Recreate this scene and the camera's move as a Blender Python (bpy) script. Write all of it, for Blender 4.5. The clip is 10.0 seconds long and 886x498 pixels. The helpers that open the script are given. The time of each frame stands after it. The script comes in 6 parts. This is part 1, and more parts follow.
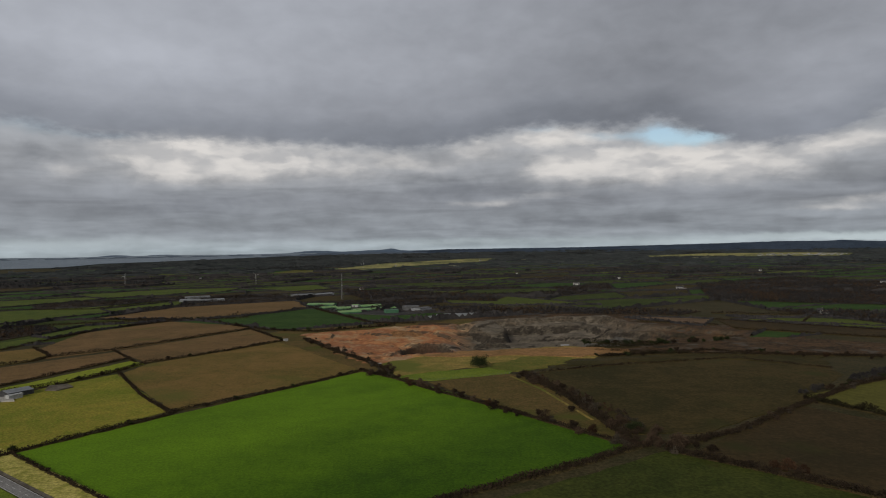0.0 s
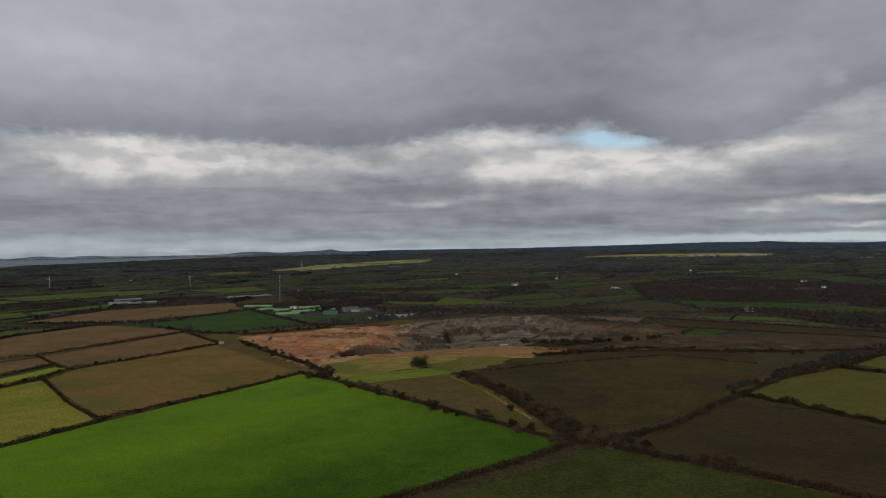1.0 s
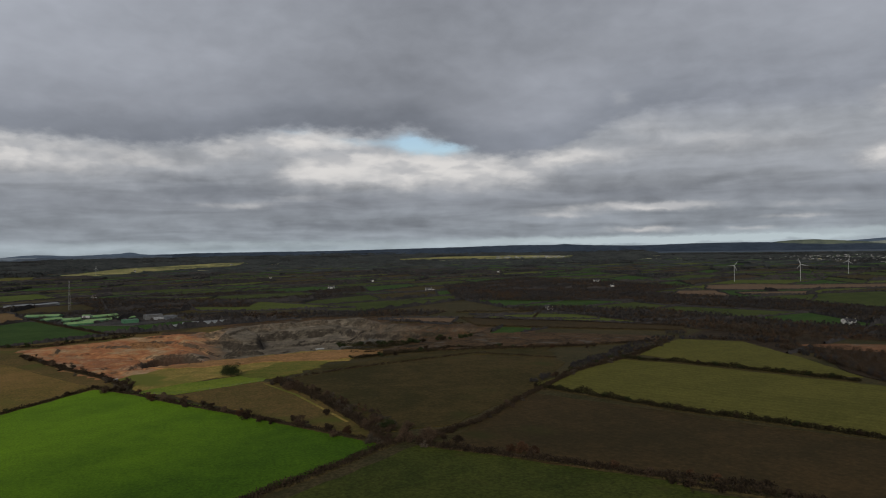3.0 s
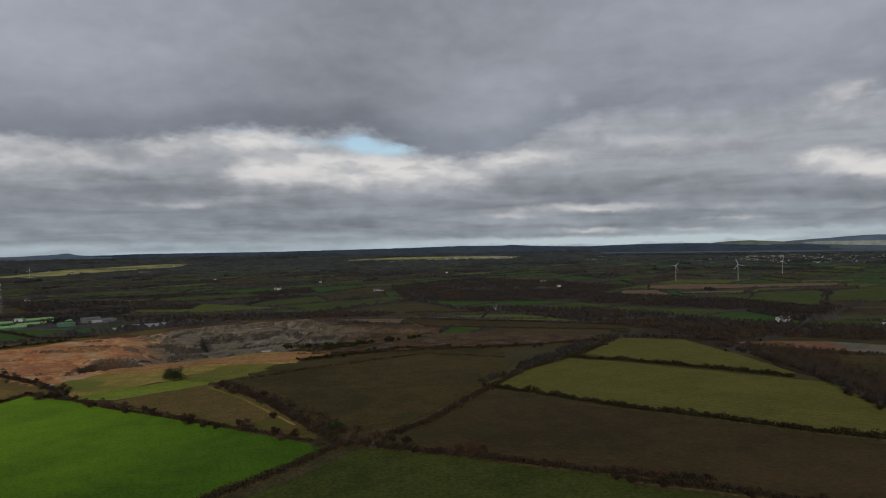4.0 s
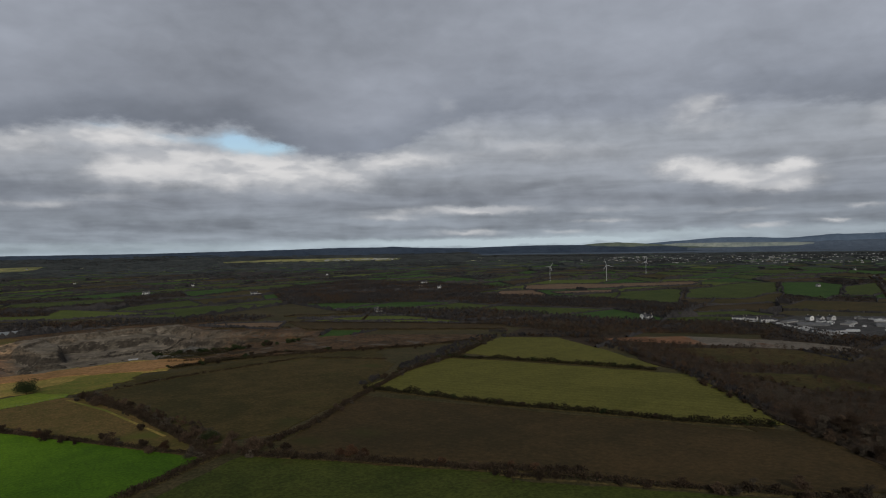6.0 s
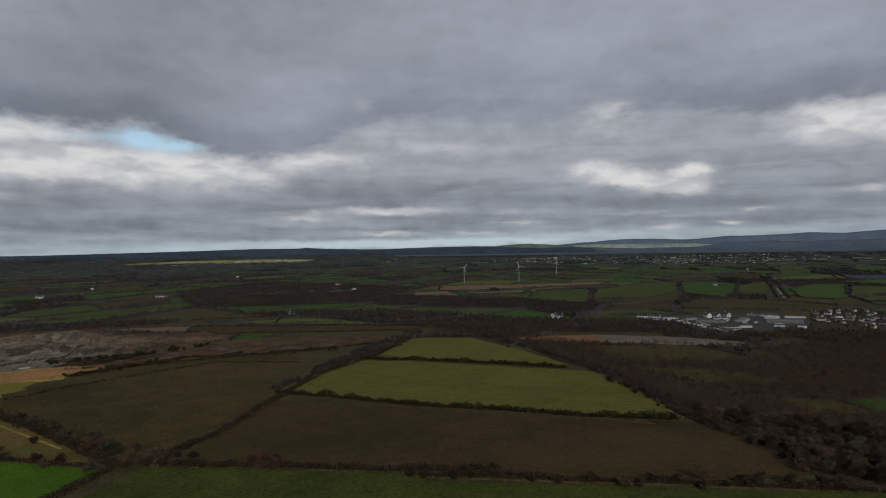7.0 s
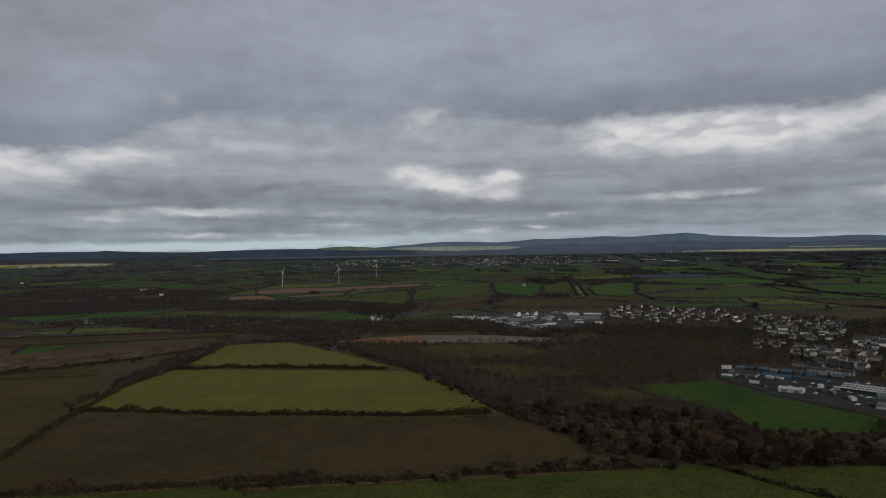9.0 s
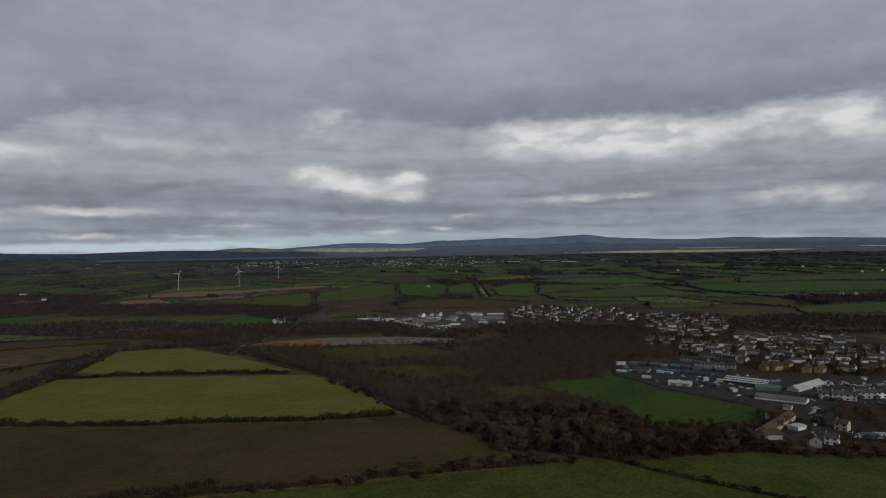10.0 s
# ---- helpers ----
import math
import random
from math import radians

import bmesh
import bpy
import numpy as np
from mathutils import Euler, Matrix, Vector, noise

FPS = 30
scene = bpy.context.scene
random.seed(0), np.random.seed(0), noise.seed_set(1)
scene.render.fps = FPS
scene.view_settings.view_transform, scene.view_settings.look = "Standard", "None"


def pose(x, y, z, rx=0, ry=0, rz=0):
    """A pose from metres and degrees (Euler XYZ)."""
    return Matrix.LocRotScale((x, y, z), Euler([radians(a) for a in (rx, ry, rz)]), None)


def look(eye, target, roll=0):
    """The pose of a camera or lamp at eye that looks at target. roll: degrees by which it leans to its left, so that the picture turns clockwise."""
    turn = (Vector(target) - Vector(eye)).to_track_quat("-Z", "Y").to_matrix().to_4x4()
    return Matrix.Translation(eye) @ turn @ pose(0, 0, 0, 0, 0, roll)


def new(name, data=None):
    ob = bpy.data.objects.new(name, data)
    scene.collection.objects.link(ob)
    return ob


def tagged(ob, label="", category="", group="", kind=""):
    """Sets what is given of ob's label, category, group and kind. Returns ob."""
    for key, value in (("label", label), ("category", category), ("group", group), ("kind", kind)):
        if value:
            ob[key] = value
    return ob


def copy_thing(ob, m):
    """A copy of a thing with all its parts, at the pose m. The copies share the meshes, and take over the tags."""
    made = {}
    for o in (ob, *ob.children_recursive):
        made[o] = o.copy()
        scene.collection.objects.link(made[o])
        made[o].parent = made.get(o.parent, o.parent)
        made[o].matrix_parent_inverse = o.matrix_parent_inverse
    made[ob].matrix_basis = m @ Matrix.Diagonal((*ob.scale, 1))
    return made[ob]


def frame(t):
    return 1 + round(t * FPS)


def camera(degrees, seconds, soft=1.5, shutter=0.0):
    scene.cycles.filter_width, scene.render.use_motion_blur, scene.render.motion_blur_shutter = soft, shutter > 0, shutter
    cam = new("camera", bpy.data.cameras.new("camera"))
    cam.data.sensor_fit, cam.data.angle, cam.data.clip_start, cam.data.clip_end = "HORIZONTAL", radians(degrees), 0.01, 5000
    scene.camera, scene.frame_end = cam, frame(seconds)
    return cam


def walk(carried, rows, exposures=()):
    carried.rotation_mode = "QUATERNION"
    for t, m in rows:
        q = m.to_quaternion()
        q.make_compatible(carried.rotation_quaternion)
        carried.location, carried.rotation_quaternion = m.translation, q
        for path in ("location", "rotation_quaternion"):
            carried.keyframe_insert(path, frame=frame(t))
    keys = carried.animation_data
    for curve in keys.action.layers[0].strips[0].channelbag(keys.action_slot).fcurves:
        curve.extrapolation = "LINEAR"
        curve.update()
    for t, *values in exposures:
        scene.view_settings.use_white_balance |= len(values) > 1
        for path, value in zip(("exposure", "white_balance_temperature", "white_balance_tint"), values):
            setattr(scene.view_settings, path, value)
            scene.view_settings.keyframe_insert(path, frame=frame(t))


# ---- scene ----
# ---------------------------------------------------------------- camera
EYE = 115.0
cam = camera(64.72, 10.0, soft=1.1)
TURNS = [(0.0, 0.0), (0.5, -2.083), (1.0, -4.909), (1.5, -8.045), (2.0, -12.145), (2.5, -16.614), (2.7, -18.09),
         (3.8, -23.31), (4.0, -24.096), (4.5, -26.425), (5.0, -28.78), (5.2, -29.8), (6.3, -35.43), (6.5, -36.638),
         (7.0, -40.783), (7.5, -45.077), (8.0, -48.634), (8.5, -52.037), (9.0, -55.461), (9.5, -59.185), (10.0, -63.245)]
# the picture turns a little cooler on the way
walk(cam, [(t, pose(0, 0, EYE, 90 - 0.183, 0.868, yaw)) for t, yaw in TURNS],
     [(0.0, 0.0, 6500, 10), (2.5, 0.0, 6420, 10), (5.0, 0.0, 6260, 10), (10.0, 0.0, 6180, 10)])

# ---------------------------------------------------------------- sky, sun
SUN_AZ, SUN_EL = 205.0, 24.0   # clockwise from +y, above the horizon
SUN_STRENGTH = 1.9
world = bpy.data.worlds.new("sky")
scene.world = world
world.use_nodes = True
wt = world.node_tree
for n in list(wt.nodes):
    wt.nodes.remove(n)


class Net:
    """Short hand for building node trees."""

    def __init__(self, tree):
        self.t = tree

    def node(self, kind):
        return self.t.nodes.new(kind)

    def put(self, socket, v):
        if isinstance(v, bpy.types.NodeSocket):
            self.t.links.new(v, socket)
        elif v is not None:
            socket.default_value = v

    def math(self, op, a, b=None, c=None, clamp=False):
        n = self.node("ShaderNodeMath")
        n.operation, n.use_clamp = op, clamp
        for i, v in enumerate((a, b, c)):
            self.put(n.inputs[i], v)
        return n.outputs[0]

    def vmath(self, op, a, b=None):
        n = self.node("ShaderNodeVectorMath")
        n.operation = op
        self.put(n.inputs[0], a)
        self.put(n.inputs[1], b)
        return n.outputs[0]

    def noise(self, vec, scale, detail=3.0, rough=0.55, colour=False, dist=0.0):
        n = self.node("ShaderNodeTexNoise")
        self.put(n.inputs["Vector"], vec)
        n.inputs["Scale"].default_value = scale
        n.inputs["Detail"].default_value = detail
        n.inputs["Roughness"].default_value = rough
        n.inputs["Distortion"].default_value = dist
        return n.outputs["Color" if colour else "Fac"]

    def ramp(self, fac, stops, ease="LINEAR"):
        n = self.node("ShaderNodeValToRGB")
        n.color_ramp.interpolation = ease
        el = n.color_ramp.elements
        while len(el) < len(stops):
            el.new(0.5)
        for e, (p, c) in zip(el, stops):
            e.position, e.color = p, (*c, 1)
        self.put(n.inputs[0], fac)
        return n.outputs[0]

    def mix(self, fac, a, b, blend="MIX"):
        n = self.node("ShaderNodeMix")
        n.data_type, n.blend_type = "RGBA", blend
        self.put(n.inputs[0], fac)
        self.put(n.inputs[6], a)
        self.put(n.inputs[7], b)
        return n.outputs[2]

    def remap(self, v, a, b, c=0.0, d=1.0):
        n = self.node("ShaderNodeMapRange")
        n.interpolation_type = "SMOOTHSTEP"
        for i, x in enumerate((v, a, b, c, d)):
            self.put(n.inputs[i], x)
        return n.outputs[0]


def build_sky():
    g = Net(wt)
    d = g.node("ShaderNodeTexCoord").outputs["Generated"]
    sep = g.node("ShaderNodeSeparateXYZ")
    g.put(sep.inputs[0], d)
    x, y, z = sep.outputs

    def join(a, b):
        n = g.node("ShaderNodeCombineXYZ")
        g.put(n.inputs[0], a), g.put(n.inputs[1], b)
        return n.outputs[0]

    def grey(v):
        n = g.node("ShaderNodeCombineColor")
        for i in range(3):
            g.put(n.inputs[i], v)
        return n.outputs[0]

    def off(v, k):
        return g.math("MULTIPLY", g.math("SUBTRACT", v, 0.5), k)

    # the cloud layer in perspective: rolls grow narrower towards the horizon
    low = g.math("ADD", g.math("ABSOLUTE", z), 0.2)
    flat = join(g.math("DIVIDE", x, low), g.math("DIVIDE", y, low))
    az = g.math("MULTIPLY", g.math("ARCTAN2", x, y), 57.2958)
    el = g.math("MULTIPLY", g.math("ARCSINE", z), 57.2958)
    # two sizes of billow push every cloud edge about
    wide = g.node("ShaderNodeSeparateColor")
    g.put(wide.inputs[0], g.noise(join(g.math("MULTIPLY", az, 0.16), g.math("MULTIPLY", el, 0.42)), 1.0, 2.0, 0.5, colour=True))
    small = g.node("ShaderNodeSeparateColor")
    g.put(small.inputs[0], g.noise(join(g.math("MULTIPLY", az, 0.75), g.math("MULTIPLY", el, 1.7)), 1.0, 4.0, 0.6, colour=True))
    az_w = g.math("ADD", g.math("ADD", az, off(wide.outputs[0], 2.6)), off(small.outputs[0], 1.7))
    el_w = g.math("ADD", g.math("ADD", el, off(wide.outputs[1], 0.7)), off(small.outputs[1], 0.6))
    spot = join(az_w, el_w)
    total = {"white": 0.0, "gap": 0.0, "dark": 0.0, "glow": 0.0, "deck": 0.0}

    def patch(kind, a, e, w, h, gain):
        """A soft oval of cloud, gap or glow: bearing, height, half width and half height in degrees."""
        n = g.node("ShaderNodeVectorMath")
        n.operation = "MULTIPLY_ADD"
        g.put(n.inputs[0], spot)
        n.inputs[1].default_value, n.inputs[2].default_value = (1 / w, 1 / h, 0), (-a / w, -e / h, 0)
        r = g.node("ShaderNodeVectorMath")
        r.operation = "DOT_PRODUCT"
        g.put(r.inputs[0], n.outputs[0]), g.put(r.inputs[1], n.outputs[0])
        total[kind] = g.math("MULTIPLY_ADD", g.math("POWER", 0.36788, r.outputs["Value"]), gain, total[kind])

    patch("white", -24.3, 7.7, 2.3, 0.93, 0.4)
    patch("white", -19.7, 7.32, 3.7, 1.51, 0.92)
    patch("white", -16.0, 6.97, 4.7, 1.51, 0.69)
    patch("white", -22.2, 6.18, 2.4, 1.16, 0.46)
    patch("white", -10.3, 7.05, 5.4, 1.45, 0.46)
    patch("white", -3.0, 6.81, 6.9, 1.27, 0.37)
    patch("white", 3.5, 7.99, 2.8, 0.69, 0.4)
    patch("white", 9.5, 6.18, 2.5, 1.27, 0.8)
    patch("white", 9.9, 8.68, 3.1, 0.81, 0.57)
    patch("white", 12.8, 6.73, 3.1, 1.04, 0.57)
    patch("white", 16.5, 6.17, 3.8, 1.51, 0.92)
    patch("white", 21.0, 6.23, 3.6, 1.51, 0.75)
    patch("white", 25.3, 5.76, 3.4, 1.45, 0.46)
    patch("white", 29.4, 6.89, 2.8, 0.81, 0.52)
    patch("white", 3.5, 3.5, 2.8, 0.32, 0.4)
    patch("white", 29.4, 2.88, 3.5, 0.42, 0.29)
    patch("white", 8.1, 4.09, 2.7, 0.37, 0.29)
    patch("white", -27.9, 5.99, 2.2, 0.87, 0.34)
    patch("white", 34.6, 11.46, 1.1, 0.69, 0.34)
    patch("white", 36.4, 9.08, 3.2, 1.45, 0.29)
    patch("white", 43.1, 7.59, 4.8, 0.81, 0.4)
    patch("white", 53.0, 6.04, 2.7, 0.69, 0.69)
    patch("white", 56.0, 5.23, 2.6, 0.69, 0.57)
    patch("white", 59.5, 4.52, 2.1, 0.81, 0.63)
    patch("white", 60.2, 5.65, 1.3, 0.46, 0.57)
    patch("white", 53.7, 10.11, 2.3, 1.27, 0.34)
    patch("white", 30.9, 6.97, 4.6, 0.81, 0.34)
    patch("white", 36.4, 2.96, 5.0, 0.37, 0.57)
    patch("white", 29.5, 2.35, 3.2, 0.28, 0.34)
    patch("white", 36.0, 1.13, 2.7, 0.28, 0.57)
    patch("white", 47.4, 2.88, 3.3, 0.32, 0.29)
    patch("white", 58.1, 1.27, 1.8, 0.28, 0.46)
    patch("white", 46.5, 1.98, 2.5, 0.23, 0.34)
    patch("white", 70.0, 8.66, 4.1, 1.27, 0.86)
    patch("white", 75.4, 8.45, 4.9, 1.45, 0.92)
    patch("white", 81.0, 8.37, 4.6, 1.51, 0.86)
    patch("white", 89.7, 8.87, 4.1, 1.27, 0.69)
    patch("white", 93.3, 9.38, 2.1, 1.04, 0.57)
    patch("white", 94.3, 7.91, 2.4, 1.45, 0.57)
    patch("white", 54.3, 10.63, 1.8, 0.69, 0.34)
    patch("white", 54.8, 8.85, 2.7, 0.87, 0.29)
    patch("white", 52.1, 5.56, 1.8, 0.69, 0.34)
    patch("white", 55.7, 5.11, 2.7, 0.46, 0.34)
    patch("white", 60.7, 5.53, 2.1, 0.69, 0.4)
    patch("white", 59.4, 4.39, 3.2, 0.64, 0.46)
    patch("white", 73.6, 3.71, 4.5, 0.37, 0.57)
    patch("white", 78.4, 3.88, 2.6, 0.28, 0.4)
    patch("white", 92.6, 3.28, 4.2, 0.81, 0.57)
    patch("white", 87.4, 3.48, 2.3, 0.42, 0.34)
    patch("white", 65.4, 2.51, 1.4, 0.23, 0.57)
    patch("white", 63.1, 1.53, 1.2, 0.19, 0.57)
    patch("white", 56.6, 2.49, 2.7, 0.23, 0.34)
    patch("white", 38.0, 3.09, 3.4, 0.28, 0.46)
    patch("white", 43.9, 1.03, 2.5, 0.23, 0.34)
    patch("gap", 17.1, 8.62, 1.7, 0.74, 1.0)
    patch("gap", 20.2, 7.95, 2.9, 0.56, 0.8)
    patch("gap", 13.5, 8.61, 2.6, 0.46, 0.4)
    patch("gap", 8.1, 9.38, 1.8, 0.37, 0.35)
    patch("gap", -30.3, 9.23, 3.8, 0.83, 0.35)
    patch("gap", -25.3, 8.68, 2.7, 0.37, 0.3)
    patch("gap", 89.7, 10.96, 3.3, 1.02, 0.22)
    patch("gap", 34.7, 11.52, 1.4, 0.65, 0.2)
    patch("glow", 38.7, 0.3, 7.2, 0.22, 0.8)
    patch("glow", 46.5, 0.37, 5.0, 0.19, 0.7)
    patch("glow", 29.5, 0.17, 6.9, 0.17, 0.4)
    patch("glow", 18.5, 0.22, 9.9, 0.22, 0.3)
    patch("glow", 39.9, 0.26, 6.2, 0.19, 0.35)
    patch("glow", 32.9, 0.21, 4.1, 0.19, 0.3)
    patch("glow", 53.0, 0.87, 5.4, 0.22, 0.25)
    patch("glow", -28.9, 0.68, 9.2, 0.44, 0.4)
    patch("glow", 0.7, 0.41, 12.0, 0.22, 0.25)
    patch("glow", 26.5, 0.46, 5.9, 0.17, 0.35)
    patch("dark", -30.3, 7.16, 2.1, 0.93, 0.45)
    patch("dark", -20.2, 3.3, 8.2, 1.02, 0.35)
    patch("dark", 0.7, 4.93, 5.6, 0.83, 0.3)
    patch("dark", 15.2, 3.12, 5.2, 0.56, 0.25)
    patch("dark", 1.6, 4.39, 5.5, 1.02, 0.35)
    patch("dark", 11.5, 1.81, 12.7, 0.46, 0.35)
    patch("dark", 43.1, 4.8, 5.2, 0.65, 0.25)
    patch("dark", 51.4, 3.59, 4.7, 0.46, 0.2)
    patch("dark", 87.1, 5.77, 5.8, 0.56, 0.4)
    patch("dark", 34.3, 4.02, 4.3, 0.65, 0.35)
    patch("dark", 68.6, 5.39, 4.6, 0.46, 0.3)
    patch("dark", 83.9, 1.95, 10.5, 0.65, 0.25)
    patch("white", 6.0, 8.5, 4.0, 0.6, 0.35)
    patch("white", 10.2, 8.7, 3.4, 0.6, 0.4)
    patch("glow", 38.0, 0.38, 8.0, 0.3, 0.5)
    patch("glow", 52.0, 0.68, 9.0, 0.36, 0.4)
    patch("glow", 66.0, 0.98, 7.0, 0.3, 0.3)
    patch("deck", -26.0, 14.6, 18.0, 6.0, 0.3)
    patch("deck", 4.0, 19.0, 16.0, 5.0, 0.05)
    patch("deck", 20.0, 17.0, 14.0, 8.0, -0.24)
    patch("deck", 31.0, 9.5, 8.0, 3.0, 0.26)
    patch("deck", 60.0, 17.5, 10.0, 5.0, 0.02)
    patch("deck", 70.0, 13.5, 7.0, 2.0, 0.12)
    patch("deck", 46.0, 10.5, 9.0, 3.0, 0.06)
    # billows of several sizes
    big = g.noise(flat, 1.15, 3.0, 0.5, dist=0.3)
    fine = g.noise(flat, 3.0, 3.0, 0.5, dist=0.2)
    curl = g.noise(join(g.math("MULTIPLY", az, 0.42), g.math("MULTIPLY", el, 0.78)), 1.0, 4.0, 0.52, dist=0.25)
    strata = g.noise(join(g.math("MULTIPLY", az, 0.07), g.math("MULTIPLY", g.math("ADD", el, off(wide.outputs[2], 1.0)), 0.75)), 1.0, 3.0, 0.55, dist=0.25)
    tuft = g.noise(join(g.math("MULTIPLY", az_w, 0.3), g.math("MULTIPLY", el, 1.6)), 1.0, 3.0, 0.5, dist=0.2)
    # lower layer: level strata under the edge of the upper deck
    under = g.ramp(g.math("DIVIDE", el, 16.0, clamp=True), LOW_RAMP, "EASE")
    lowness = g.remap(el, 4.5, 9.0, 1.0, 0.35)
    under = g.mix(1.0, under, grey(g.math("MULTIPLY_ADD", off(g.remap(strata, 0.33, 0.67), 0.3), lowness, g.math("ADD", g.math("ADD", off(curl, 0.5), g.math("MULTIPLY", off(tuft, 0.5), g.remap(el, 1.5, 4.0, 1.0, 0.0))), 1.0))), "MULTIPLY")
    puff = g.math("ADD", off(curl, 0.75), g.math("ADD", off(fine, 0.3), off(big, 0.2)))
    dark = g.remap(g.math("SUBTRACT", total["dark"], g.math("MULTIPLY", puff, 0.6)), 0.08, 0.7, 0.0, 0.6)
    under = g.mix(dark, under, (0.15, 0.163, 0.187, 1))
    body = g.math("MINIMUM", g.math("MULTIPLY", total["white"], 2.2), 1.0)
    lit = g.remap(g.math("MULTIPLY_ADD", puff, body, total["white"]), 0.06, 1.0)
    shaded = g.noise(join(g.math("MULTIPLY", az_w, 0.28), g.math("MULTIPLY", el_w, 0.75)), 1.0, 2.0, 0.5)
    crown = g.mix(g.remap(shaded, 0.34, 0.62), (0.47, 0.468, 0.472, 1), (0.7, 0.675, 0.648, 1))
    under = g.mix(g.math("POWER", lit, 0.85), under, crown)
    under = g.mix(g.math("MINIMUM", total["glow"], 0.85), under, (0.5, 0.57, 0.59, 1))
    air = g.node("ShaderNodeTexSky")
    air.sky_type, air.sun_disc, air.sun_elevation, air.sun_rotation = "NISHITA", False, radians(SUN_EL), radians(SUN_AZ)
    blue = g.mix(1.0, air.outputs[0], (0.1, 0.1, 0.1, 1), "MULTIPLY")
    under = g.mix(g.remap(g.math("MULTIPLY_ADD", puff, -0.35, total["gap"]), 0.05, 0.95, 0.0, 0.95), under, blue)
    # upper deck: broad soft rolls, darkest along its lower edge
    edge = g.math("MULTIPLY", g.ramp(g.math("DIVIDE", g.math("ADD", az, 40.0), 140.0, clamp=True), DECK_EDGE, "CARDINAL"), 16.0)
    rise = g.math("SUBTRACT", g.math("ADD", el, g.math("ADD", off(small.outputs[2], 1.8), off(wide.outputs[2], 1.2))), edge)
    tone = g.ramp(g.math("DIVIDE", g.math("SUBTRACT", el_w, edge), 32.0, clamp=True), DECK_RAMP, "EASE")
    soft = g.math("ADD", g.math("ADD", off(big, 0.5), off(fine, 0.22)), g.math("ADD", total["deck"], off(curl, 0.24)))
    deck = g.mix(1.0, tone, grey(g.math("ADD", soft, 1.0)), "MULTIPLY")
    deck = g.mix(g.math("MINIMUM", g.math("MULTIPLY", lit, 0.3), 0.3), deck, (0.6, 0.6, 0.6, 1))
    firm = g.ramp(g.math("DIVIDE", g.math("ADD", az, 40.0), 140.0, clamp=True), DECK_FIRM, "EASE")
    cover = g.remap(rise, -0.5, 0.7)
    high = g.remap(rise, 0.0, 6.0)
    cover = g.math("MAXIMUM", g.math("MULTIPLY", cover, firm), high)
    out = g.mix(cover, under, deck)
    bg = g.node("ShaderNodeBackground")
    g.put(bg.inputs[0], out)
    bg.inputs[1].default_value = 1.0
    g.put(g.node("ShaderNodeOutputWorld").inputs[0], bg.outputs[0])


# grey of the lower layer by height above the horizon (0 to 16 degrees), and of the deck above its edge (0 to 32 degrees)
LOW_RAMP = [(0.0, (0.34, 0.39, 0.42)), (0.025, (0.31, 0.35, 0.378)), (0.06, (0.265, 0.29, 0.318)), (0.13, (0.252, 0.272, 0.298)), (0.24, (0.245, 0.26, 0.286)), (0.34, (0.29, 0.304, 0.328)),
            (0.44, (0.325, 0.338, 0.36)), (0.54, (0.335, 0.35, 0.374)), (0.7, (0.29, 0.307, 0.345)), (1.0, (0.3, 0.318, 0.355))]
DECK_RAMP = [(0.0, (0.185, 0.2, 0.232)), (0.035, (0.205, 0.22, 0.252)), (0.1, (0.275, 0.29, 0.325)), (0.2, (0.32, 0.336, 0.374)), (0.5, (0.325, 0.342, 0.382)), (1.0, (0.12, 0.126, 0.14))]
# the lower edge of the deck round the horizon (bearings -40 to 100 degrees, in sixteenths of 16 degrees), and how firm it is
DECK_EDGE = [(0.054, (0.574,) * 3), (0.094, (0.530,) * 3), (0.133, (0.531,) * 3), (0.178, (0.511,) * 3), (0.225, (0.506,) * 3), (0.274, (0.504,) * 3), (0.308, (0.534,) * 3), (0.334, (0.595,) * 3), (0.356, (0.598,) * 3), (0.388, (0.562,) * 3), (0.409, (0.592,) * 3), (0.424, (0.543,) * 3), (0.447, (0.476,) * 3), (0.464, (0.454,) * 3), (0.496, (0.474,) * 3), (0.520, (0.561,) * 3), (0.546, (0.651,) * 3), (0.609, (0.623,) * 3), (0.653, (0.568,) * 3), (0.703, (0.666,) * 3), (0.749, (0.598,) * 3), (0.776, (0.631,) * 3), (0.808, (0.626,) * 3), (0.840, (0.631,) * 3), (0.894, (0.598,) * 3), (0.908, (0.631,) * 3), (0.959, (0.647,) * 3)]
DECK_FIRM = [(0.0, (0.9,) * 3), (0.48, (1.0,) * 3), (0.545, (0.75,) * 3), (0.6, (0.3,) * 3), (0.66, (0.35,) * 3), (0.72, (0.7,) * 3), (0.78, (0.85,) * 3), (1.0, (0.8,) * 3)]
build_sky()

sun = new("sun", bpy.data.lights.new("sun", "SUN"))
sun.data.energy, sun.data.angle, sun.data.color = SUN_STRENGTH, radians(12.0), (1.0, 0.94, 0.84)
a, e = radians(SUN_AZ), radians(SUN_EL)
sun.matrix_world = look((0, 0, 0), (-math.sin(a) * math.cos(e), -math.cos(a) * math.cos(e), -math.sin(e)))
sun.location = (0, -300, 900)

# ---------------------------------------------------------------- materials
rng = np.random.default_rng(7)
edge_rng = np.random.default_rng(21)


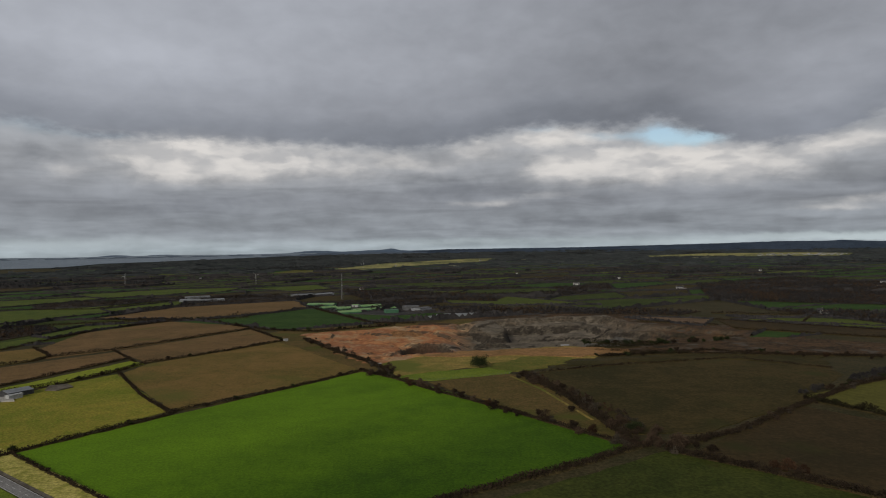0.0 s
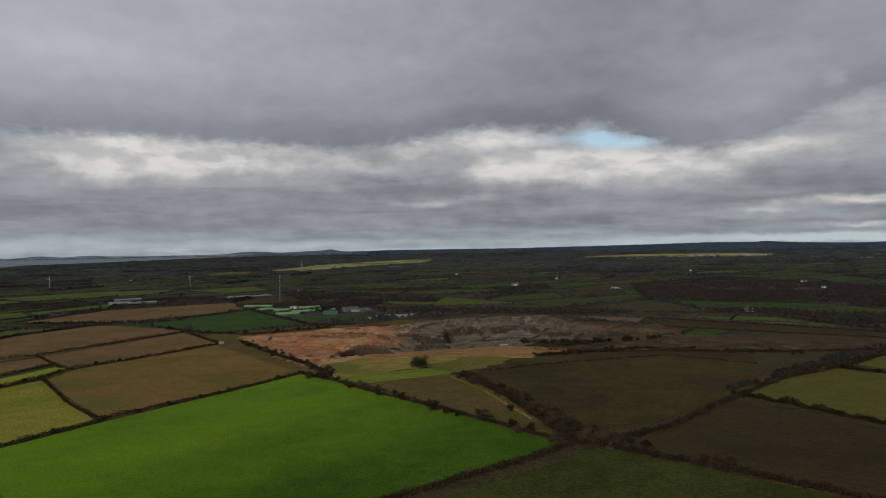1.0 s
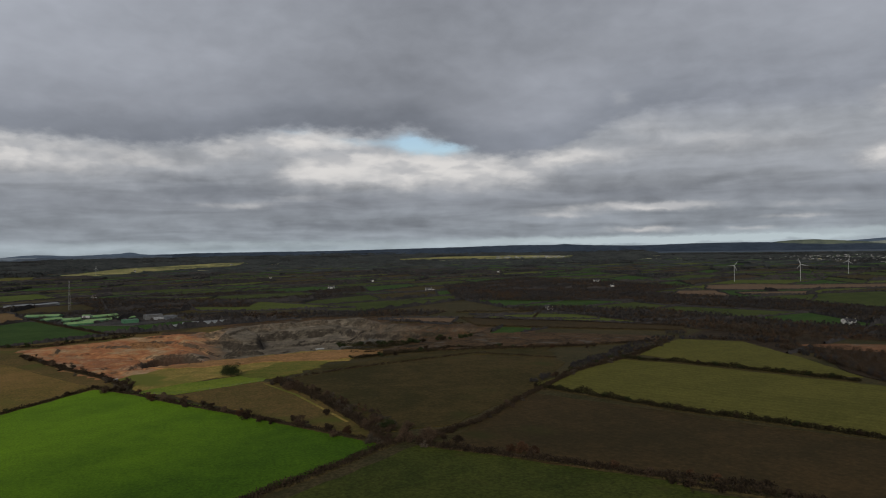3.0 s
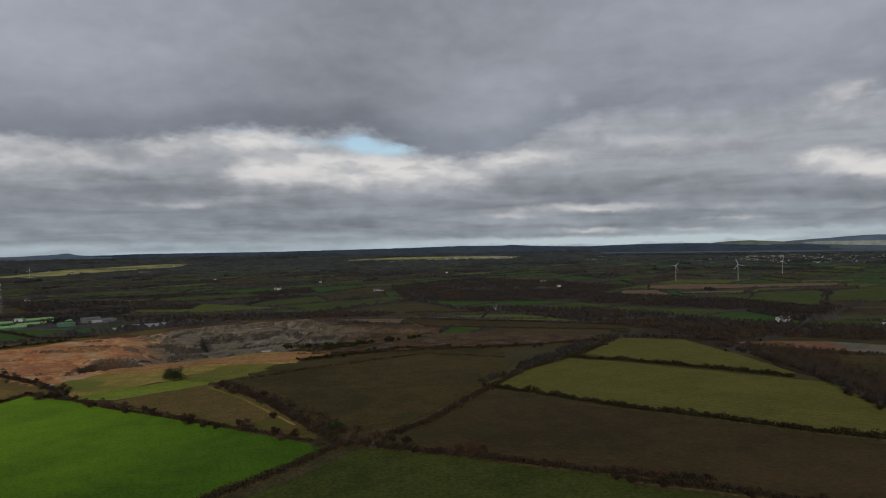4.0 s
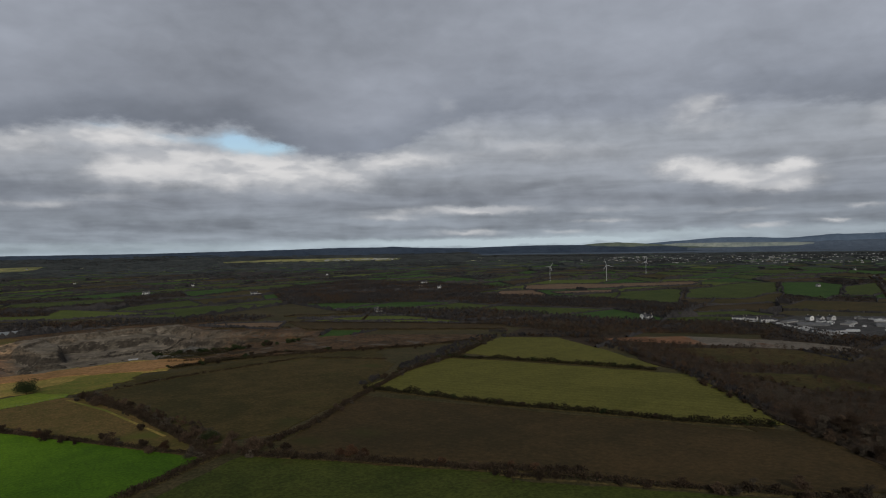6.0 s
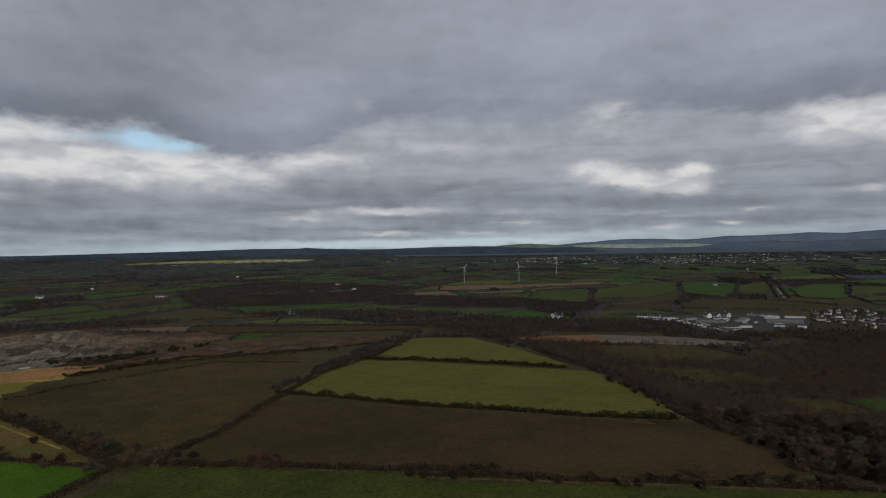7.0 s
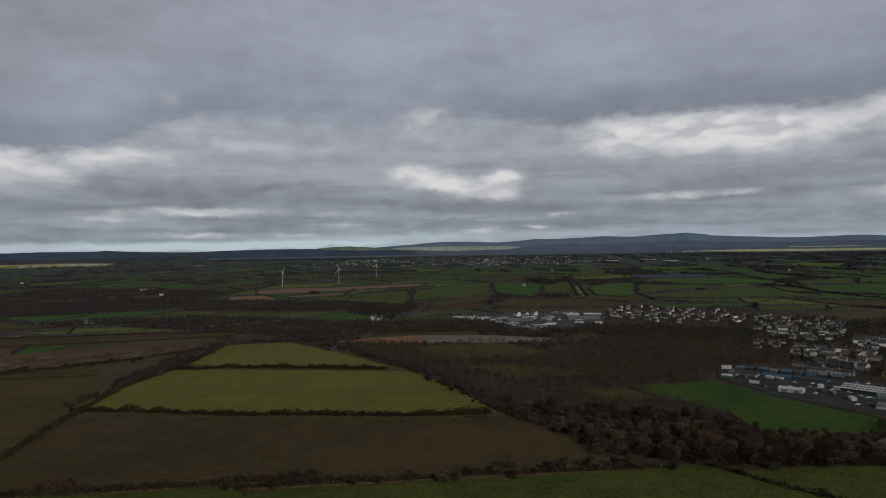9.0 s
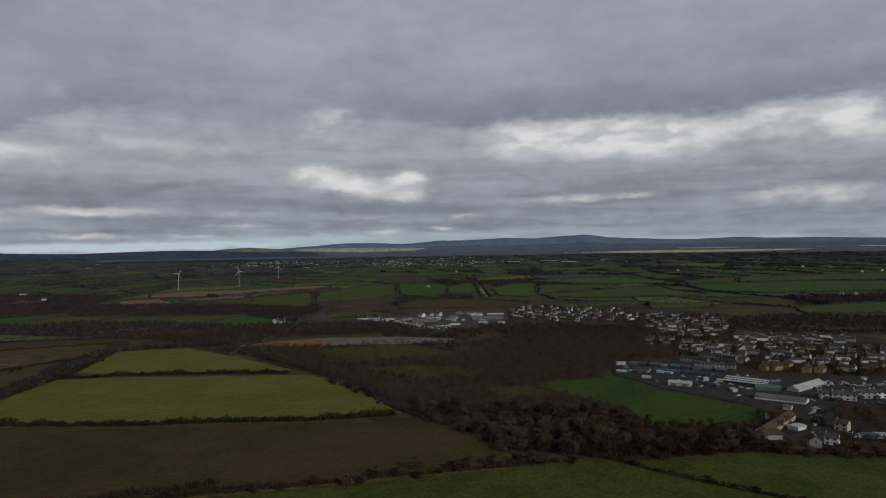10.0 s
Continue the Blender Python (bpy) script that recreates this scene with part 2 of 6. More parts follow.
def material(name, low, high, scale=0.05, fine=1.5, rough=0.95, bump=0.0, stripes=None, spots=None, metal=0.0, spec=0.1, patchy=None, grain=0.25, sweep=None):
    """Two tones mixed by coarse and fine noise in metres; stripes: (angle, metres, strength) of drill or mower lines,
    over 50 m of painted cloud shade;
    spots: (colour, scale, share) of a third tone; patchy: strength of the variation from thing to thing;
    sweep: (angle, scale along, scale across) of long soft streaks of painted cloud shade."""
    m = bpy.data.materials.new(name)
    m.use_nodes = True
    g = Net(m.node_tree)
    bsdf = m.node_tree.nodes["Principled BSDF"]
    pos = g.node("ShaderNodeNewGeometry").outputs["Position"]
    n1 = g.noise(pos, scale, 4.0, 0.6, dist=0.5)
    n2 = g.noise(pos, fine, 3.0, 0.65)
    n3 = g.noise(pos, (scale * fine) ** 0.5, 3.0, 0.6)
    fac = g.math("ADD", g.math("MULTIPLY", n1, 0.38), g.math("ADD", g.math("MULTIPLY", n2, 0.36), g.math("MULTIPLY", n3, 0.26)))
    fac = g.remap(fac, 0.38, 0.62)
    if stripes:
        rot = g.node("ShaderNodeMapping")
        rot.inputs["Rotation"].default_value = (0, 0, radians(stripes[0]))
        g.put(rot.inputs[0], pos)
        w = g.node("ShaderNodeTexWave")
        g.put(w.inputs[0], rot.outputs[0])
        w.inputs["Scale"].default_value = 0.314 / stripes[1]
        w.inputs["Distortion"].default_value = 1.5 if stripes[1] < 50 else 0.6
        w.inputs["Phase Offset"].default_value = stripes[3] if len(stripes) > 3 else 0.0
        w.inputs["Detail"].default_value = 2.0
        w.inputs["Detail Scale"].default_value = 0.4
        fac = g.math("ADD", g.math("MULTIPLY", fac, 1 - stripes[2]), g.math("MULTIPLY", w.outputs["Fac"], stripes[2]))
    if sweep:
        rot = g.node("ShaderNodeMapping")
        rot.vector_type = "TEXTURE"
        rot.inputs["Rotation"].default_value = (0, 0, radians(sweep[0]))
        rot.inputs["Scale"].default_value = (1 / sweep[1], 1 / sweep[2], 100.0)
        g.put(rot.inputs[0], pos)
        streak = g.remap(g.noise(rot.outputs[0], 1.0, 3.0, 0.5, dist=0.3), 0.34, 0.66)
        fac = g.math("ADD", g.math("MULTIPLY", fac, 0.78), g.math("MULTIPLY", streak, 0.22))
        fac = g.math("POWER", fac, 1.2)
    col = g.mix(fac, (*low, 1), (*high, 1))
    speck = g.node("ShaderNodeCombineColor")
    value = g.remap(g.noise(pos, max(fine, 0.3) * 1.6, 2.0, 0.7), 0.32, 0.68, 1 - grain, 1 + grain)
    for i in range(3):
        g.put(speck.inputs[i], value)
    col = g.mix(1.0, col, speck.outputs[0], "MULTIPLY")
    if spots:
        s = g.noise(pos, spots[1], 3.0, 0.6)
        col = g.mix(g.remap(s, 0.96 - spots[2], 1.1 - spots[2]), col, (*spots[0], 1))
    if patchy:
        r = g.node("ShaderNodeObjectInfo").outputs["Random"]
        col = g.mix(1.0, col, g.ramp(r, [(0.0, (1 - patchy,) * 3), (1.0, (1 + patchy,) * 3)]), "MULTIPLY")
    g.put(bsdf.inputs["Base Color"], col)
    bsdf.inputs["Roughness"].default_value = rough
    bsdf.inputs["Metallic"].default_value = metal
    bsdf.inputs["Specular IOR Level"].default_value = spec
    if bump:
        b = g.node("ShaderNodeBump")
        b.inputs["Strength"].default_value = 0.6
        b.inputs["Distance"].default_value = bump
        g.put(b.inputs["Height"], n2)
        g.put(bsdf.inputs["Normal"], b.outputs[0])
    return m


def quarry_material():
    """Orange earth in the west, grey benched stone in the middle, rusty heath in the east, run into one another."""
    m = bpy.data.materials.new("quarry_ground")
    m.use_nodes = True
    g = Net(m.node_tree)
    bsdf = m.node_tree.nodes["Principled BSDF"]
    geo = g.node("ShaderNodeNewGeometry")
    pos = geo.outputs["Position"]
    sep, nrm = g.node("ShaderNodeSeparateXYZ"), g.node("ShaderNodeSeparateXYZ")
    g.put(sep.inputs[0], pos), g.put(nrm.inputs[0], geo.outputs["True Normal"])
    broad = g.noise(pos, 0.012, 4.0, 0.55, dist=0.6)
    mid = g.noise(pos, 0.045, 4.0, 0.6, dist=0.4)
    fine = g.noise(pos, 0.25, 4.0, 0.65)
    turn = g.math("MULTIPLY", g.math("ARCTAN2", sep.outputs[0], sep.outputs[1]), 57.2958)
    turn = g.math("ADD", turn, g.math("ADD", g.math("MULTIPLY", g.math("SUBTRACT", broad, 0.5), 9.0), g.math("MULTIPLY", g.math("SUBTRACT", mid, 0.5), 5.0)))
    earth = g.ramp(g.math("ADD", g.math("MULTIPLY", broad, 0.55), g.math("MULTIPLY", mid, 0.45)),
                   [(0.36, (0.460, 0.322, 0.190)), (0.44, (0.391, 0.236, 0.121)), (0.49, (0.414, 0.190, 0.083)), (0.55, (0.299, 0.121, 0.055)), (0.62, (0.437, 0.282, 0.161))])
    stone = g.ramp(mid, [(0.3, (0.086, 0.072, 0.053)), (0.5, (0.144, 0.121, 0.090)), (0.68, (0.218, 0.182, 0.138))])
    rough = g.ramp(mid, [(0.32, (0.032, 0.027, 0.016)), (0.46, (0.075, 0.05, 0.03)), (0.56, (0.105, 0.062, 0.034)), (0.7, (0.085, 0.078, 0.062))])
    col = g.mix(g.remap(turn, -0.6, 2.4), earth, stone)
    col = g.mix(g.remap(turn, 12.0, 19.0), col, rough)
    # broken rock where the ground is steep, with level strata
    band = g.node("ShaderNodeMapping")
    band.inputs["Scale"].default_value = (0.02, 0.02, 0.5)
    g.put(band.inputs[0], pos)
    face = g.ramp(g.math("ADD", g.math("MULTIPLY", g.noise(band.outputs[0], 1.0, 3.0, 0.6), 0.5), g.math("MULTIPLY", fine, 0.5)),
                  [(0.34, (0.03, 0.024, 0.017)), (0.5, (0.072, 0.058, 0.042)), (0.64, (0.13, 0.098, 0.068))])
    # steep faces turn darker from about 6 to 9 m down
    low_face = g.remap(g.math("MULTIPLY_ADD", g.math("SUBTRACT", mid, 0.5), 8.0, sep.outputs[2]), -6.0, -9.0)
    face = g.mix(g.math("MULTIPLY", low_face, 0.8), face, (0.022, 0.019, 0.016, 1))
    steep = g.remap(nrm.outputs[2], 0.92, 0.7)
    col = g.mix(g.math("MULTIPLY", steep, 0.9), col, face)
    tone = g.node("ShaderNodeCombineColor")
    for i in range(3):
        g.put(tone.inputs[i], g.remap(fine, 0.3, 0.7, 0.78, 1.22))
    col = g.mix(1.0, col, tone.outputs[0], "MULTIPLY")
    g.put(bsdf.inputs["Base Color"], col)
    bsdf.inputs["Roughness"].default_value = 0.95
    bsdf.inputs["Specular IOR Level"].default_value = 0.1
    b = g.node("ShaderNodeBump")
    b.inputs["Strength"].default_value, b.inputs["Distance"].default_value = 0.6, 0.8
    g.put(b.inputs["Height"], fine)
    g.put(bsdf.inputs["Normal"], b.outputs[0])
    return m


M = {
    "quarry": quarry_material(),
    "bare_tan": material("bare_tan_soil", (0.2, 0.115, 0.042), (0.37, 0.2, 0.08), 0.03, 0.4, bump=0.1),
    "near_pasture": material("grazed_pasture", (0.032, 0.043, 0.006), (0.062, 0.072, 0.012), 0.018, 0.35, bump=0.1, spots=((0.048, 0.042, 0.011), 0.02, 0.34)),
    "new_ley": material("new_ley", (0.06, 0.08, 0.012), (0.1, 0.118, 0.022), 0.02, 0.4, bump=0.1),
    "playing": material("playing_field_grass", (0.019, 0.044, 0.004), (0.042, 0.07, 0.008), 0.02, 0.35, bump=0.1),
    "metal_teal": material("faded_green_sheeting", (0.06, 0.09, 0.075), (0.1, 0.14, 0.12), 0.05, 0.8, rough=0.5, spec=0.2),
    "fresh_dull": material("new_grass", (0.03, 0.062, 0.008), (0.058, 0.095, 0.014), 0.02, 0.4, bump=0.1),
    # distance haze is mixed into this blue base colour
    "fore_moor": material("haze_blue_land", (0.07, 0.092, 0.124), (0.102, 0.126, 0.162), 0.004, 0.03),
    "yard_grey": material("grey_yard", (0.035, 0.033, 0.032), (0.08, 0.076, 0.072), 0.05, 0.6),
    # pasture copy with the sunlight of the western strips in its colour
    "meadow": material("sunlit_green_meadow", (0.055, 0.085, 0.011), (0.105, 0.125, 0.02), 0.02, 0.4, bump=0.1),
    "brown_red": material("red_brown_stubble", (0.12, 0.079, 0.03), (0.215, 0.128, 0.053), 0.012, 0.4, stripes=(30, 4.0, 0.12), bump=0.1, spots=((0.11, 0.1, 0.024), 0.007, 0.38)),
    "near_moor": material("distant_green_moor", (0.075, 0.095, 0.085), (0.15, 0.17, 0.12), 0.003, 0.02),
    # sunlight on the far slope is put into this pale colour
    "pale_slope": material("sun_painted_far_pasture", (0.17, 0.2, 0.19), (0.3, 0.32, 0.27), 0.003, 0.03),
    # bare twigs made paler and bluer to paint in distance haze
    "twig_far": material("hazy_bare_wood", (0.0235, 0.0225, 0.0232), (0.047, 0.0425, 0.0405), 0.02, 0.2),
    "slope": material("slope_grass", (0.09, 0.11, 0.015), (0.18, 0.15, 0.032), 0.02, 0.4, bump=0.1),
    # wood colour greyed and blued as haze would do
    "dist_wood": material("hazy_wood", (0.024, 0.028, 0.029), (0.046, 0.05, 0.05), 0.01, 0.05),
    "mast_grey": material("dull_galvanised_steel", (0.12, 0.12, 0.12), (0.18, 0.18, 0.18), 0.2, 1.0, rough=0.6),
    "road_grey": material("bleached_asphalt", (0.19, 0.185, 0.175), (0.27, 0.262, 0.25), 0.1, 1.0),
    "pit_stone": material("pit_floor_stone", (0.062, 0.058, 0.05), (0.13, 0.12, 0.102), 0.04, 0.25, bump=0.4),
    "worn": material("worn_pasture", (0.078, 0.066, 0.016), (0.155, 0.098, 0.033), 0.018, 0.4, bump=0.1, spots=((0.085, 0.088, 0.016), 0.012, 0.4)),
    "bank": material("earth_bank", (0.035, 0.03, 0.012), (0.075, 0.055, 0.022), 0.06, 0.5, bump=0.2),
    # dark plateau, blued to carry the haze in its colour
    "plateau": material("hazy_plateau", (0.029, 0.043, 0.066), (0.052, 0.07, 0.1), 0.003, 0.02),
    # very pale tone painting a patch of sun on far land
    "dist_pale": material("sun_painted_far_field", (0.3, 0.31, 0.17), (0.56, 0.5, 0.28), 0.004, 0.03),
    # the next two are field colours with far haze painted in
    "dist_dark": material("hazy_far_ground", (0.032, 0.04, 0.036), (0.062, 0.07, 0.06), 0.006, 0.03),
    "dist_green": material("hazy_pasture", (0.045, 0.08, 0.036), (0.085, 0.12, 0.052), 0.006, 0.03),
    "bare": material("bare_brown_soil", (0.12, 0.08, 0.048), (0.19, 0.122, 0.072), 0.03, 0.4),
    "bright_grass": material("bright_strip_grass", (0.17, 0.22, 0.016), (0.27, 0.3, 0.03), 0.025, 0.5, bump=0.1),
    "fresh": material("fresh_grass", (0.11, 0.16, 0.014), (0.18, 0.22, 0.024), 0.025, 0.6, bump=0.1),
    "ground": material("rough_grass", (0.036, 0.035, 0.013), (0.075, 0.058, 0.026), 0.012, 0.3, bump=0.3),
    # the 470 m band and the sweep paint cloud shade across the crop
    "crop": material("green_crop_cloud_shade", (0.018, 0.054, 0.002), (0.155, 0.285, 0.009), 0.008, 0.5, stripes=(209, 470.0, 0.66, -1.7), bump=0.1, grain=0.16, sweep=(52, 0.0035, 0.012)),
    # olive and brown hold sunlight in their colour, their darker copies cloud shade
    "olive": material("sunlit_olive_pasture", (0.15, 0.18, 0.015), (0.29, 0.24, 0.036), 0.012, 0.4, bump=0.1, spots=((0.215, 0.145, 0.04), 0.012, 0.36)),
    "olive_dark": material("cloud_shaded_pasture", (0.033, 0.0295, 0.007), (0.076, 0.053, 0.0165), 0.012, 0.3, bump=0.1, spots=((0.046, 0.047, 0.011), 0.008, 0.4), grain=0.14),
    "brown": material("sunlit_brown_stubble", (0.118, 0.094, 0.019), (0.23, 0.138, 0.045), 0.011, 0.4, stripes=(30, 4.0, 0.12), bump=0.1, spots=((0.11, 0.112, 0.021), 0.0045, 0.44)),
    "brown_dark": material("cloud_shaded_stubble", (0.034, 0.0262, 0.0098), (0.069, 0.0445, 0.017), 0.01, 0.25, stripes=(-29, 6.0, 0.12), bump=0.05, spots=((0.037, 0.037, 0.0098), 0.008, 0.36), grain=0.13),
    "lime": material("lime_grass", (0.079, 0.078, 0.014), (0.134, 0.122, 0.0245), 0.016, 0.3, stripes=(-29, 9.0, 0.25), bump=0.05, grain=0.13),
    "pasture": material("green_pasture", (0.033, 0.049, 0.008), (0.066, 0.082, 0.016), 0.018, 0.35, bump=0.1),
    "deep_green": material("deep_green_field", (0.023, 0.057, 0.008), (0.048, 0.088, 0.015), 0.02, 0.4, bump=0.1),
    "tan": material("straw_grass", (0.185, 0.15, 0.034), (0.38, 0.26, 0.074), 0.02, 0.4, bump=0.1, spots=((0.135, 0.145, 0.024), 0.01, 0.48)),
    # stubble colour brightened to stand in for sunshine
    "pale": material("sun_painted_stubble", (0.05, 0.07, 0.026), (0.42, 0.37, 0.14), 0.005, 0.05),
    "scrub": material("bramble_scrub", (0.024, 0.018, 0.011), (0.056, 0.038, 0.023), 0.05, 0.4, bump=0.4),
    "heath": material("rusty_heath", (0.028, 0.021, 0.011), (0.115, 0.066, 0.032), 0.025, 0.22, bump=0.3, spots=((0.1, 0.088, 0.07), 0.035, 0.42), grain=0.4),
    "earth": material("orange_earth", (0.12, 0.062, 0.027), (0.275, 0.146, 0.068), 0.03, 0.2, bump=0.5, spots=((0.22, 0.16, 0.1), 0.018, 0.44)),
    "rock": material("grey_quarry_rock", (0.024, 0.021, 0.016), (0.085, 0.071, 0.053), 0.05, 0.2, bump=1.2, spots=((0.11, 0.075, 0.048), 0.04, 0.34)),
    "gravel": material("stony_ground", (0.1, 0.085, 0.066), (0.175, 0.15, 0.118), 0.04, 0.3, bump=0.1, spots=((0.13, 0.07, 0.04), 0.02, 0.38)),
    "verge": material("rank_verge", (0.24, 0.24, 0.04), (0.52, 0.44, 0.13), 0.08, 0.4, bump=0.2),
    "asphalt": material("worn_asphalt", (0.026, 0.025, 0.025), (0.056, 0.053, 0.051), 0.1, 0.8, spec=0.05),
    "concrete": material("pale_concrete", (0.33, 0.31, 0.28), (0.45, 0.43, 0.39), 0.1, 1.0),
    "line": material("road_paint", (0.6, 0.6, 0.58), (0.75, 0.75, 0.72), 0.3, 3.0),
    "hedge": material("hawthorn_hedge", (0.02, 0.0146, 0.0096), (0.046, 0.0325, 0.02), 0.08, 0.9),
    "hedge_green": material("ivy_hedge", (0.0165, 0.0145, 0.0072), (0.035, 0.0295, 0.0138), 0.08, 0.9),
    "twig_brown": material("brown_twigs", (0.041, 0.028, 0.0185), (0.073, 0.049, 0.0315), 0.05, 0.6, patchy=0.5),
    "twig_grey": material("grey_twigs", (0.042, 0.0345, 0.0255), (0.077, 0.062, 0.0455), 0.05, 0.6, patchy=0.5),
    "twig_rust": material("russet_twigs", (0.052, 0.0295, 0.017), (0.088, 0.0485, 0.0265), 0.05, 0.6, patchy=0.5),
    "mass_brown": material("brown_wood_mass", (0.036, 0.0248, 0.0168), (0.07, 0.0465, 0.0305), 0.06, 0.5, grain=0.35),
    "mass_grey": material("grey_wood_mass", (0.036, 0.029, 0.0215), (0.074, 0.06, 0.044), 0.06, 0.5, grain=0.35),
    "mass_rust": material("russet_wood_mass", (0.045, 0.026, 0.0158), (0.082, 0.0462, 0.0258), 0.06, 0.5, grain=0.35),
    "leaf_dark": material("dark_evergreen", (0.014, 0.02, 0.008), (0.035, 0.042, 0.016), 0.1, 0.8, patchy=0.2),
    "bark": material("bark", (0.025, 0.02, 0.015), (0.05, 0.04, 0.03), 0.5, 4.0),
    "white": material("white_render", (0.28, 0.275, 0.265), (0.52, 0.51, 0.49), 0.15, 1.5, patchy=0.4),
    "cream": material("cream_render", (0.3, 0.265, 0.2), (0.4, 0.355, 0.27), 0.15, 1.5, patchy=0.2),
    "ochre": material("ochre_render", (0.22, 0.15, 0.065), (0.3, 0.21, 0.1), 0.15, 1.5),
    "pebble": material("grey_pebbledash", (0.17, 0.165, 0.155), (0.26, 0.25, 0.235), 0.2, 2.0, patchy=0.2),
    "slate": material("grey_slate_roof", (0.032, 0.032, 0.036), (0.065, 0.063, 0.065), 0.2, 1.5, rough=0.7, patchy=0.3),
    "tile": material("brown_tile_roof", (0.045, 0.032, 0.026), (0.082, 0.056, 0.043), 0.2, 1.5, patchy=0.3),
    "glass": material("dark_glass", (0.02, 0.022, 0.026), (0.03, 0.034, 0.04), 0.3, 1.0, rough=0.08, spec=0.6),
    "metal_white": material("white_sheeting", (0.29, 0.29, 0.29), (0.42, 0.42, 0.41), 0.08, 0.8, rough=0.5, spec=0.2),
    "metal_grey": material("grey_sheeting", (0.085, 0.085, 0.085), (0.14, 0.14, 0.14), 0.08, 0.8, rough=0.55, spec=0.2),
    "metal_blue": material("blue_sheeting", (0.03, 0.055, 0.08), (0.065, 0.11, 0.145), 0.12, 0.8, rough=0.55),
    "metal_green": material("green_sheeting", (0.04, 0.11, 0.06), (0.07, 0.16, 0.09), 0.05, 0.8, rough=0.5, spec=0.2),
    "metal_mint": material("pale_green_sheeting", (0.15, 0.29, 0.1), (0.24, 0.37, 0.15), 0.05, 0.8, rough=0.5, spec=0.2),
    "steel": material("galvanised_steel", (0.3, 0.31, 0.32), (0.42, 0.43, 0.44), 0.2, 1.0, rough=0.45, metal=0.6),
    "turbine": material("turbine_paint", (0.36, 0.37, 0.37), (0.43, 0.43, 0.43), 0.1, 1.0, rough=0.4, spec=0.3),
    "water": material("sea_water", (0.17, 0.21, 0.25), (0.2, 0.24, 0.28), 0.004, 0.02, rough=0.6, spec=0.15),
    # moor colour with blue air haze painted in
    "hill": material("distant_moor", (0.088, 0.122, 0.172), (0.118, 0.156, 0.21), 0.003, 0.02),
    "polytunnel": material("milky_polytunnel", (0.15, 0.16, 0.168), (0.22, 0.23, 0.238), 0.1, 1.0, rough=0.4, spec=0.3),
    "rust_earth": material("rust_red_earth", (0.12, 0.06, 0.03), (0.22, 0.11, 0.055), 0.03, 0.3, bump=0.2, spots=((0.16, 0.12, 0.08), 0.025, 0.42)),
    "solar": material("solar_glass", (0.035, 0.042, 0.07), (0.06, 0.068, 0.1), 0.1, 1.0, rough=0.8, spec=0.05),
}

# ---------------------------------------------------------------- the lie of the land
FLAT, SPAN, EDGE = 2000.0, 2800.0, 4790.0


def true_range(r):
    """How far the land that lies r metres off would be on a level plain."""
    return r if r <= FLAT else FLAT - SPAN * math.log(max(1 - (r - FLAT) / SPAN, 1e-4))


def near_range(far):
    return far if far <= FLAT else FLAT + SPAN * (1 - math.exp(-(far - FLAT) / SPAN))


def ground_z(x, y):
    r = math.hypot(x, y)
    if r <= FLAT:
        return 0.0
    r = min(r, EDGE)
    return EYE * (1 - r / true_range(r))


def mesh_ob(name, verts, faces, mats, parent=None, smooth=False, index=None):
    me = bpy.data.meshes.new(name)
    me.from_pydata(verts, [], faces)
    for m in mats if isinstance(mats, (list, tuple)) else [mats]:
        me.materials.append(M[m])
    if index is not None:
        me.polygons.foreach_set("material_index", index)
    if smooth:
        me.polygons.foreach_set("use_smooth", [True] * len(me.polygons))
    me.update()
    ob = new(name, me)
    if parent is not None:
        ob.parent = parent
    return ob


def part(name, bm, mat, parent, label=""):
    me = bpy.data.meshes.new(name)
    bm.to_mesh(me)
    bm.free()
    me.materials.append(M[mat])
    ob = new(name, me)
    ob.parent = parent
    if label:
        ob["label"] = label
    return ob


def tri_mesh(name, tri, mats, parent=None, index=None):
    """One mesh out of loose triangles, an array n x 3 x 3."""
    n = len(tri)
    me = bpy.data.meshes.new(name)
    me.vertices.add(3 * n)
    me.vertices.foreach_set("co", np.asarray(tri, dtype=np.float32).ravel())
    me.loops.add(3 * n)
    me.loops.foreach_set("vertex_index", np.arange(3 * n, dtype=np.int32))
    me.polygons.add(n)
    me.polygons.foreach_set("loop_start", np.arange(0, 3 * n, 3, dtype=np.int32))
    for m in mats if isinstance(mats, (list, tuple)) else [mats]:
        me.materials.append(M[m])
    if index is not None:
        me.polygons.foreach_set("material_index", np.asarray(index, dtype=np.int32))
    me.update(calc_edges=True)
    ob = new(name, me)
    if parent is not None:
        ob.parent = parent
    return ob


# the ground: one round sheet out to the horizon, denser near the middle
def build_ground():
    rings = [0.0] + [30 * (EDGE / 30) ** (i / 219) for i in range(220)]
    n = 400
    verts, faces = [(0, 0, 0)], []
    for r in rings[1:]:
        for k in range(n):
            t = 2 * math.pi * k / n
            x, y = r * math.sin(t), r * math.cos(t)
            verts.append((x, y, ground_z(x, y) - sunk(x, y)))
    for k in range(n):
        faces.append((0, 1 + (k + 1) % n, 1 + k))
    for i in range(len(rings) - 2):
        a, b = 1 + i * n, 1 + (i + 1) * n
        for k in range(n):
            faces.append((a + k, a + (k + 1) % n, b + (k + 1) % n, b + k))
    # outer rings switch to colours that include the haze
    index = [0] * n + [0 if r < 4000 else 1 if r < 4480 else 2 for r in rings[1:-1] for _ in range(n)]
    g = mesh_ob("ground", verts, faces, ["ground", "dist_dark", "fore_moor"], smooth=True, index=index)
    tagged(g, "rough dark grass and scrub of the open plain", "ground", kind="structure")


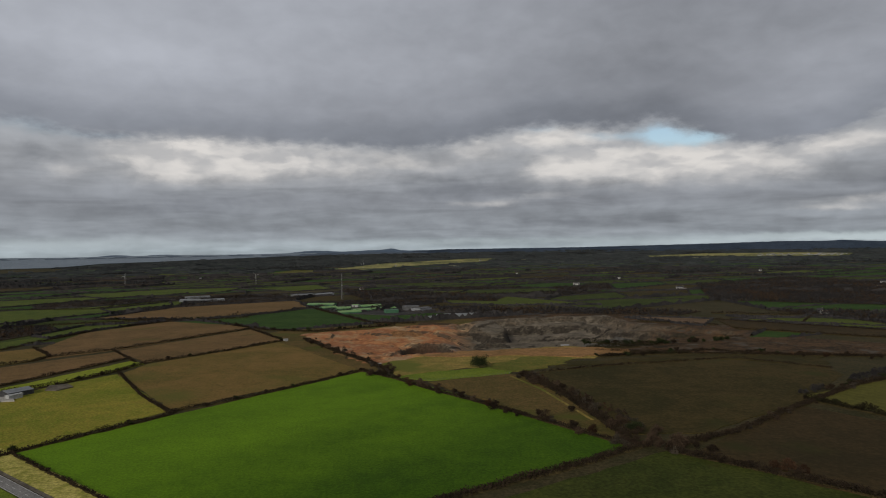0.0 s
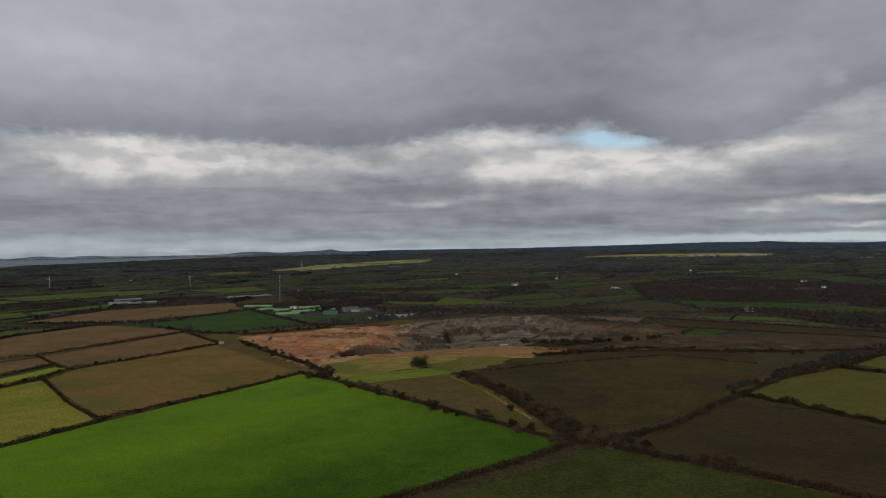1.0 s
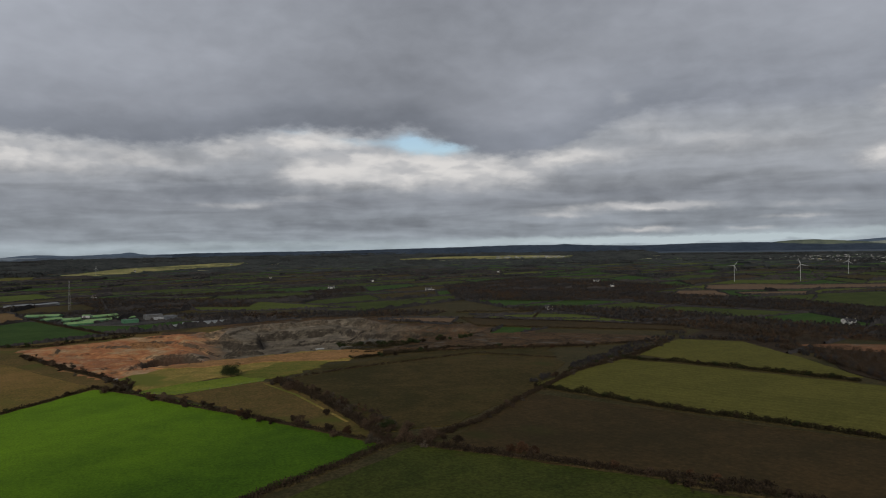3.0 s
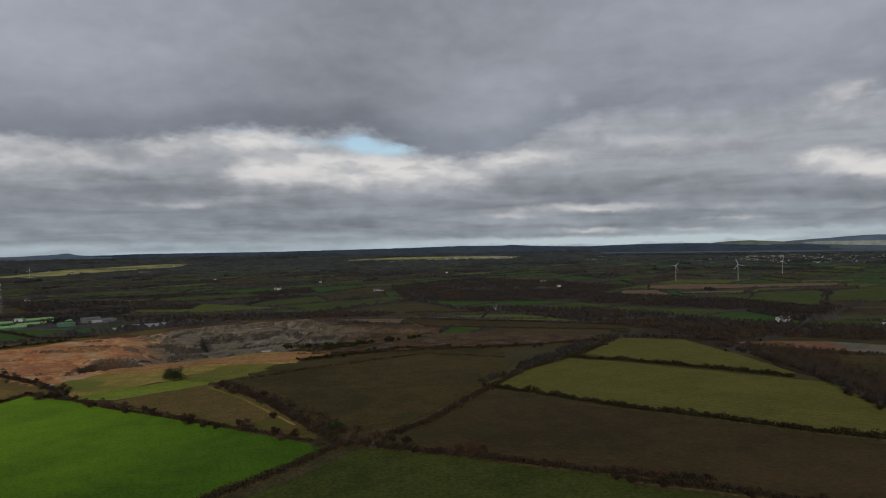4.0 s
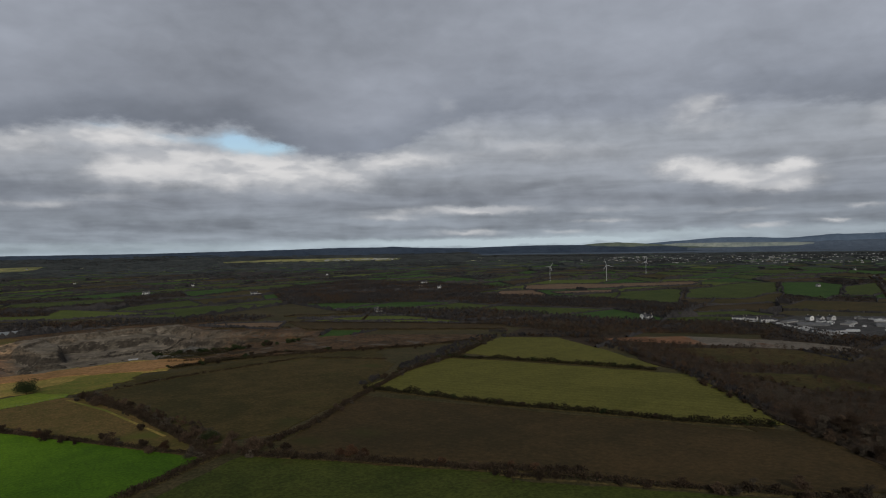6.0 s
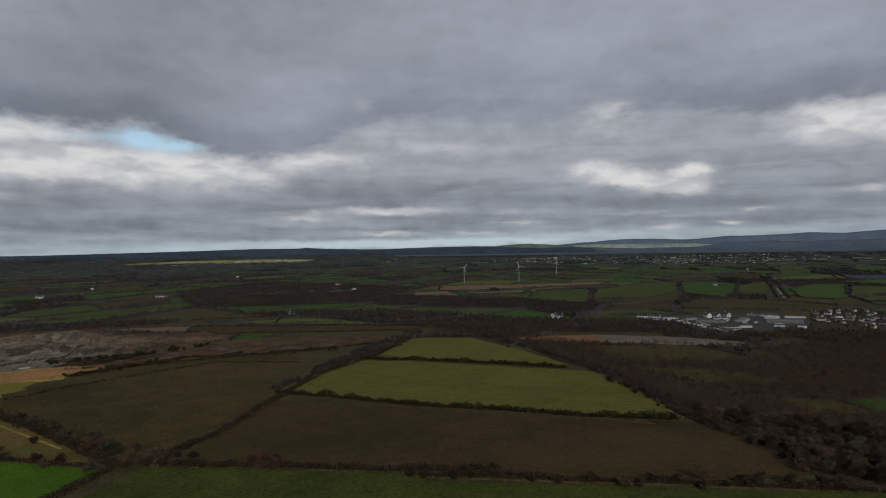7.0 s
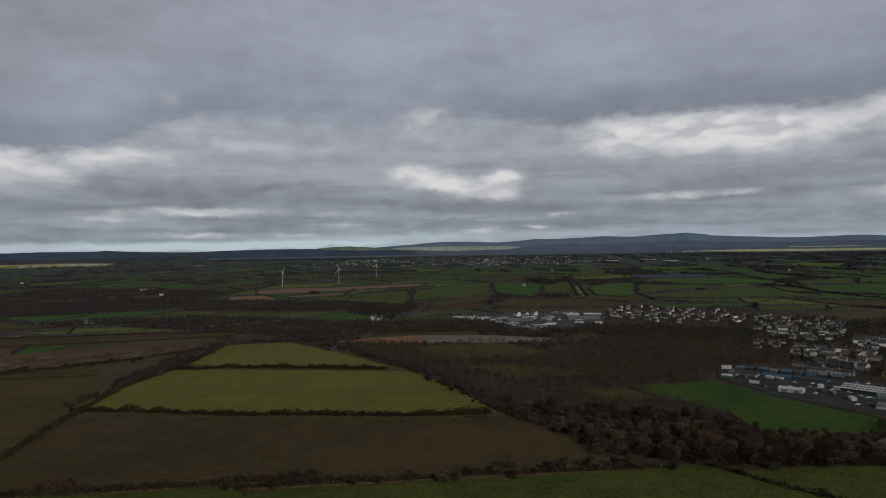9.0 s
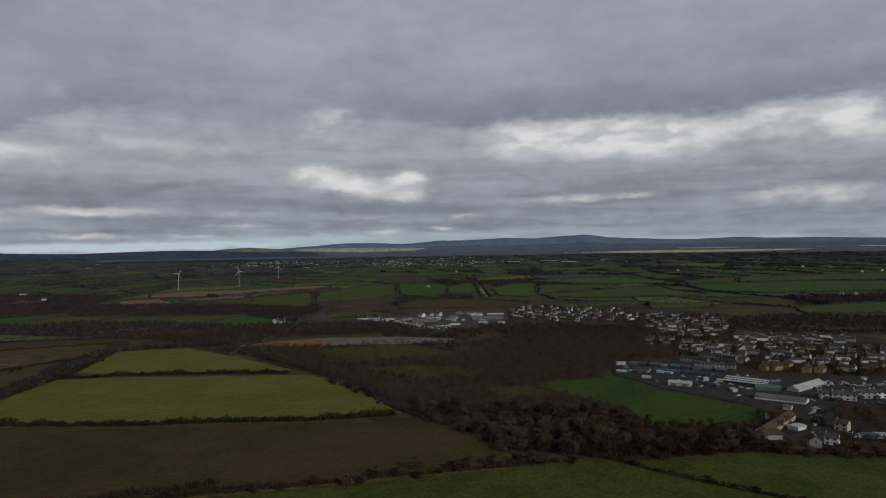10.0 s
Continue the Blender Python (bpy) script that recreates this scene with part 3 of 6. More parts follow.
def inside(x, y, poly):
    hit = False
    for (x0, y0), (x1, y1) in zip(poly, poly[1:] + poly[:1]):
        if (y0 > y) != (y1 > y) and x < (x1 - x0) * (y - y0) / (y1 - y0) + x0:
            hit = not hit
    return hit


def sunk(x, y):
    return 45.0 if inside(x, y, PIT_HOLE) else 0.0


FIELDS = []


def grown(corners, by):
    """The outline pushed outwards by so many metres."""
    n = len(corners)
    turn = 1 if sum(a[0] * b[1] - b[0] * a[1] for a, b in zip(corners, corners[1:] + corners[:1])) > 0 else -1
    out = []
    for i in range(n):
        (x0, y0), (x, y), (x1, y1) = corners[i - 1], corners[i], corners[(i + 1) % n]
        e0, e1 = Vector((y - y0, x0 - x)).normalized(), Vector((y1 - y, x - x1)).normalized()
        d = (e0 + e1) * turn
        d = d.normalized() * min(by / max(d.length / 2, 0.4), by * 2) if d.length > 1e-6 else Vector((0, 0))
        out.append((x + d.x, y + d.y))
    return out


def ragged(corners, step=9.0, most=1.3):
    """The same outline with a point every few metres, each a little off the line."""
    reach = min(math.hypot(x, y) for x, y in corners)
    if reach > 2500:
        return corners
    if reach > 1000:
        step, most = 45.0, 4.5
    out = []
    for (x0, y0), (x1, y1) in zip(corners, corners[1:] + corners[:1]):
        n = max(int(math.hypot(x1 - x0, y1 - y0) / step), 1)
        for i in range(n):
            off = most if i else 0.0
            out.append((x0 + (x1 - x0) * i / n + edge_rng.uniform(-off, off), y0 + (y1 - y0) * i / n + edge_rng.uniform(-off, off)))
    return out


def field(corners, mat, label, lift=0.25, name="field", kind="structure", spread=2.0, wild=1.3):
    """A level-edged sheet of one crop laid on the ground, cut into 50 m squares so that it follows the land."""
    corners = ragged(grown(corners, spread), most=wild)
    bm = bmesh.new()
    bm.faces.new([bm.verts.new((x, y, 0)) for x, y in corners])
    bm.normal_update()
    if bm.faces[:][0].normal.z < 0:
        bmesh.ops.reverse_faces(bm, faces=bm.faces[:])
    far = max(math.hypot(x, y) for x, y in corners)
    if far > FLAT:
        for axis in (0, 1):
            lo, hi = min(c[axis] for c in corners), max(c[axis] for c in corners)
            step = 60.0
            for i in range(int(lo // step) + 1, int(hi // step) + 1):
                co, no = [0, 0, 0], [0, 0, 0]
                co[axis], no[axis] = i * step, 1
                bmesh.ops.bisect_plane(bm, geom=bm.verts[:] + bm.edges[:] + bm.faces[:], plane_co=co, plane_no=no)
    bmesh.ops.triangulate(bm, faces=bm.faces[:])
    for v in bm.verts:
        v.co.z = ground_z(v.co.x, v.co.y) + lift + 0.008 * len(FIELDS)
    if far < 1500:
        rim = bmesh.ops.extrude_edge_only(bm, edges=[e for e in bm.edges if e.is_boundary])
        for v in rim["geom"]:
            if isinstance(v, bmesh.types.BMVert):
                v.co.z = ground_z(v.co.x, v.co.y) - 0.2
    me = bpy.data.meshes.new(name)
    bm.to_mesh(me)
    bm.free()
    me.materials.append(M[mat])
    ob = new(name, me)
    FIELDS.append(list(corners))
    return tagged(ob, label, "field" if name == "field" else name.replace("_", " "), kind=kind)


def clumps(points, size, count, flat=1.0, long=1.0, up=0.3):
    """Ragged triangles scattered about points (n x 3); size: per point spread (n x 3)."""
    n = len(points)
    c = np.repeat(points, count, axis=0)
    s = np.repeat(size, count, axis=0)
    o = rng.normal(size=(n * count, 3))
    o /= np.linalg.norm(o, axis=1)[:, None]
    o *= (rng.random((n * count, 1)) ** 0.4)
    o[:, 2] = o[:, 2] * 1.0
    c = c + o * s
    d = o + rng.normal(size=o.shape) * 0.6
    d[:, 2] += up
    d /= np.linalg.norm(d, axis=1)[:, None]
    side = np.cross(d, rng.normal(size=d.shape))
    side /= np.linalg.norm(side, axis=1)[:, None] + 1e-9
    k = rng.uniform(0.6, 1.4, (n * count, 1)) * flat
    a, b, e = c - side * k * 0.5, c + side * k * 0.5, c + d * k * long
    return np.stack([a, b, e], axis=1)


def along(line, step):
    out = []
    for (x0, y0), (x1, y1) in zip(line, line[1:]):
        n = max(int(math.hypot(x1 - x0, y1 - y0) / step), 1)
        out += [(x0 + (x1 - x0) * i / n, y0 + (y1 - y0) * i / n) for i in range(n)]
    return out + [line[-1]]


def hedge(line, height=2.6, width=2.4, mat="hedge", label="dark bare hawthorn hedge on a low earth bank", dense=None, gaps=0.06):
    """A field hedge: an earth bank with a ragged mass of twigs on it, of uneven height, with gaps."""
    thing = new("hedge")
    pts = np.array(along(line, 1.5))
    n = len(pts)
    d = np.gradient(pts, axis=0)
    d /= np.linalg.norm(d, axis=1)[:, None] + 1e-9
    nrm = np.stack([-d[:, 1], d[:, 0]], axis=1)
    ph = rng.uniform(0, 100)
    wave = np.array([noise.noise((i * 0.11 + ph, 0.5, 0)) + 0.7 * noise.noise((i * 0.45 + ph, 7.5, 0)) for i in range(n)])
    hh = height * np.clip(0.9 + 0.75 * wave, 0.35, 2.2)
    pts = pts + nrm * rng.normal(size=(n, 1)) * 0.3
    z0 = np.array([ground_z(x, y) for x, y in pts])
    # bank
    verts, faces = [], []
    for i in range(n):
        for off, z in ((-0.5, 0.0), (-0.26, 0.6), (0.26, 0.6), (0.5, 0.0)):
            verts.append((pts[i, 0] + nrm[i, 0] * off * width, pts[i, 1] + nrm[i, 1] * off * width, z0[i] + z + (0.1 if z else -0.1)))
    for i in range(n - 1):
        for k in range(3):
            faces.append((4 * i + k, 4 * i + k + 1, 4 * i + 5 + k, 4 * i + 4 + k))
    mesh_ob("bank", verts, faces, "bank", thing)
    keep = rng.random(n) > gaps
    c = np.column_stack([pts, z0 + 0.35 + hh * 0.5])[keep]
    s = np.column_stack([np.full(n, width * 0.55), np.full(n, width * 0.55), hh * 0.52])[keep]
    tri_mesh("foliage", clumps(c, s, dense or int(9 + 5 * width), 0.7, 1.2), mat, thing)
    return tagged(thing, label, "hedge", "field hedges")

# ---------------------------------------------------------------- quarry
PIT_BACK = [(-187, 940), (-145, 960), (-69, 997), (24, 1020), (72, 1084), (192, 1110), (259, 1127), (266, 1032), (295, 977), (346, 943), (395, 899)]
PIT_FRONT = [(353, 803), (264, 789), (173, 781), (138, 798), (72, 783), (-4, 745), (-50, 705), (-74, 697), (-116, 768)]
PIT_HOLE = PIT_BACK + PIT_FRONT


def line_gap(x, y, line):
    best = 1e9
    for (x0, y0), (x1, y1) in zip(line, line[1:]):
        dx, dy = x1 - x0, y1 - y0
        k = min(max(((x - x0) * dx + (y - y0) * dy) / (dx * dx + dy * dy), 0), 1)
        best = min(best, math.hypot(x - x0 - k * dx, y - y0 - k * dy))
    return best


def ease(a, b, v):
    k = min(max((v - a) / (b - a), 0), 1)
    return k * k * (3 - 2 * k)


def pit_z(x, y):
    """Level of the quarry: a shallow stripped bowl in the west, two rock benches in the middle, low spoil terraces in the east."""
    if not inside(x, y, PIT_HOLE):
        return 0.0
    turn = math.degrees(math.atan2(x, y))
    deep = 7 + 13 * ease(-1.0, 3.0, turn) - 9 * ease(11, 20, turn)
    wob = 10 * noise.noise((x * 0.02, y * 0.02, 1.7)) + 5 * noise.noise((x * 0.07, y * 0.07, 5.1))
    back = line_gap(x, y, PIT_BACK) + wob
    front = min(line_gap(x, y, PIT_FRONT), line_gap(x, y, [PIT_FRONT[-1], PIT_BACK[0]]), line_gap(x, y, [PIT_BACK[-1], PIT_FRONT[0]]))
    cliff = 0.5 * ease(2, 17, back) + 0.5 * ease(34, 50, back)
    bowl = 0.3 * ease(0, 60, back) + 0.35 * ease(50, 100, back) + 0.35 * ease(95, 110, back + wob)
    k = ease(-2.0, 2.0, turn)
    wall = bowl * (1 - k) + cliff * k
    slope = ease(0, 55, front + 0.4 * wob)
    rough = 1.1 * noise.noise((x * 0.05, y * 0.05, 9.0)) + 0.7 * noise.noise((x * 0.17, y * 0.17, 3.0)) + 0.4 * noise.noise((x * 0.4, y * 0.4, 6.0))
    cut = math.hypot(x - HOLE[0], (y - HOLE[1]) * 0.62) + 0.2 * wob
    hole = 18 * ease(35, 27, cut)
    spur = math.hypot((x - SPUR[0]) * 1.15, (y - SPUR[1]) * 0.5) + 0.5 * wob
    knoll = deep * min(wall, slope) * 0.95 * ease(34, 22, spur)
    ledge = 3.2 * ease(-0.05, 0.05, noise.noise((x * 0.018, y * 0.018, 21.0))) - 2.2 * ease(0.2, 0.3, noise.noise((x * 0.022, y * 0.022, 33.0)))
    rough += ledge * min(1, front / 30)
    return -deep * min(wall, slope) + rough * min(1, front / 20, max(back, 0) / 4) - hole + knoll


HOLE, SPUR = (-16, 814), (66, 1000)


def build_quarry():
    xs = [p[0] for p in PIT_HOLE]
    ys = [p[1] for p in PIT_HOLE]
    step = 2.6
    nx, ny = int((max(xs) - min(xs) + 140) / step), int((max(ys) - min(ys) + 140) / step)
    x0, y0 = min(xs) - 70, min(ys) - 70
    ids, verts, faces, index = {}, [], [], []
    near = {}
    for i in range(nx + 1):
        for j in range(ny + 1):
            x, y = x0 + i * step, y0 + j * step
            inn = inside(x, y, PIT_HOLE)
            if inn or line_gap(x, y, PIT_HOLE + PIT_HOLE[:1]) < 60 + 6 * noise.noise((x * .05, y * .05, 0)):
                ids[i, j] = len(verts)
                near[i, j] = inn
                verts.append((x, y, pit_z(x, y) if inn else 0.05))
    for i in range(nx):
        for j in range(ny):
            k = [(i, j), (i + 1, j), (i + 1, j + 1), (i, j + 1)]
            if all(q in ids for q in k):
                faces.append([ids[q] for q in k])
                x, y, _ = verts[ids[k[0]]]
                turn = math.degrees(math.atan2(x, y)) + 8 * noise.noise((x * 0.02, y * 0.02, 4.4))
                rim = line_gap(x, y, PIT_HOLE + PIT_HOLE[:1]) + 7 * noise.noise((x * 0.09, y * 0.09, 2.2))
                index.append(0 if near[i, j] or rim < 6 else 2 if turn < 1 else 1)
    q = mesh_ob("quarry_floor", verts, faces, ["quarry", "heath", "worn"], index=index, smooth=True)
    tagged(q, "open stone quarry with grey benched faces and orange earth", "quarry", kind="structure")


build_ground()
build_quarry()

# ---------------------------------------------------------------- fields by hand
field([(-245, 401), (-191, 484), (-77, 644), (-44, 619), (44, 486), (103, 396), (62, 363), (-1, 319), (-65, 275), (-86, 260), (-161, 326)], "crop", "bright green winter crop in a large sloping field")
field([(-307, 652), (-201, 500), (-252, 407), (-263, 392), (-404, 412), (-497, 508), (-351, 551), (-334, 601)], "olive", "olive-green pasture with worn brown patches")
field([(-300, 711), (-204, 859), (-153, 784), (-83, 660), (-128, 590), (-171, 545), (-194, 503), (-302, 651)], "brown", "brown grassy stubble field beside the green crop")
field([(-608, 1182), (-543, 1412), (-434, 1490), (-332, 1547), (-259, 1350), (-344, 1229), (-415, 1163)], "brown_red", "pale brown ploughed strip")
field([(-403, 1144), (-338, 1208), (-250, 1349), (-181, 1204), (-108, 1061), (-229, 990), (-259, 1015)], "deep_green", "deep green winter crop field")
field([(-480, 826), (-511, 992), (-445, 1132), (-313, 1058), (-285, 1018), (-384, 817), (-431, 759)], "brown_red", "brown stubble field between dark hedges")
field([(-376, 807), (-277, 1003), (-209, 886), (-306, 722)], "brown_red", "brown stubble field between dark hedges")
field([(-429, 488), (-484, 550), (-446, 700), (-376, 798), (-345, 755), (-366, 669), (-389, 610)], "brown_red", "long brown stubble strip")
field([(-418, 475), (-376, 590), (-328, 727), (-308, 712), (-316, 670), (-361, 566), (-398, 452)], "bright_grass", "narrow strip of fresh bright grass", lift=0.3)
field([(-596, 787), (-517, 812), (-493, 837), (-436, 767), (-455, 714), (-471, 622)], "brown", "dull brown and olive pasture")
field([(-675, 846), (-569, 894), (-544, 959), (-515, 921), (-532, 836), (-596, 787)], "meadow", "narrow green pasture strip")
field([(-565, 961), (-557, 1083), (-460, 1135), (-506, 1032), (-525, 933)], "meadow", "narrow green pasture strip")
field([(-1003, 1258), (-877, 1380), (-743, 1447), (-630, 1606), (-572, 1457), (-635, 1296), (-717, 1128), (-822, 1030)], "meadow", "dark green pasture")
field([(-684, 1398), (-616, 1570), (-588, 1597), (-554, 1440), (-612, 1292)], "meadow", "dull pasture strip between hedges")
field([(-60, 689), (-16, 739), (71, 774), (136, 789), (165, 773), (188, 742), (151, 708), (99, 705), (39, 671), (-14, 645), (-42, 630)], "tan", "straw-coloured rough grass below the quarry rim", wild=4.5)
field([(-44, 619), (-12, 639), (39, 658), (63, 662), (57, 630), (-13, 601)], "fresh", "fresh green grass round a lone tree", lift=0.3)
field([(39, 671), (106, 738), (127, 703), (107, 671), (71, 640), (54, 645)], "slope", "olive grass on the slope under the quarry", lift=0.35, wild=4.5)
field([(-11, 593), (57, 622), (70, 610), (87, 534), (102, 460), (102, 411), (76, 447), (38, 511)], "worn", "worn olive pasture wedge")
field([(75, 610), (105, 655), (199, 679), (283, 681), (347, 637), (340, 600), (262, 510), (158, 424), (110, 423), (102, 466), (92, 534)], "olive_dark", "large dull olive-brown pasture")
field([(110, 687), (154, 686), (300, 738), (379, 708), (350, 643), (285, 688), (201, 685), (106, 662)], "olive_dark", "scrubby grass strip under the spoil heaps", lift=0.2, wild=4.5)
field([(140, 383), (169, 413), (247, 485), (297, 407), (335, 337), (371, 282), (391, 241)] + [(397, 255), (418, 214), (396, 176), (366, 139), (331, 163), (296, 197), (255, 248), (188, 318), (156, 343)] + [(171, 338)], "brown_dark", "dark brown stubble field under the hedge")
field([(267, 517), (401, 594), (433, 549), (514, 388), (468, 316), (420, 249), (383, 288), (347, 351), (303, 438)], "lime", "yellow-green grass ley with faint mowing lines")
field([(438, 623), (548, 688), (597, 642), (561, 522), (528, 435), (489, 477), (451, 571)], "lime", "yellow-green grass ley below a wooded bank")
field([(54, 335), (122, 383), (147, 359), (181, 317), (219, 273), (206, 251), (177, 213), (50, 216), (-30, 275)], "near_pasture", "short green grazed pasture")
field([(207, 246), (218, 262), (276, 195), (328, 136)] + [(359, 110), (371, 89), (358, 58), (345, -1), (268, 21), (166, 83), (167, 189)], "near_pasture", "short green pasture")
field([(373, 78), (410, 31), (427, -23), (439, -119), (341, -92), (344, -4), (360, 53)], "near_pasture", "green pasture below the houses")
field([(544, 193), (595, 152), (593, 123), (563, 62), (552, 6), (492, 23), (450, 73), (476, 99), (503, 121)], "playing", "green playing field behind the sheds")
field([(635, 593), (676, 581), (723, 547), (682, 483), (634, 545)], "rust_earth", "bare rust-red strip of made ground", name="made_ground")
field([(723, 547), (772, 460), (783, 384), (755, 355), (691, 458), (682, 483)], "gravel", "bare stony strip of made ground", name="made_ground")
field([(427, 1032), (539, 1054), (612, 991), (629, 872), (616, 834), (543, 912)], "new_ley", "green strip of grass", lift=0.4)
field([(284, 1086), (315, 1096), (398, 1044), (359, 971)], "bare", "straw-brown field", lift=0.4)
field([(923, 1202), (1105, 1389), (1182, 1353), (1044, 1129)], "bare", "brown ploughed field", lift=0.5)
field([(954, 747), (1063, 687), (1031, 591), (924, 705)], "pasture", "narrow green field", lift=0.5)
field([(1357, -1), (1526, -149), (1588, -272), (1354, -232), (1246, -16)], "pasture", "narrow green field behind the houses", lift=0.5)
# far strips whose sunlight comes from their pale colour
field([(1208, 4145), (1576, 4185), (2005, 4028), (2231, 3804), (2084, 3602), (1609, 3860), (1191, 4029)], "pale", "stubble along the far rise, painted pale as if sunlit", lift=0.8)
field([(-524, 3335), (-324, 3839), (121, 4202), (292, 4211), (239, 3919), (-72, 3656), (-380, 3250)], "pale", "stubble along the far rise, painted pale as if sunlit", lift=0.8)
field([(-752, 3003), (-700, 3272), (-590, 3249), (-587, 2969)], "lime", "far field in yellow-green chosen to look sunlit", lift=0.8)
field([(2424, 863), (2534, 642), (2360, 563), (2224, 753)], "solar", "blue-black solar panel field", lift=1.5, name="solar_field")
field([(-1125, 1571), (-1062, 1672), (-909, 1771), (-816, 1695), (-931, 1466), (-993, 1387)], "meadow", "green pasture strip")
field([(-1455, 2034), (-1374, 2165), (-1287, 2285), (-1198, 2163), (-1274, 2007), (-1306, 1825)], "olive_dark", "dull stubble strip", lift=0.4)
field([(-990, 1869), (-810, 2065), (-603, 2099), (-598, 1919), (-710, 1810), (-831, 1698)], "meadow", "green pasture strip", lift=0.4)
field([(-586, 2042), (-399, 2194), (-312, 1976), (-402, 1873)], "meadow", "green pasture strip", lift=0.4)
field([(-7, 1565), (145, 1569), (295, 1328), (124, 1346), (16, 1406)], "new_ley", "yellow-green field behind the quarry", lift=0.4)
field([(444, 1089), (530, 1034), (558, 1072), (630, 996), (588, 931), (504, 984)], "new_ley", "narrow bright field", lift=0.4)
field([(1299, 1524), (1416, 1516), (1517, 1404), (1759, 1307), (1715, 1247), (1613, 1218), (1383, 1279), (1204, 1346), (1192, 1393)], "bare", "long brown ploughed strip", lift=0.5)
field([(1171, 1272), (1336, 1217), (1241, 1145), (1138, 1210)], "bare", "narrow brown ploughed strip", lift=0.5)
field([(1061, 975), (1277, 1147), (1458, 1156), (1431, 1088), (1243, 955), (1099, 850)], "pasture", "dull green field between dark hedges", lift=0.5)
field([(1326, 1177), (1589, 1210), (1651, 1167), (1563, 1105), (1484, 1140), (1335, 1145)], "olive_dark", "dull olive strip between dark hedges", lift=0.5)
field([(1452, 1088), (1791, 1166), (1862, 1109), (1502, 891), (1292, 839), (1221, 920)], "pasture", "green field between dark hedges", lift=0.5)
field([(1866, 1095), (1941, 1028), (1870, 933), (1514, 759), (1391, 723), (1452, 844)], "deep_green", "green field between dark hedges", lift=0.5)
field([(1794, 888), (1997, 906), (1629, 726), (1528, 702), (1517, 748)], "pasture", "green field beside a straight road", lift=0.5)
field([(1725, 723), (1935, 760), (2006, 704), (1549, 541), (1476, 540), (1494, 608)], "fresh_dull", "bright green field beside a straight road", lift=0.5)
field([(2089, 763), (2303, 699), (2433, 557), (2224, 357), (2074, 346), (1995, 457), (2023, 615)], "fresh_dull", "long green field below the solar panels", lift=0.5)
field([(1926, 661), (1946, 558), (1918, 427), (1732, 482), (1657, 518), (1588, 545)], "pasture", "green field between dark hedges", lift=0.5)
field([(1536, 520), (1696, 444), (1871, 399), (1913, 322), (1742, 252), (1679, 181), (1602, 196), (1513, 335), (1460, 469)], "pasture", "green field between dark hedges", lift=0.5)
field([(1276, 433), (1395, 309), (1395, 260), (1342, 255), (1231, 375)], "deep_green", "narrow green field behind the houses", lift=0.5)
field([(1346, 243), (1414, 145), (1318, 130), (1254, 224)], "pasture", "narrow green field behind the houses", lift=0.5)
field([(2005, 267), (2220, 12), (2285, -223), (2337, -401), (1920, -329), (1866, -182), (1727, 67), (1778, 192)], "deep_green", "large deep green field", lift=0.5)
field([(2450, 161), (2610, -52), (2766, -270), (2878, -494), (2422, -415), (2372, -232), (2318, -46), (2170, 140)], "deep_green", "large deep green field", lift=0.5)
field([(2201, 309), (2448, 178), (2167, 154), (2061, 267)], "pasture", "green field between dark hedges", lift=0.5)
field([(2966, 1029), (3188, 807), (2904, 735), (2746, 929)], "fresh_dull", "pale green far field", lift=0.7)
field([(3461, 524), (3461, 274), (3213, 277), (3257, 469)], "meadow", "pale green far field", lift=0.7)
# three more strips with sunshine painted into the colour
field([(4506, 1213), (4601, 978), (4732, 507), (4777, 24), (4778, -158), (4708, -96), (4574, 330), (4521, 650), (4488, 990)], "dist_pale", "far pasture, painted pale as if sunlit", lift=1.5)
field([(4739, 681), (4792, 247), (4787, 246), (4724, 644)], "dist_pale", "far pasture, painted pale as if sunlit", lift=1.5)
field([(4787, -334), (4730, -814), (4704, -809), (4737, -387)], "dist_pale", "far pasture, painted pale as if sunlit", lift=1.5)
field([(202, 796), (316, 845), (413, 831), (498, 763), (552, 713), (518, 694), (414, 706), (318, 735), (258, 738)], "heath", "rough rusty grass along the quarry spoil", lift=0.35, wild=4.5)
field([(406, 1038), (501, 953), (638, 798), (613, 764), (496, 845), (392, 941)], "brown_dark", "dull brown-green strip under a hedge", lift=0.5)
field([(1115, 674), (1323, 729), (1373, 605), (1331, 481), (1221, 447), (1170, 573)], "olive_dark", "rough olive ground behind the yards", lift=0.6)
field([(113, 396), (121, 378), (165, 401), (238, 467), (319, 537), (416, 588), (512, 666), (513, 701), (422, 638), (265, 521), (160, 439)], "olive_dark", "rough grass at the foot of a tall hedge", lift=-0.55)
field([(-30, 736), (24, 761), (94, 774), (165, 778), (199, 758), (183, 720), (128, 718), (71, 733), (11, 725)], "bare_tan", "bare tan earth along the quarry rim", lift=0.3, wild=4.5)
HAND = list(FIELDS)

# ---------------------------------------------------------------- far country
TOWN_ZONE = [(787, 539), (1156, 662), (1288, 392), (1294, 95), (1286, -254), (439, -119), (408, 31), (498, 27), (613, 142), (854, 190), (859, 338)]
WOOD_ZONE = [(424, 246), (526, 378), (537, 448), (629, 583), (641, 551), (751, 353), (964, 294), (976, 217), (830, 155), (801, 117), (722, 108), (691, 148), (655, 154), (600, 153), (545, 196), (494, 118), (448, 72), (499, 7), (416, 26), (375, 78), (373, 90), (359, 137), (385, 172), (411, 215)]


def from_true(x, y):
    r = math.hypot(x, y)
    k = near_range(r) / r
    return x * k, y * k


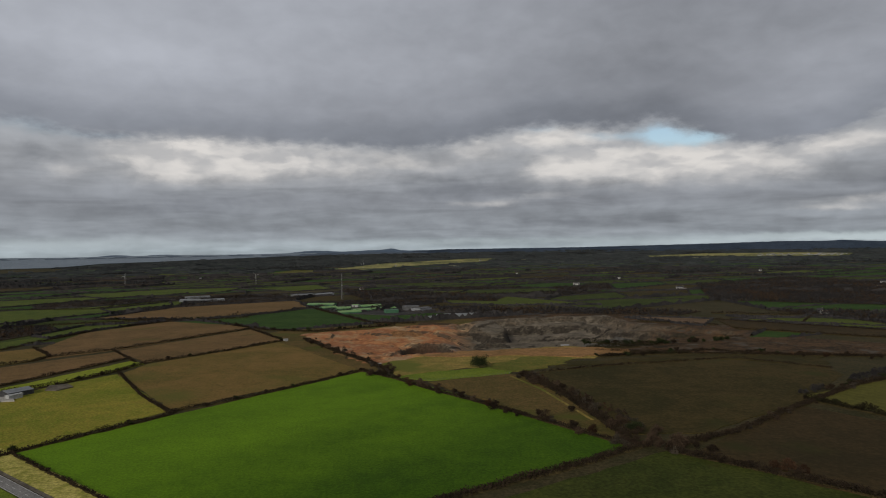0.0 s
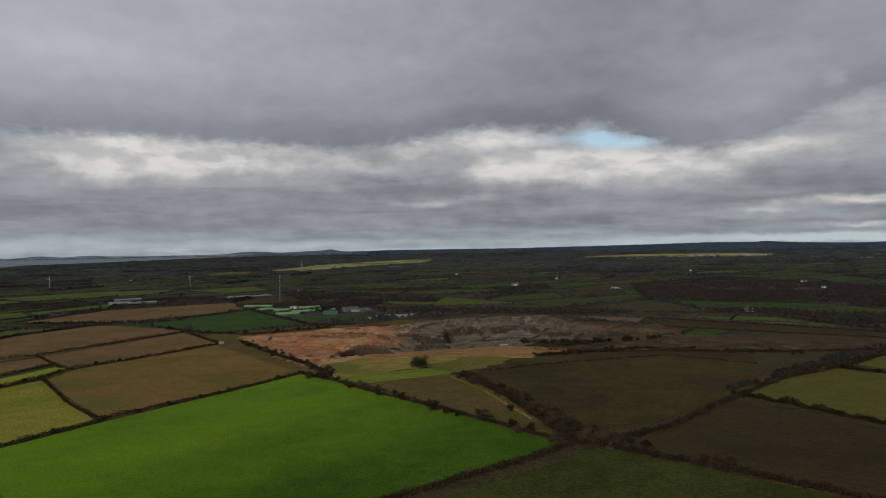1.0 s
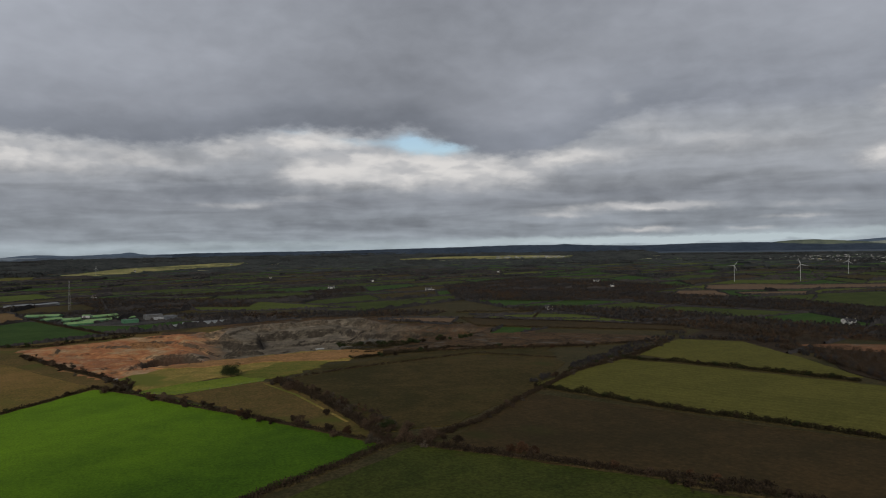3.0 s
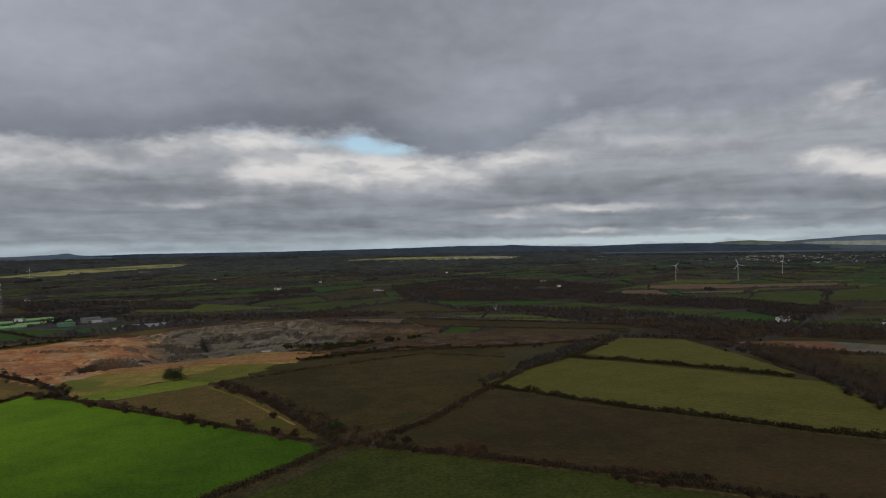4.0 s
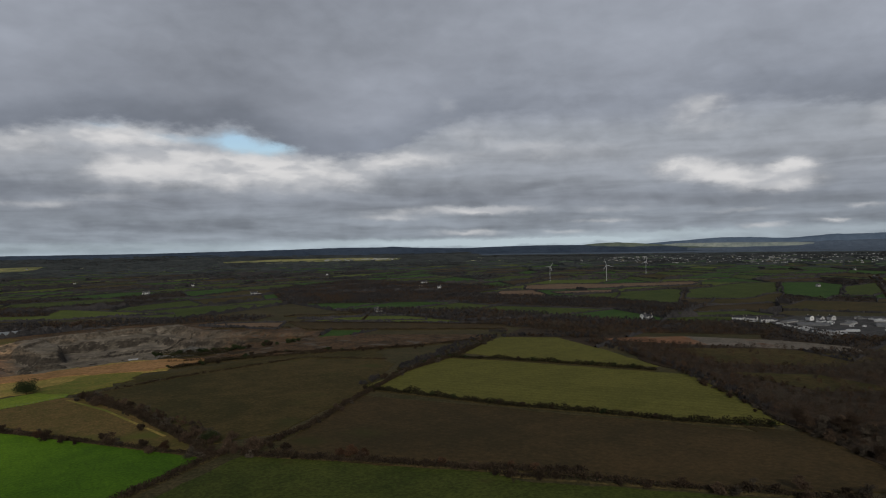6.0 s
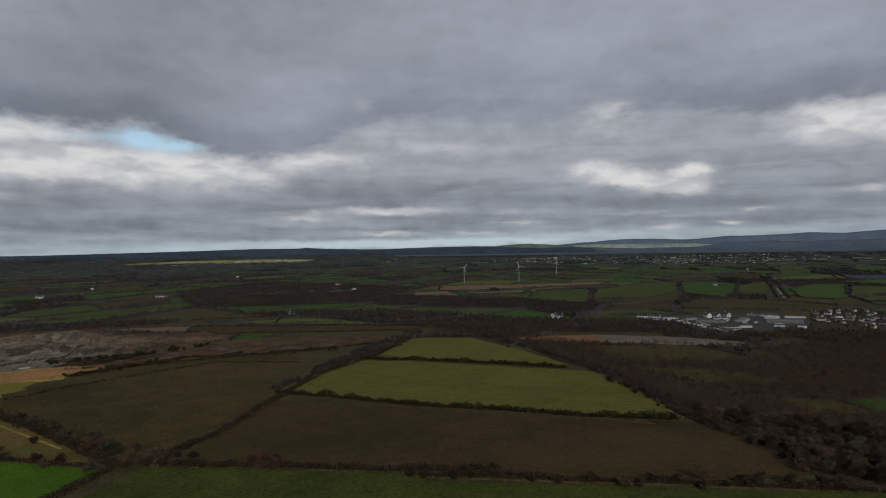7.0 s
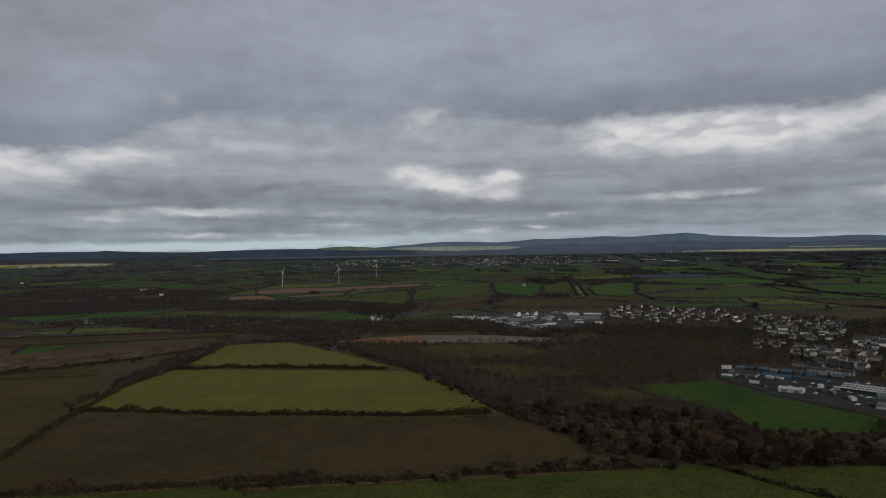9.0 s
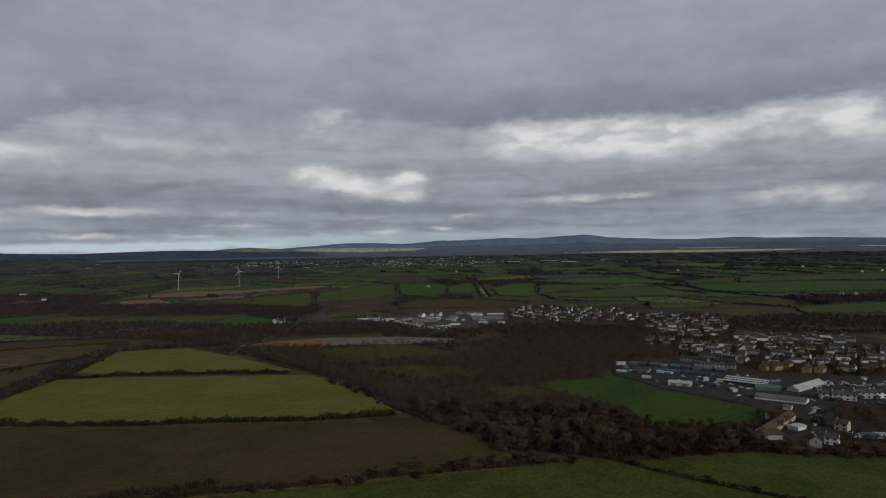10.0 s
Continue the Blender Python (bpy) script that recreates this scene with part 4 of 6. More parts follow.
def build_far_country():
    """A jittered net of fields out to the horizon, with hedges on its lines and woods in some of its cells."""
    cell = 185.0
    grid = {}
    lean = radians(24)
    span = 75
    for i in range(-span, span + 1):
        for j in range(-span, span + 1):
            x, y = (i + 0.5 * (j % 2)) * cell * 1.25 + rng.uniform(-70, 70), j * cell * 0.8 + rng.uniform(-45, 45)
            grid[i, j] = (x * math.cos(lean) - y * math.sin(lean), x * math.sin(lean) + y * math.cos(lean))
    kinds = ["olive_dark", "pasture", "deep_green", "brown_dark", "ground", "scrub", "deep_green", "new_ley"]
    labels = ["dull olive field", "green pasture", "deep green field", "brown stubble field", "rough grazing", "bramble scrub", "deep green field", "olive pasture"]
    # copies of the field kinds with distance haze in their colour
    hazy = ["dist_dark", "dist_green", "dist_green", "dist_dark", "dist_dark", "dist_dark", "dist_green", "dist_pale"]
    odds = np.array([0.1, 0.34, 0.28, 0.06, 0.02, 0.03, 0.1, 0.07])
    odds = odds / odds.sum()
    far_v, far_f, far_i = [], [], []
    hedge_v, hedge_f = [], []
    last_v, last_f = [], []
    lumps, far_lumps = [], []
    for (i, j), p in grid.items():
        q = [grid.get(k) for k in ((i, j), (i + 1, j), (i + 1, j + 1), (i, j + 1))]
        if None in q:
            continue
        cx, cy = sum(c[0] for c in q) / 4, sum(c[1] for c in q) / 4
        r, turn = math.hypot(cx, cy), math.degrees(math.atan2(cx, cy))
        if not (1080 - 400 * ease(18, 28, turn) < r < 16000 and -42 < turn < 106) or (turn < -8 and r > 4250 + 300 * (turn + 32)):
            continue
        nx, ny = from_true(cx, cy)
        if any(inside(*from_true(*c), PIT_HOLE) for c in q + [((a[0] + b[0]) / 2, (a[1] + b[1]) / 2) for a, b in zip(q, q[1:] + q[:1])]) or inside(nx, ny, PIT_HOLE) or inside(nx, ny, TOWN_ZONE) or (r < 1080 and (inside(nx, ny, WOOD_ZONE) or any(inside(nx, ny, f) for f in HAND))):
            continue
        pts = [from_true(*c) for c in q]
        wood = noise.noise((cx * 0.0009, cy * 0.0009, 2.0)) + 0.35 * rng.normal() > 0.52
        kind = int(rng.choice(len(kinds), p=odds))
        if wood:
            kind = 5
        elif r < 1080:
            kind = (0, 5, 3, 1)[kind % 4]
        n = 6 if r < 3200 else 3
        vs = []
        for u in range(n + 1):
            for v in range(n + 1):
                a, b = u / n, v / n
                x = (1 - a) * (1 - b) * pts[0][0] + a * (1 - b) * pts[1][0] + a * b * pts[2][0] + (1 - a) * b * pts[3][0]
                y = (1 - a) * (1 - b) * pts[0][1] + a * (1 - b) * pts[1][1] + a * b * pts[2][1] + (1 - a) * b * pts[3][1]
                vs.append((x, y, ground_z(x, y) + 0.12))
        fs = [(u * (n + 1) + v, (u + 1) * (n + 1) + v, (u + 1) * (n + 1) + v + 1, u * (n + 1) + v + 1) for u in range(n) for v in range(n)]
        if r < 2000:
            f = mesh_ob("field", vs, fs, kinds[kind])
            tagged(f, labels[kind] + " with dark hedges round it", "field", kind="structure")
        else:
            k = len(far_v)
            far_v += vs
            far_f += [tuple(k + w for w in f) for f in fs]
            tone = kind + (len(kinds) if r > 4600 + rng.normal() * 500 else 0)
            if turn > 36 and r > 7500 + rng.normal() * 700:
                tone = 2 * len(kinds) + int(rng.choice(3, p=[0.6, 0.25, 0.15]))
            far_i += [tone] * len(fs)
        close = [f for f in HAND if min(c[0] for c in f) < max(c[0] for c in pts) and max(c[0] for c in f) > min(c[0] for c in pts) and min(c[1] for c in f) < max(c[1] for c in pts) and max(c[1] for c in f) > min(c[1] for c in pts)]
        if wood and not (turn > 36 and r > 8000):
            gap = 13 if r < 2600 else 22 if r < 4500 else 45
            count = int(cell * cell / gap / gap)
            for _ in range(count):
                a, b = rng.random(2)
                x = (1 - a) * (1 - b) * q[0][0] + a * (1 - b) * q[1][0] + a * b * q[2][0] + (1 - a) * b * q[3][0]
                y = (1 - a) * (1 - b) * q[0][1] + a * (1 - b) * q[1][1] + a * b * q[2][1] + (1 - a) * b * q[3][1]
                x, y = from_true(x, y)
                if any(inside(x, y, f) for f in close):
                    continue
                (lumps if r < 2600 else far_lumps).append((x, y, gap * rng.uniform(0.45, 0.8), rng.uniform(3.5, 8)))
        for e0, e1 in () if turn > 36 and r > 8000 else ((q[0], q[1]), (q[0], q[3])):
            line = along([e0, e1], 4 if r < 1400 else 9 if r < 3200 else 30 if r < 6000 else 70)
            tall = rng.uniform(2, 4.5) if rng.random() < 0.8 else rng.uniform(5, 8)
            last = None
            for x, y in line:
                x, y = from_true(x, y)
                if any(inside(x, y, f) for f in close) or inside(x, y, TOWN_ZONE) or inside(x, y, PIT_HOLE):
                    last = None
                    continue
                dx, dy = (e1[0] - e0[0]), (e1[1] - e0[1])
                dl = math.hypot(dx, dy)
                w = rng.uniform(1.4, 3.2) if r < 3200 else rng.uniform(2, 4)
                h = tall * rng.uniform(0.4, 1.5)
                z = ground_z(x, y)
                hv, hf = (hedge_v, hedge_f) if r < 3600 else (last_v, last_f)
                k = len(hv)
                hv += [(x - dy / dl * w, y + dx / dl * w, z), (x + rng.uniform(-1, 1), y + rng.uniform(-1, 1), z + h), (x + dy / dl * w, y - dx / dl * w, z)]
                if last is not None:
                    hf += [(last, last + 1, k + 1, k), (last + 1, last + 2, k + 2, k + 1)]
                last = k
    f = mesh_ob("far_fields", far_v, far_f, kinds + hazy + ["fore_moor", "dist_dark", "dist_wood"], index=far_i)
    tagged(f, "patchwork of distant dark fields", "fields", kind="stuff")
    h = mesh_ob("far_hedges", hedge_v, hedge_f, "twig_far")
    tagged(h, "dark hedgerows netting the distant fields", "hedges", kind="stuff")
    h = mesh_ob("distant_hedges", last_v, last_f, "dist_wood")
    tagged(h, "thin dark hedgerows far off on the plain", "hedges", kind="stuff")
    for name, rows, label in (("far_woods", lumps, "bare brown woods and copses among fields"), ("distant_woods", far_lumps, "dark distant woods")):
        a = np.array(rows)
        z = np.array([ground_z(x, y) for x, y, _, _ in rows])
        c = np.column_stack([a[:, 0], a[:, 1], z + a[:, 3] * 0.4])
        s = np.column_stack([a[:, 2], a[:, 2], a[:, 3] * 0.6])
        big = name == "far_woods"
        t = clumps(c, s, 22 if big else 10, 1.9 if big else 5.0, 0.9, 0.5)
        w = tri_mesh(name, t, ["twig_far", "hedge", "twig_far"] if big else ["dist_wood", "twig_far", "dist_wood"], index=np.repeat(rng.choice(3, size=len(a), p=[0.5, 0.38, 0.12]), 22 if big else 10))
        tagged(w, label, "woods", kind="stuff")


build_far_country()


def ridge(name, turns, base, height, label, far=4880.0, seed=0.0, mat="hill", deep=210, ends=40):
    """A long low hill along the horizon; height: a function of the bearing in degrees, above the eye's level, in metres."""
    verts, faces = [], []
    lo, hi = turns
    n = int((hi - lo) / 0.25)
    for i in range(n + 1):
        a = lo + (hi - lo) * i / n
        top = EYE + height(a) + 1.5 * noise.noise((a * 1.7 + seed, 0, 0)) + 0.8 * noise.noise((a * 6 + seed, 3, 0))
        fade = ease(0, ends, min(i, n - i))
        low = ground_z(0, min(far - deep, 4788.0)) - 0.5
        crag = 1 + 0.25 * noise.noise((a * 1.1 + seed, 9, 0)) + 0.15 * noise.noise((a * 4 + seed, 5, 0))
        for r, z in ((far - deep, low), (far - deep * 0.66, low + (top - low) * 0.34 * fade * crag), (far - deep * 0.3, low + (top - low) * 0.75 * fade * (0.5 + 0.5 * crag)), (far, low + (top - low) * fade), (far + 22, low + (top - low) * fade - 0.6), (far + 36, low)):
            verts.append((r * math.sin(radians(a)), r * math.cos(radians(a)), z))
    for i in range(n):
        for k in range(5):
            faces.append((6 * i + k, 6 * i + 6 + k, 6 * i + 7 + k, 6 * i + 1 + k))
    ob = mesh_ob(name, verts, faces, mat, smooth=True)
    return tagged(ob, label, "hill", kind="structure")


def bumps(*rows):
    def at(a):
        return sum(h * math.exp(-((a - c) / w) ** 2) for c, w, h in rows)
    return at


def plateau(a):
    return -35 + 18 * ease(-27, -9, a) + 17 * ease(8, 28, a) + bumps((-11, 1.3, 8), (-7.5, 2, 6), (-4.35, 0.7, 10), (26, 3, 4), (29.9, 0.8, 6), (35.4, 3.4, -10))(a) - 11 * ease(43, 50, a)


MOOR = [(40, -14), (46, -4), (50.9, 11), (52.8, 18), (54.2, 28), (55.6, 35), (57.4, 33), (60.1, 25), (61.9, 35), (62.8, 44), (64.6, 43), (66.4, 48), (68.5, 57), (70.6, 49), (72.3, 59), (73.5, 65), (74.7, 70), (75.9, 59), (76.6, 48), (78.5, 40), (81.4, 29), (82.6, 27), (86.2, 36), (88.5, 27), (91.5, 26), (95, 17), (114, 6)]


def moor(a):
    for (a0, h0), (a1, h1) in zip(MOOR, MOOR[1:]):
        if a <= a1:
            return h0 + (h1 - h0) * ease(a0, a1, a) * 0.5 + (h1 - h0) * 0.5 * max(0, (a - a0) / (a1 - a0))
    return MOOR[-1][1]


# the first four ridges hold their distance haze in the base colour
ridge("far_plateau", (-9, 60), 62, plateau, "long dark plateau on the horizon, blued with painted haze", far=4860, mat="plateau")
ridge("distant_moor", (42, 114), 60, lambda a: moor(a) - 16 * (1 - ease(44, 53, a)), "moor on the horizon, slate blue from painted haze", far=4960, seed=5, deep=120)
ridge("lower_moor", (52, 114), 60, lambda a: 0.4 * moor(a) - 12 + 5 * noise.noise((a * 0.3, 2, 0)), "lower moor before the horizon, slate blue from painted haze", far=4900, seed=3, mat="fore_moor", deep=100)
ridge("headland", (-27.5, 4), 70, lambda a: -31 + 9 * ease(-15, -6, a) + bumps((-25.1, 0.9, 9), (-21.8, 1.2, 7), (-11, 1.1, 11), (-9.6, 0.9, 7), (-4.2, 0.55, 13), (-5.4, 1.4, 7))(a), "low headland beyond the sea, blue from painted haze", far=4900, seed=9, deep=90, ends=6)
# this slope looks sunlit only through its pale material
ridge("sunlit_slope", (47, 66), 60, lambda a: 0.5 - 5 * ease(55, 66, a), "farmland below the distant moor, painted pale as if sunlit", far=4866, seed=11, mat="pale_slope", deep=50, ends=24)
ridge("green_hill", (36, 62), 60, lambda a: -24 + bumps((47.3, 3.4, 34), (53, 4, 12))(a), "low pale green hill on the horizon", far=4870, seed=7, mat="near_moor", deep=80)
# ---------------------------------------------------------------- kinds of things
def box(bm, x0, x1, y0, y1, z0, z1):
    v = [bm.verts.new(c) for c in ((x0, y0, z0), (x1, y0, z0), (x1, y1, z0), (x0, y1, z0), (x0, y0, z1), (x1, y0, z1), (x1, y1, z1), (x0, y1, z1))]
    for f in ((3, 2, 1, 0), (4, 5, 6, 7), (0, 1, 5, 4), (1, 2, 6, 5), (2, 3, 7, 6), (3, 0, 4, 7)):
        bm.faces.new([v[i] for i in f])


def prism(bm, x0, x1, prof):
    """A solid of the outline prof (y, z) drawn out along x."""
    a = [bm.verts.new((x0, y, z)) for y, z in prof]
    b = [bm.verts.new((x1, y, z)) for y, z in prof]
    n = len(prof)
    bm.faces.new(a[::-1]), bm.faces.new(b)
    for i in range(n):
        bm.faces.new((a[i], a[(i + 1) % n], b[(i + 1) % n], b[i]))
    bmesh.ops.recalc_face_normals(bm, faces=bm.faces[:])


def tube(bm, p0, p1, r0, r1, n=6):
    p0, p1 = Vector(p0), Vector(p1)
    q = (p1 - p0).to_track_quat("Z", "Y")
    a = [bm.verts.new(p0 + q @ Vector((r0 * math.cos(t), r0 * math.sin(t), 0))) for t in np.linspace(0, 2 * math.pi, n, endpoint=False)]
    b = [bm.verts.new(p1 + q @ Vector((r1 * math.cos(t), r1 * math.sin(t), 0))) for t in np.linspace(0, 2 * math.pi, n, endpoint=False)]
    for i in range(n):
        bm.faces.new((a[i], a[(i + 1) % n], b[(i + 1) % n], b[i]))
    bm.faces.new(b), bm.faces.new(a[::-1])


def gable_roof(bm, w, d, h, rise, over=0.35, thick=0.18):
    prof = [(-d / 2 - over, h - over * rise / (d / 2)), (0, h + rise), (d / 2 + over, h - over * rise / (d / 2)),
            (d / 2 + over, h - over * rise / (d / 2) + thick), (0, h + rise + thick * 1.3), (-d / 2 - over, h - over * rise / (d / 2) + thick)]
    prism(bm, -w / 2 - 0.25, w / 2 + 0.25, prof)


def house(wall, roof, w=8.0, d=6.6, h=4.9, rise=2.2, bays=2, label="", porch=False, far=False):
    """A two-storey house with a gabled roof, ridge along x, front towards -y."""
    t = new("house")
    bm = bmesh.new()
    prism(bm, -w / 2, w / 2, [(-d / 2, -0.4), (d / 2, -0.4), (d / 2, h), (0, h + rise), (-d / 2, h)])
    part("wall", bm, wall, t)
    bm = bmesh.new()
    gable_roof(bm, w, d, h, rise)
    part("roof", bm, roof, t)
    for sx in ((-1, 1) if w > 8 else (1,)):
        bm = bmesh.new()
        box(bm, sx * (w / 2 - 0.9) - 0.35, sx * (w / 2 - 0.9) + 0.35, -0.5, 0.5, h + rise - 0.7, h + rise + 1.1)
        part("chimney", bm, "pebble" if wall != "white" else "cream", t)
    step = w / bays
    for k in range(bays):
        x = -w / 2 + step * (k + 0.5)
        for side in (-1,) if far else (-1, 1):
            for z in (1.0, 3.5):
                if z == 1.0 and side == -1 and k == 0:
                    continue
                bm = bmesh.new()
                box(bm, x - 0.75, x + 0.75, side * d / 2 - 0.05, side * d / 2 + 0.04, z, z + 1.25)
                pane = part("window", bm, "glass", t)
                if not far:
                    bm = bmesh.new()
                    box(bm, x - 0.83, x + 0.83, side * d / 2 - 0.04, side * d / 2 + 0.02, z - 0.08, z + 1.33)
                    part("window_frame", bm, "metal_white", pane)
    for sx in (-1,) if far else (-1, 1):
        bm = bmesh.new()
        box(bm, sx * w / 2 - 0.05, sx * w / 2 + 0.04, -0.5, 0.5, 3.5, 4.7)
        part("window", bm, "glass", t)
    bm = bmesh.new()
    box(bm, -w / 2 + step * 0.5 - 0.5, -w / 2 + step * 0.5 + 0.5, -d / 2 - 0.06, -d / 2 + 0.05, -0.1, 2.05)
    part("door", bm, "slate", t)
    if porch:
        bm = bmesh.new()
        prism(bm, -w / 4 - 1.4, -w / 4 + 1.4, [(-d / 2 - 1.6, -0.2), (-d / 2 + 0.1, -0.2), (-d / 2 + 0.1, 3.1), (-d / 2 - 1.6, 2.3)])
        part("porch", bm, roof, t)
    return tagged(t, label, "house", "houses of the village")


def shed(ends, depth, h, wall, roof, label, rise=1.8, lights=0, doors=0, category="shed"):
    """A long sheeted building; ends: the two ends of its front, the depth runs back from it to the left of the line."""
    (x0, y0), (x1, y1) = ends
    w = math.hypot(x1 - x0, y1 - y0)
    t = new("shed")
    bm = bmesh.new()
    prism(bm, 0, w, [(0, -0.3), (depth, -0.3), (depth, h), (depth / 2, h + rise), (0, h)])
    part("wall", bm, wall, t)
    bm = bmesh.new()
    over, k = 0.3, rise / (depth / 2)
    prism(bm, -0.25, w + 0.25, [(-over, h - over * k), (depth / 2, h + rise), (depth + over, h - over * k), (depth + over, h - over * k + 0.2), (depth / 2, h + rise + 0.22), (-over, h - over * k + 0.2)])
    part("roof", bm, roof, t)
    for i in range(lights):
        for row in ((0.2, 0.34), (0.6, 0.74)) if lights > 8 else ((0.35, 0.6),):
            bm = bmesh.new()
            x = w * (i + 0.5) / lights
            ya, yb = depth / 2 * row[0], depth / 2 * row[1]
            v = [bm.verts.new((xx, yy, h + yy * k + 0.28)) for xx, yy in ((x - 0.9, ya), (x + 0.9, ya), (x + 0.9, yb), (x - 0.9, yb))]
            f = bm.faces.new(v)
            bmesh.ops.extrude_face_region(bm, geom=[f])
            for q in v:
                q.co.z -= 0.1
            part("rooflight", bm, "glass", t)
    for i in range(doors):
        bm = bmesh.new()
        x = w * (i + 0.5) / doors
        box(bm, x - 2, x + 2, -0.08, 0.05, -0.2, min(4.2, h - 0.6))
        part("roller_door", bm, "metal_grey", t)
    t.matrix_world = pose(x0, y0, ground_z(x0, y0) + 0.3, 0, 0, math.degrees(math.atan2(y1 - y0, x1 - x0)))
    return tagged(t, label, category, "sheds")


def turbine(x, y, hub, blade, phase, faces, label="white three-bladed wind turbine on a tall tapered tower"):
    t = new("wind_turbine")
    bm = bmesh.new()
    tube(bm, (0, 0, -1), (0, 0, hub), hub * 0.015, hub * 0.009, 12)
    part("tower", bm, "turbine", t)
    bm = bmesh.new()
    box(bm, -blade * 0.045, blade * 0.045, -blade * 0.12, blade * 0.14, hub - blade * 0.03, hub + blade * 0.06)
    bmesh.ops.bevel(bm, geom=bm.edges[:], offset=blade * 0.012, segments=1, affect="EDGES")
    part("nacelle", bm, "turbine", t)
    bm = bmesh.new()
    tube(bm, (0, -blade * 0.11, hub + blade * 0.015), (0, -blade * 0.19, hub + blade * 0.015), blade * 0.05, blade * 0.015, 10)
    rotor = part("hub", bm, "turbine", t)
    for k in range(3):
        a = radians(phase + 120 * k)
        bm = bmesh.new()
        rows = []
        for s, c in ((0.03, 0.03), (0.18, 0.085), (0.5, 0.055), (0.85, 0.028), (1.0, 0.008)):
            rows.append([bm.verts.new((c * blade * u, -blade * 0.15 + v * blade * 0.012, s * blade)) for u, v in ((-0.35, 0), (0.1, 1), (0.65, 0), (0.1, -1))])
        for r0, r1 in zip(rows, rows[1:]):
            for i in range(4):
                bm.faces.new((r0[i], r0[(i + 1) % 4], r1[(i + 1) % 4], r1[i]))
        bm.faces.new(rows[-1])
        bmesh.ops.rotate(bm, verts=bm.verts[:], cent=(0, 0, 0), matrix=Matrix.Rotation(a, 3, "Y"))
        bmesh.ops.translate(bm, verts=bm.verts[:], vec=(0, 0, hub + blade * 0.015))
        part("blade", bm, "turbine", rotor)
    t.matrix_world = pose(x, y, ground_z(x, y), 0, 0, faces)
    return tagged(t, label, "wind turbine", "wind turbines")


def mast(x, y, h):
    t = new("lattice_mast")
    legs = [(math.cos(a), math.sin(a)) for a in (0.3, 2.394, 4.489)]
    for c, s in legs:
        bm = bmesh.new()
        tube(bm, (c * 2.6, s * 2.6, -0.5), (c * 1.1, s * 1.1, h), 0.22, 0.14, 5)
        part("leg", bm, "mast_grey", t)
    for i in range(11):
        bm = bmesh.new()
        z0, z1 = h * i / 11, h * (i + 1) / 11
        k0, k1 = 2.6 - 1.5 * i / 11, 2.6 - 1.5 * (i + 1) / 11
        for (c0, s0), (c1, s1) in zip(legs, legs[1:] + legs[:1]):
            tube(bm, (c0 * k0, s0 * k0, z0), (c1 * k1, s1 * k1, z1), 0.09, 0.09, 4)
            tube(bm, (c0 * k1, s0 * k1, z1), (c1 * k1, s1 * k1, z1), 0.09, 0.09, 4)
        part("brace", bm, "mast_grey", t)
    for i, z in enumerate((h * 0.55, h * 0.8, h * 0.96)):
        bm = bmesh.new()
        tube(bm, (0.4, -2.2, z), (0.5, -1.2, z), 0.8, 0.6, 10)
        part("dish", bm, "turbine", t)
    t.matrix_world = pose(x, y, ground_z(x, y))
    return tagged(t, "tall grey steel lattice mast with white dishes", "mast")


def tree(height, spread, twig, label, dense=420, bare=True, low=0.55):
    """A tree: tapered trunk with forking limbs, and a ragged open crown of twigs."""
    t = new("tree")
    bm = bmesh.new()
    fork = height * rng.uniform(0.22, 0.34)
    tube(bm, (0, 0, -0.3), (0.1, 0, fork), height * 0.035, height * 0.026, 7)
    tips = []
    for k in range(7):
        a = 2.4 * k + rng.uniform(-0.4, 0.4)
        s = spread * rng.uniform(0.35, 0.75)
        tip = Vector((math.cos(a) * s, math.sin(a) * s, height * rng.uniform(low if bare else 0.32, 0.9)))
        mid = Vector((0.1, 0, fork)).lerp(tip, 0.5) + Vector((rng.uniform(-0.4, 0.4), rng.uniform(-0.4, 0.4), height * 0.05))
        tube(bm, (0.1, 0, fork - 0.2), mid, height * 0.017, height * 0.011, 4)
        tube(bm, mid, tip, height * 0.011, height * 0.004, 4)
        tips += [(mid + tip) / 2, tip, tip + Vector((rng.uniform(-1, 1), rng.uniform(-1, 1), 0)) * spread * 0.25]
    tips.append(Vector((0, 0, height * 0.85)))
    if not bare:
        for _ in range(26):
            a, k = rng.uniform(0, 6.28), rng.uniform(0.2, 0.75)
            tips.append(Vector((math.cos(a) * k * spread, math.sin(a) * k * spread, height * (0.3 + 0.4 * rng.random() * (1.1 - k)))))
    part("trunk", bm, "bark", t)
    c = np.array([tuple(p) for p in tips])
    s = np.tile([spread * 0.46, spread * 0.46, height * 0.18], (len(c), 1)) * rng.uniform(0.6, 1.25, (len(c), 1))
    tri_mesh("crown", clumps(c, s, dense // len(c), 0.19 if bare else 0.55, 3.0 if bare else 1.0, 0.6), twig, t)
    return tagged(t, label, "tree", "trees of the wood")


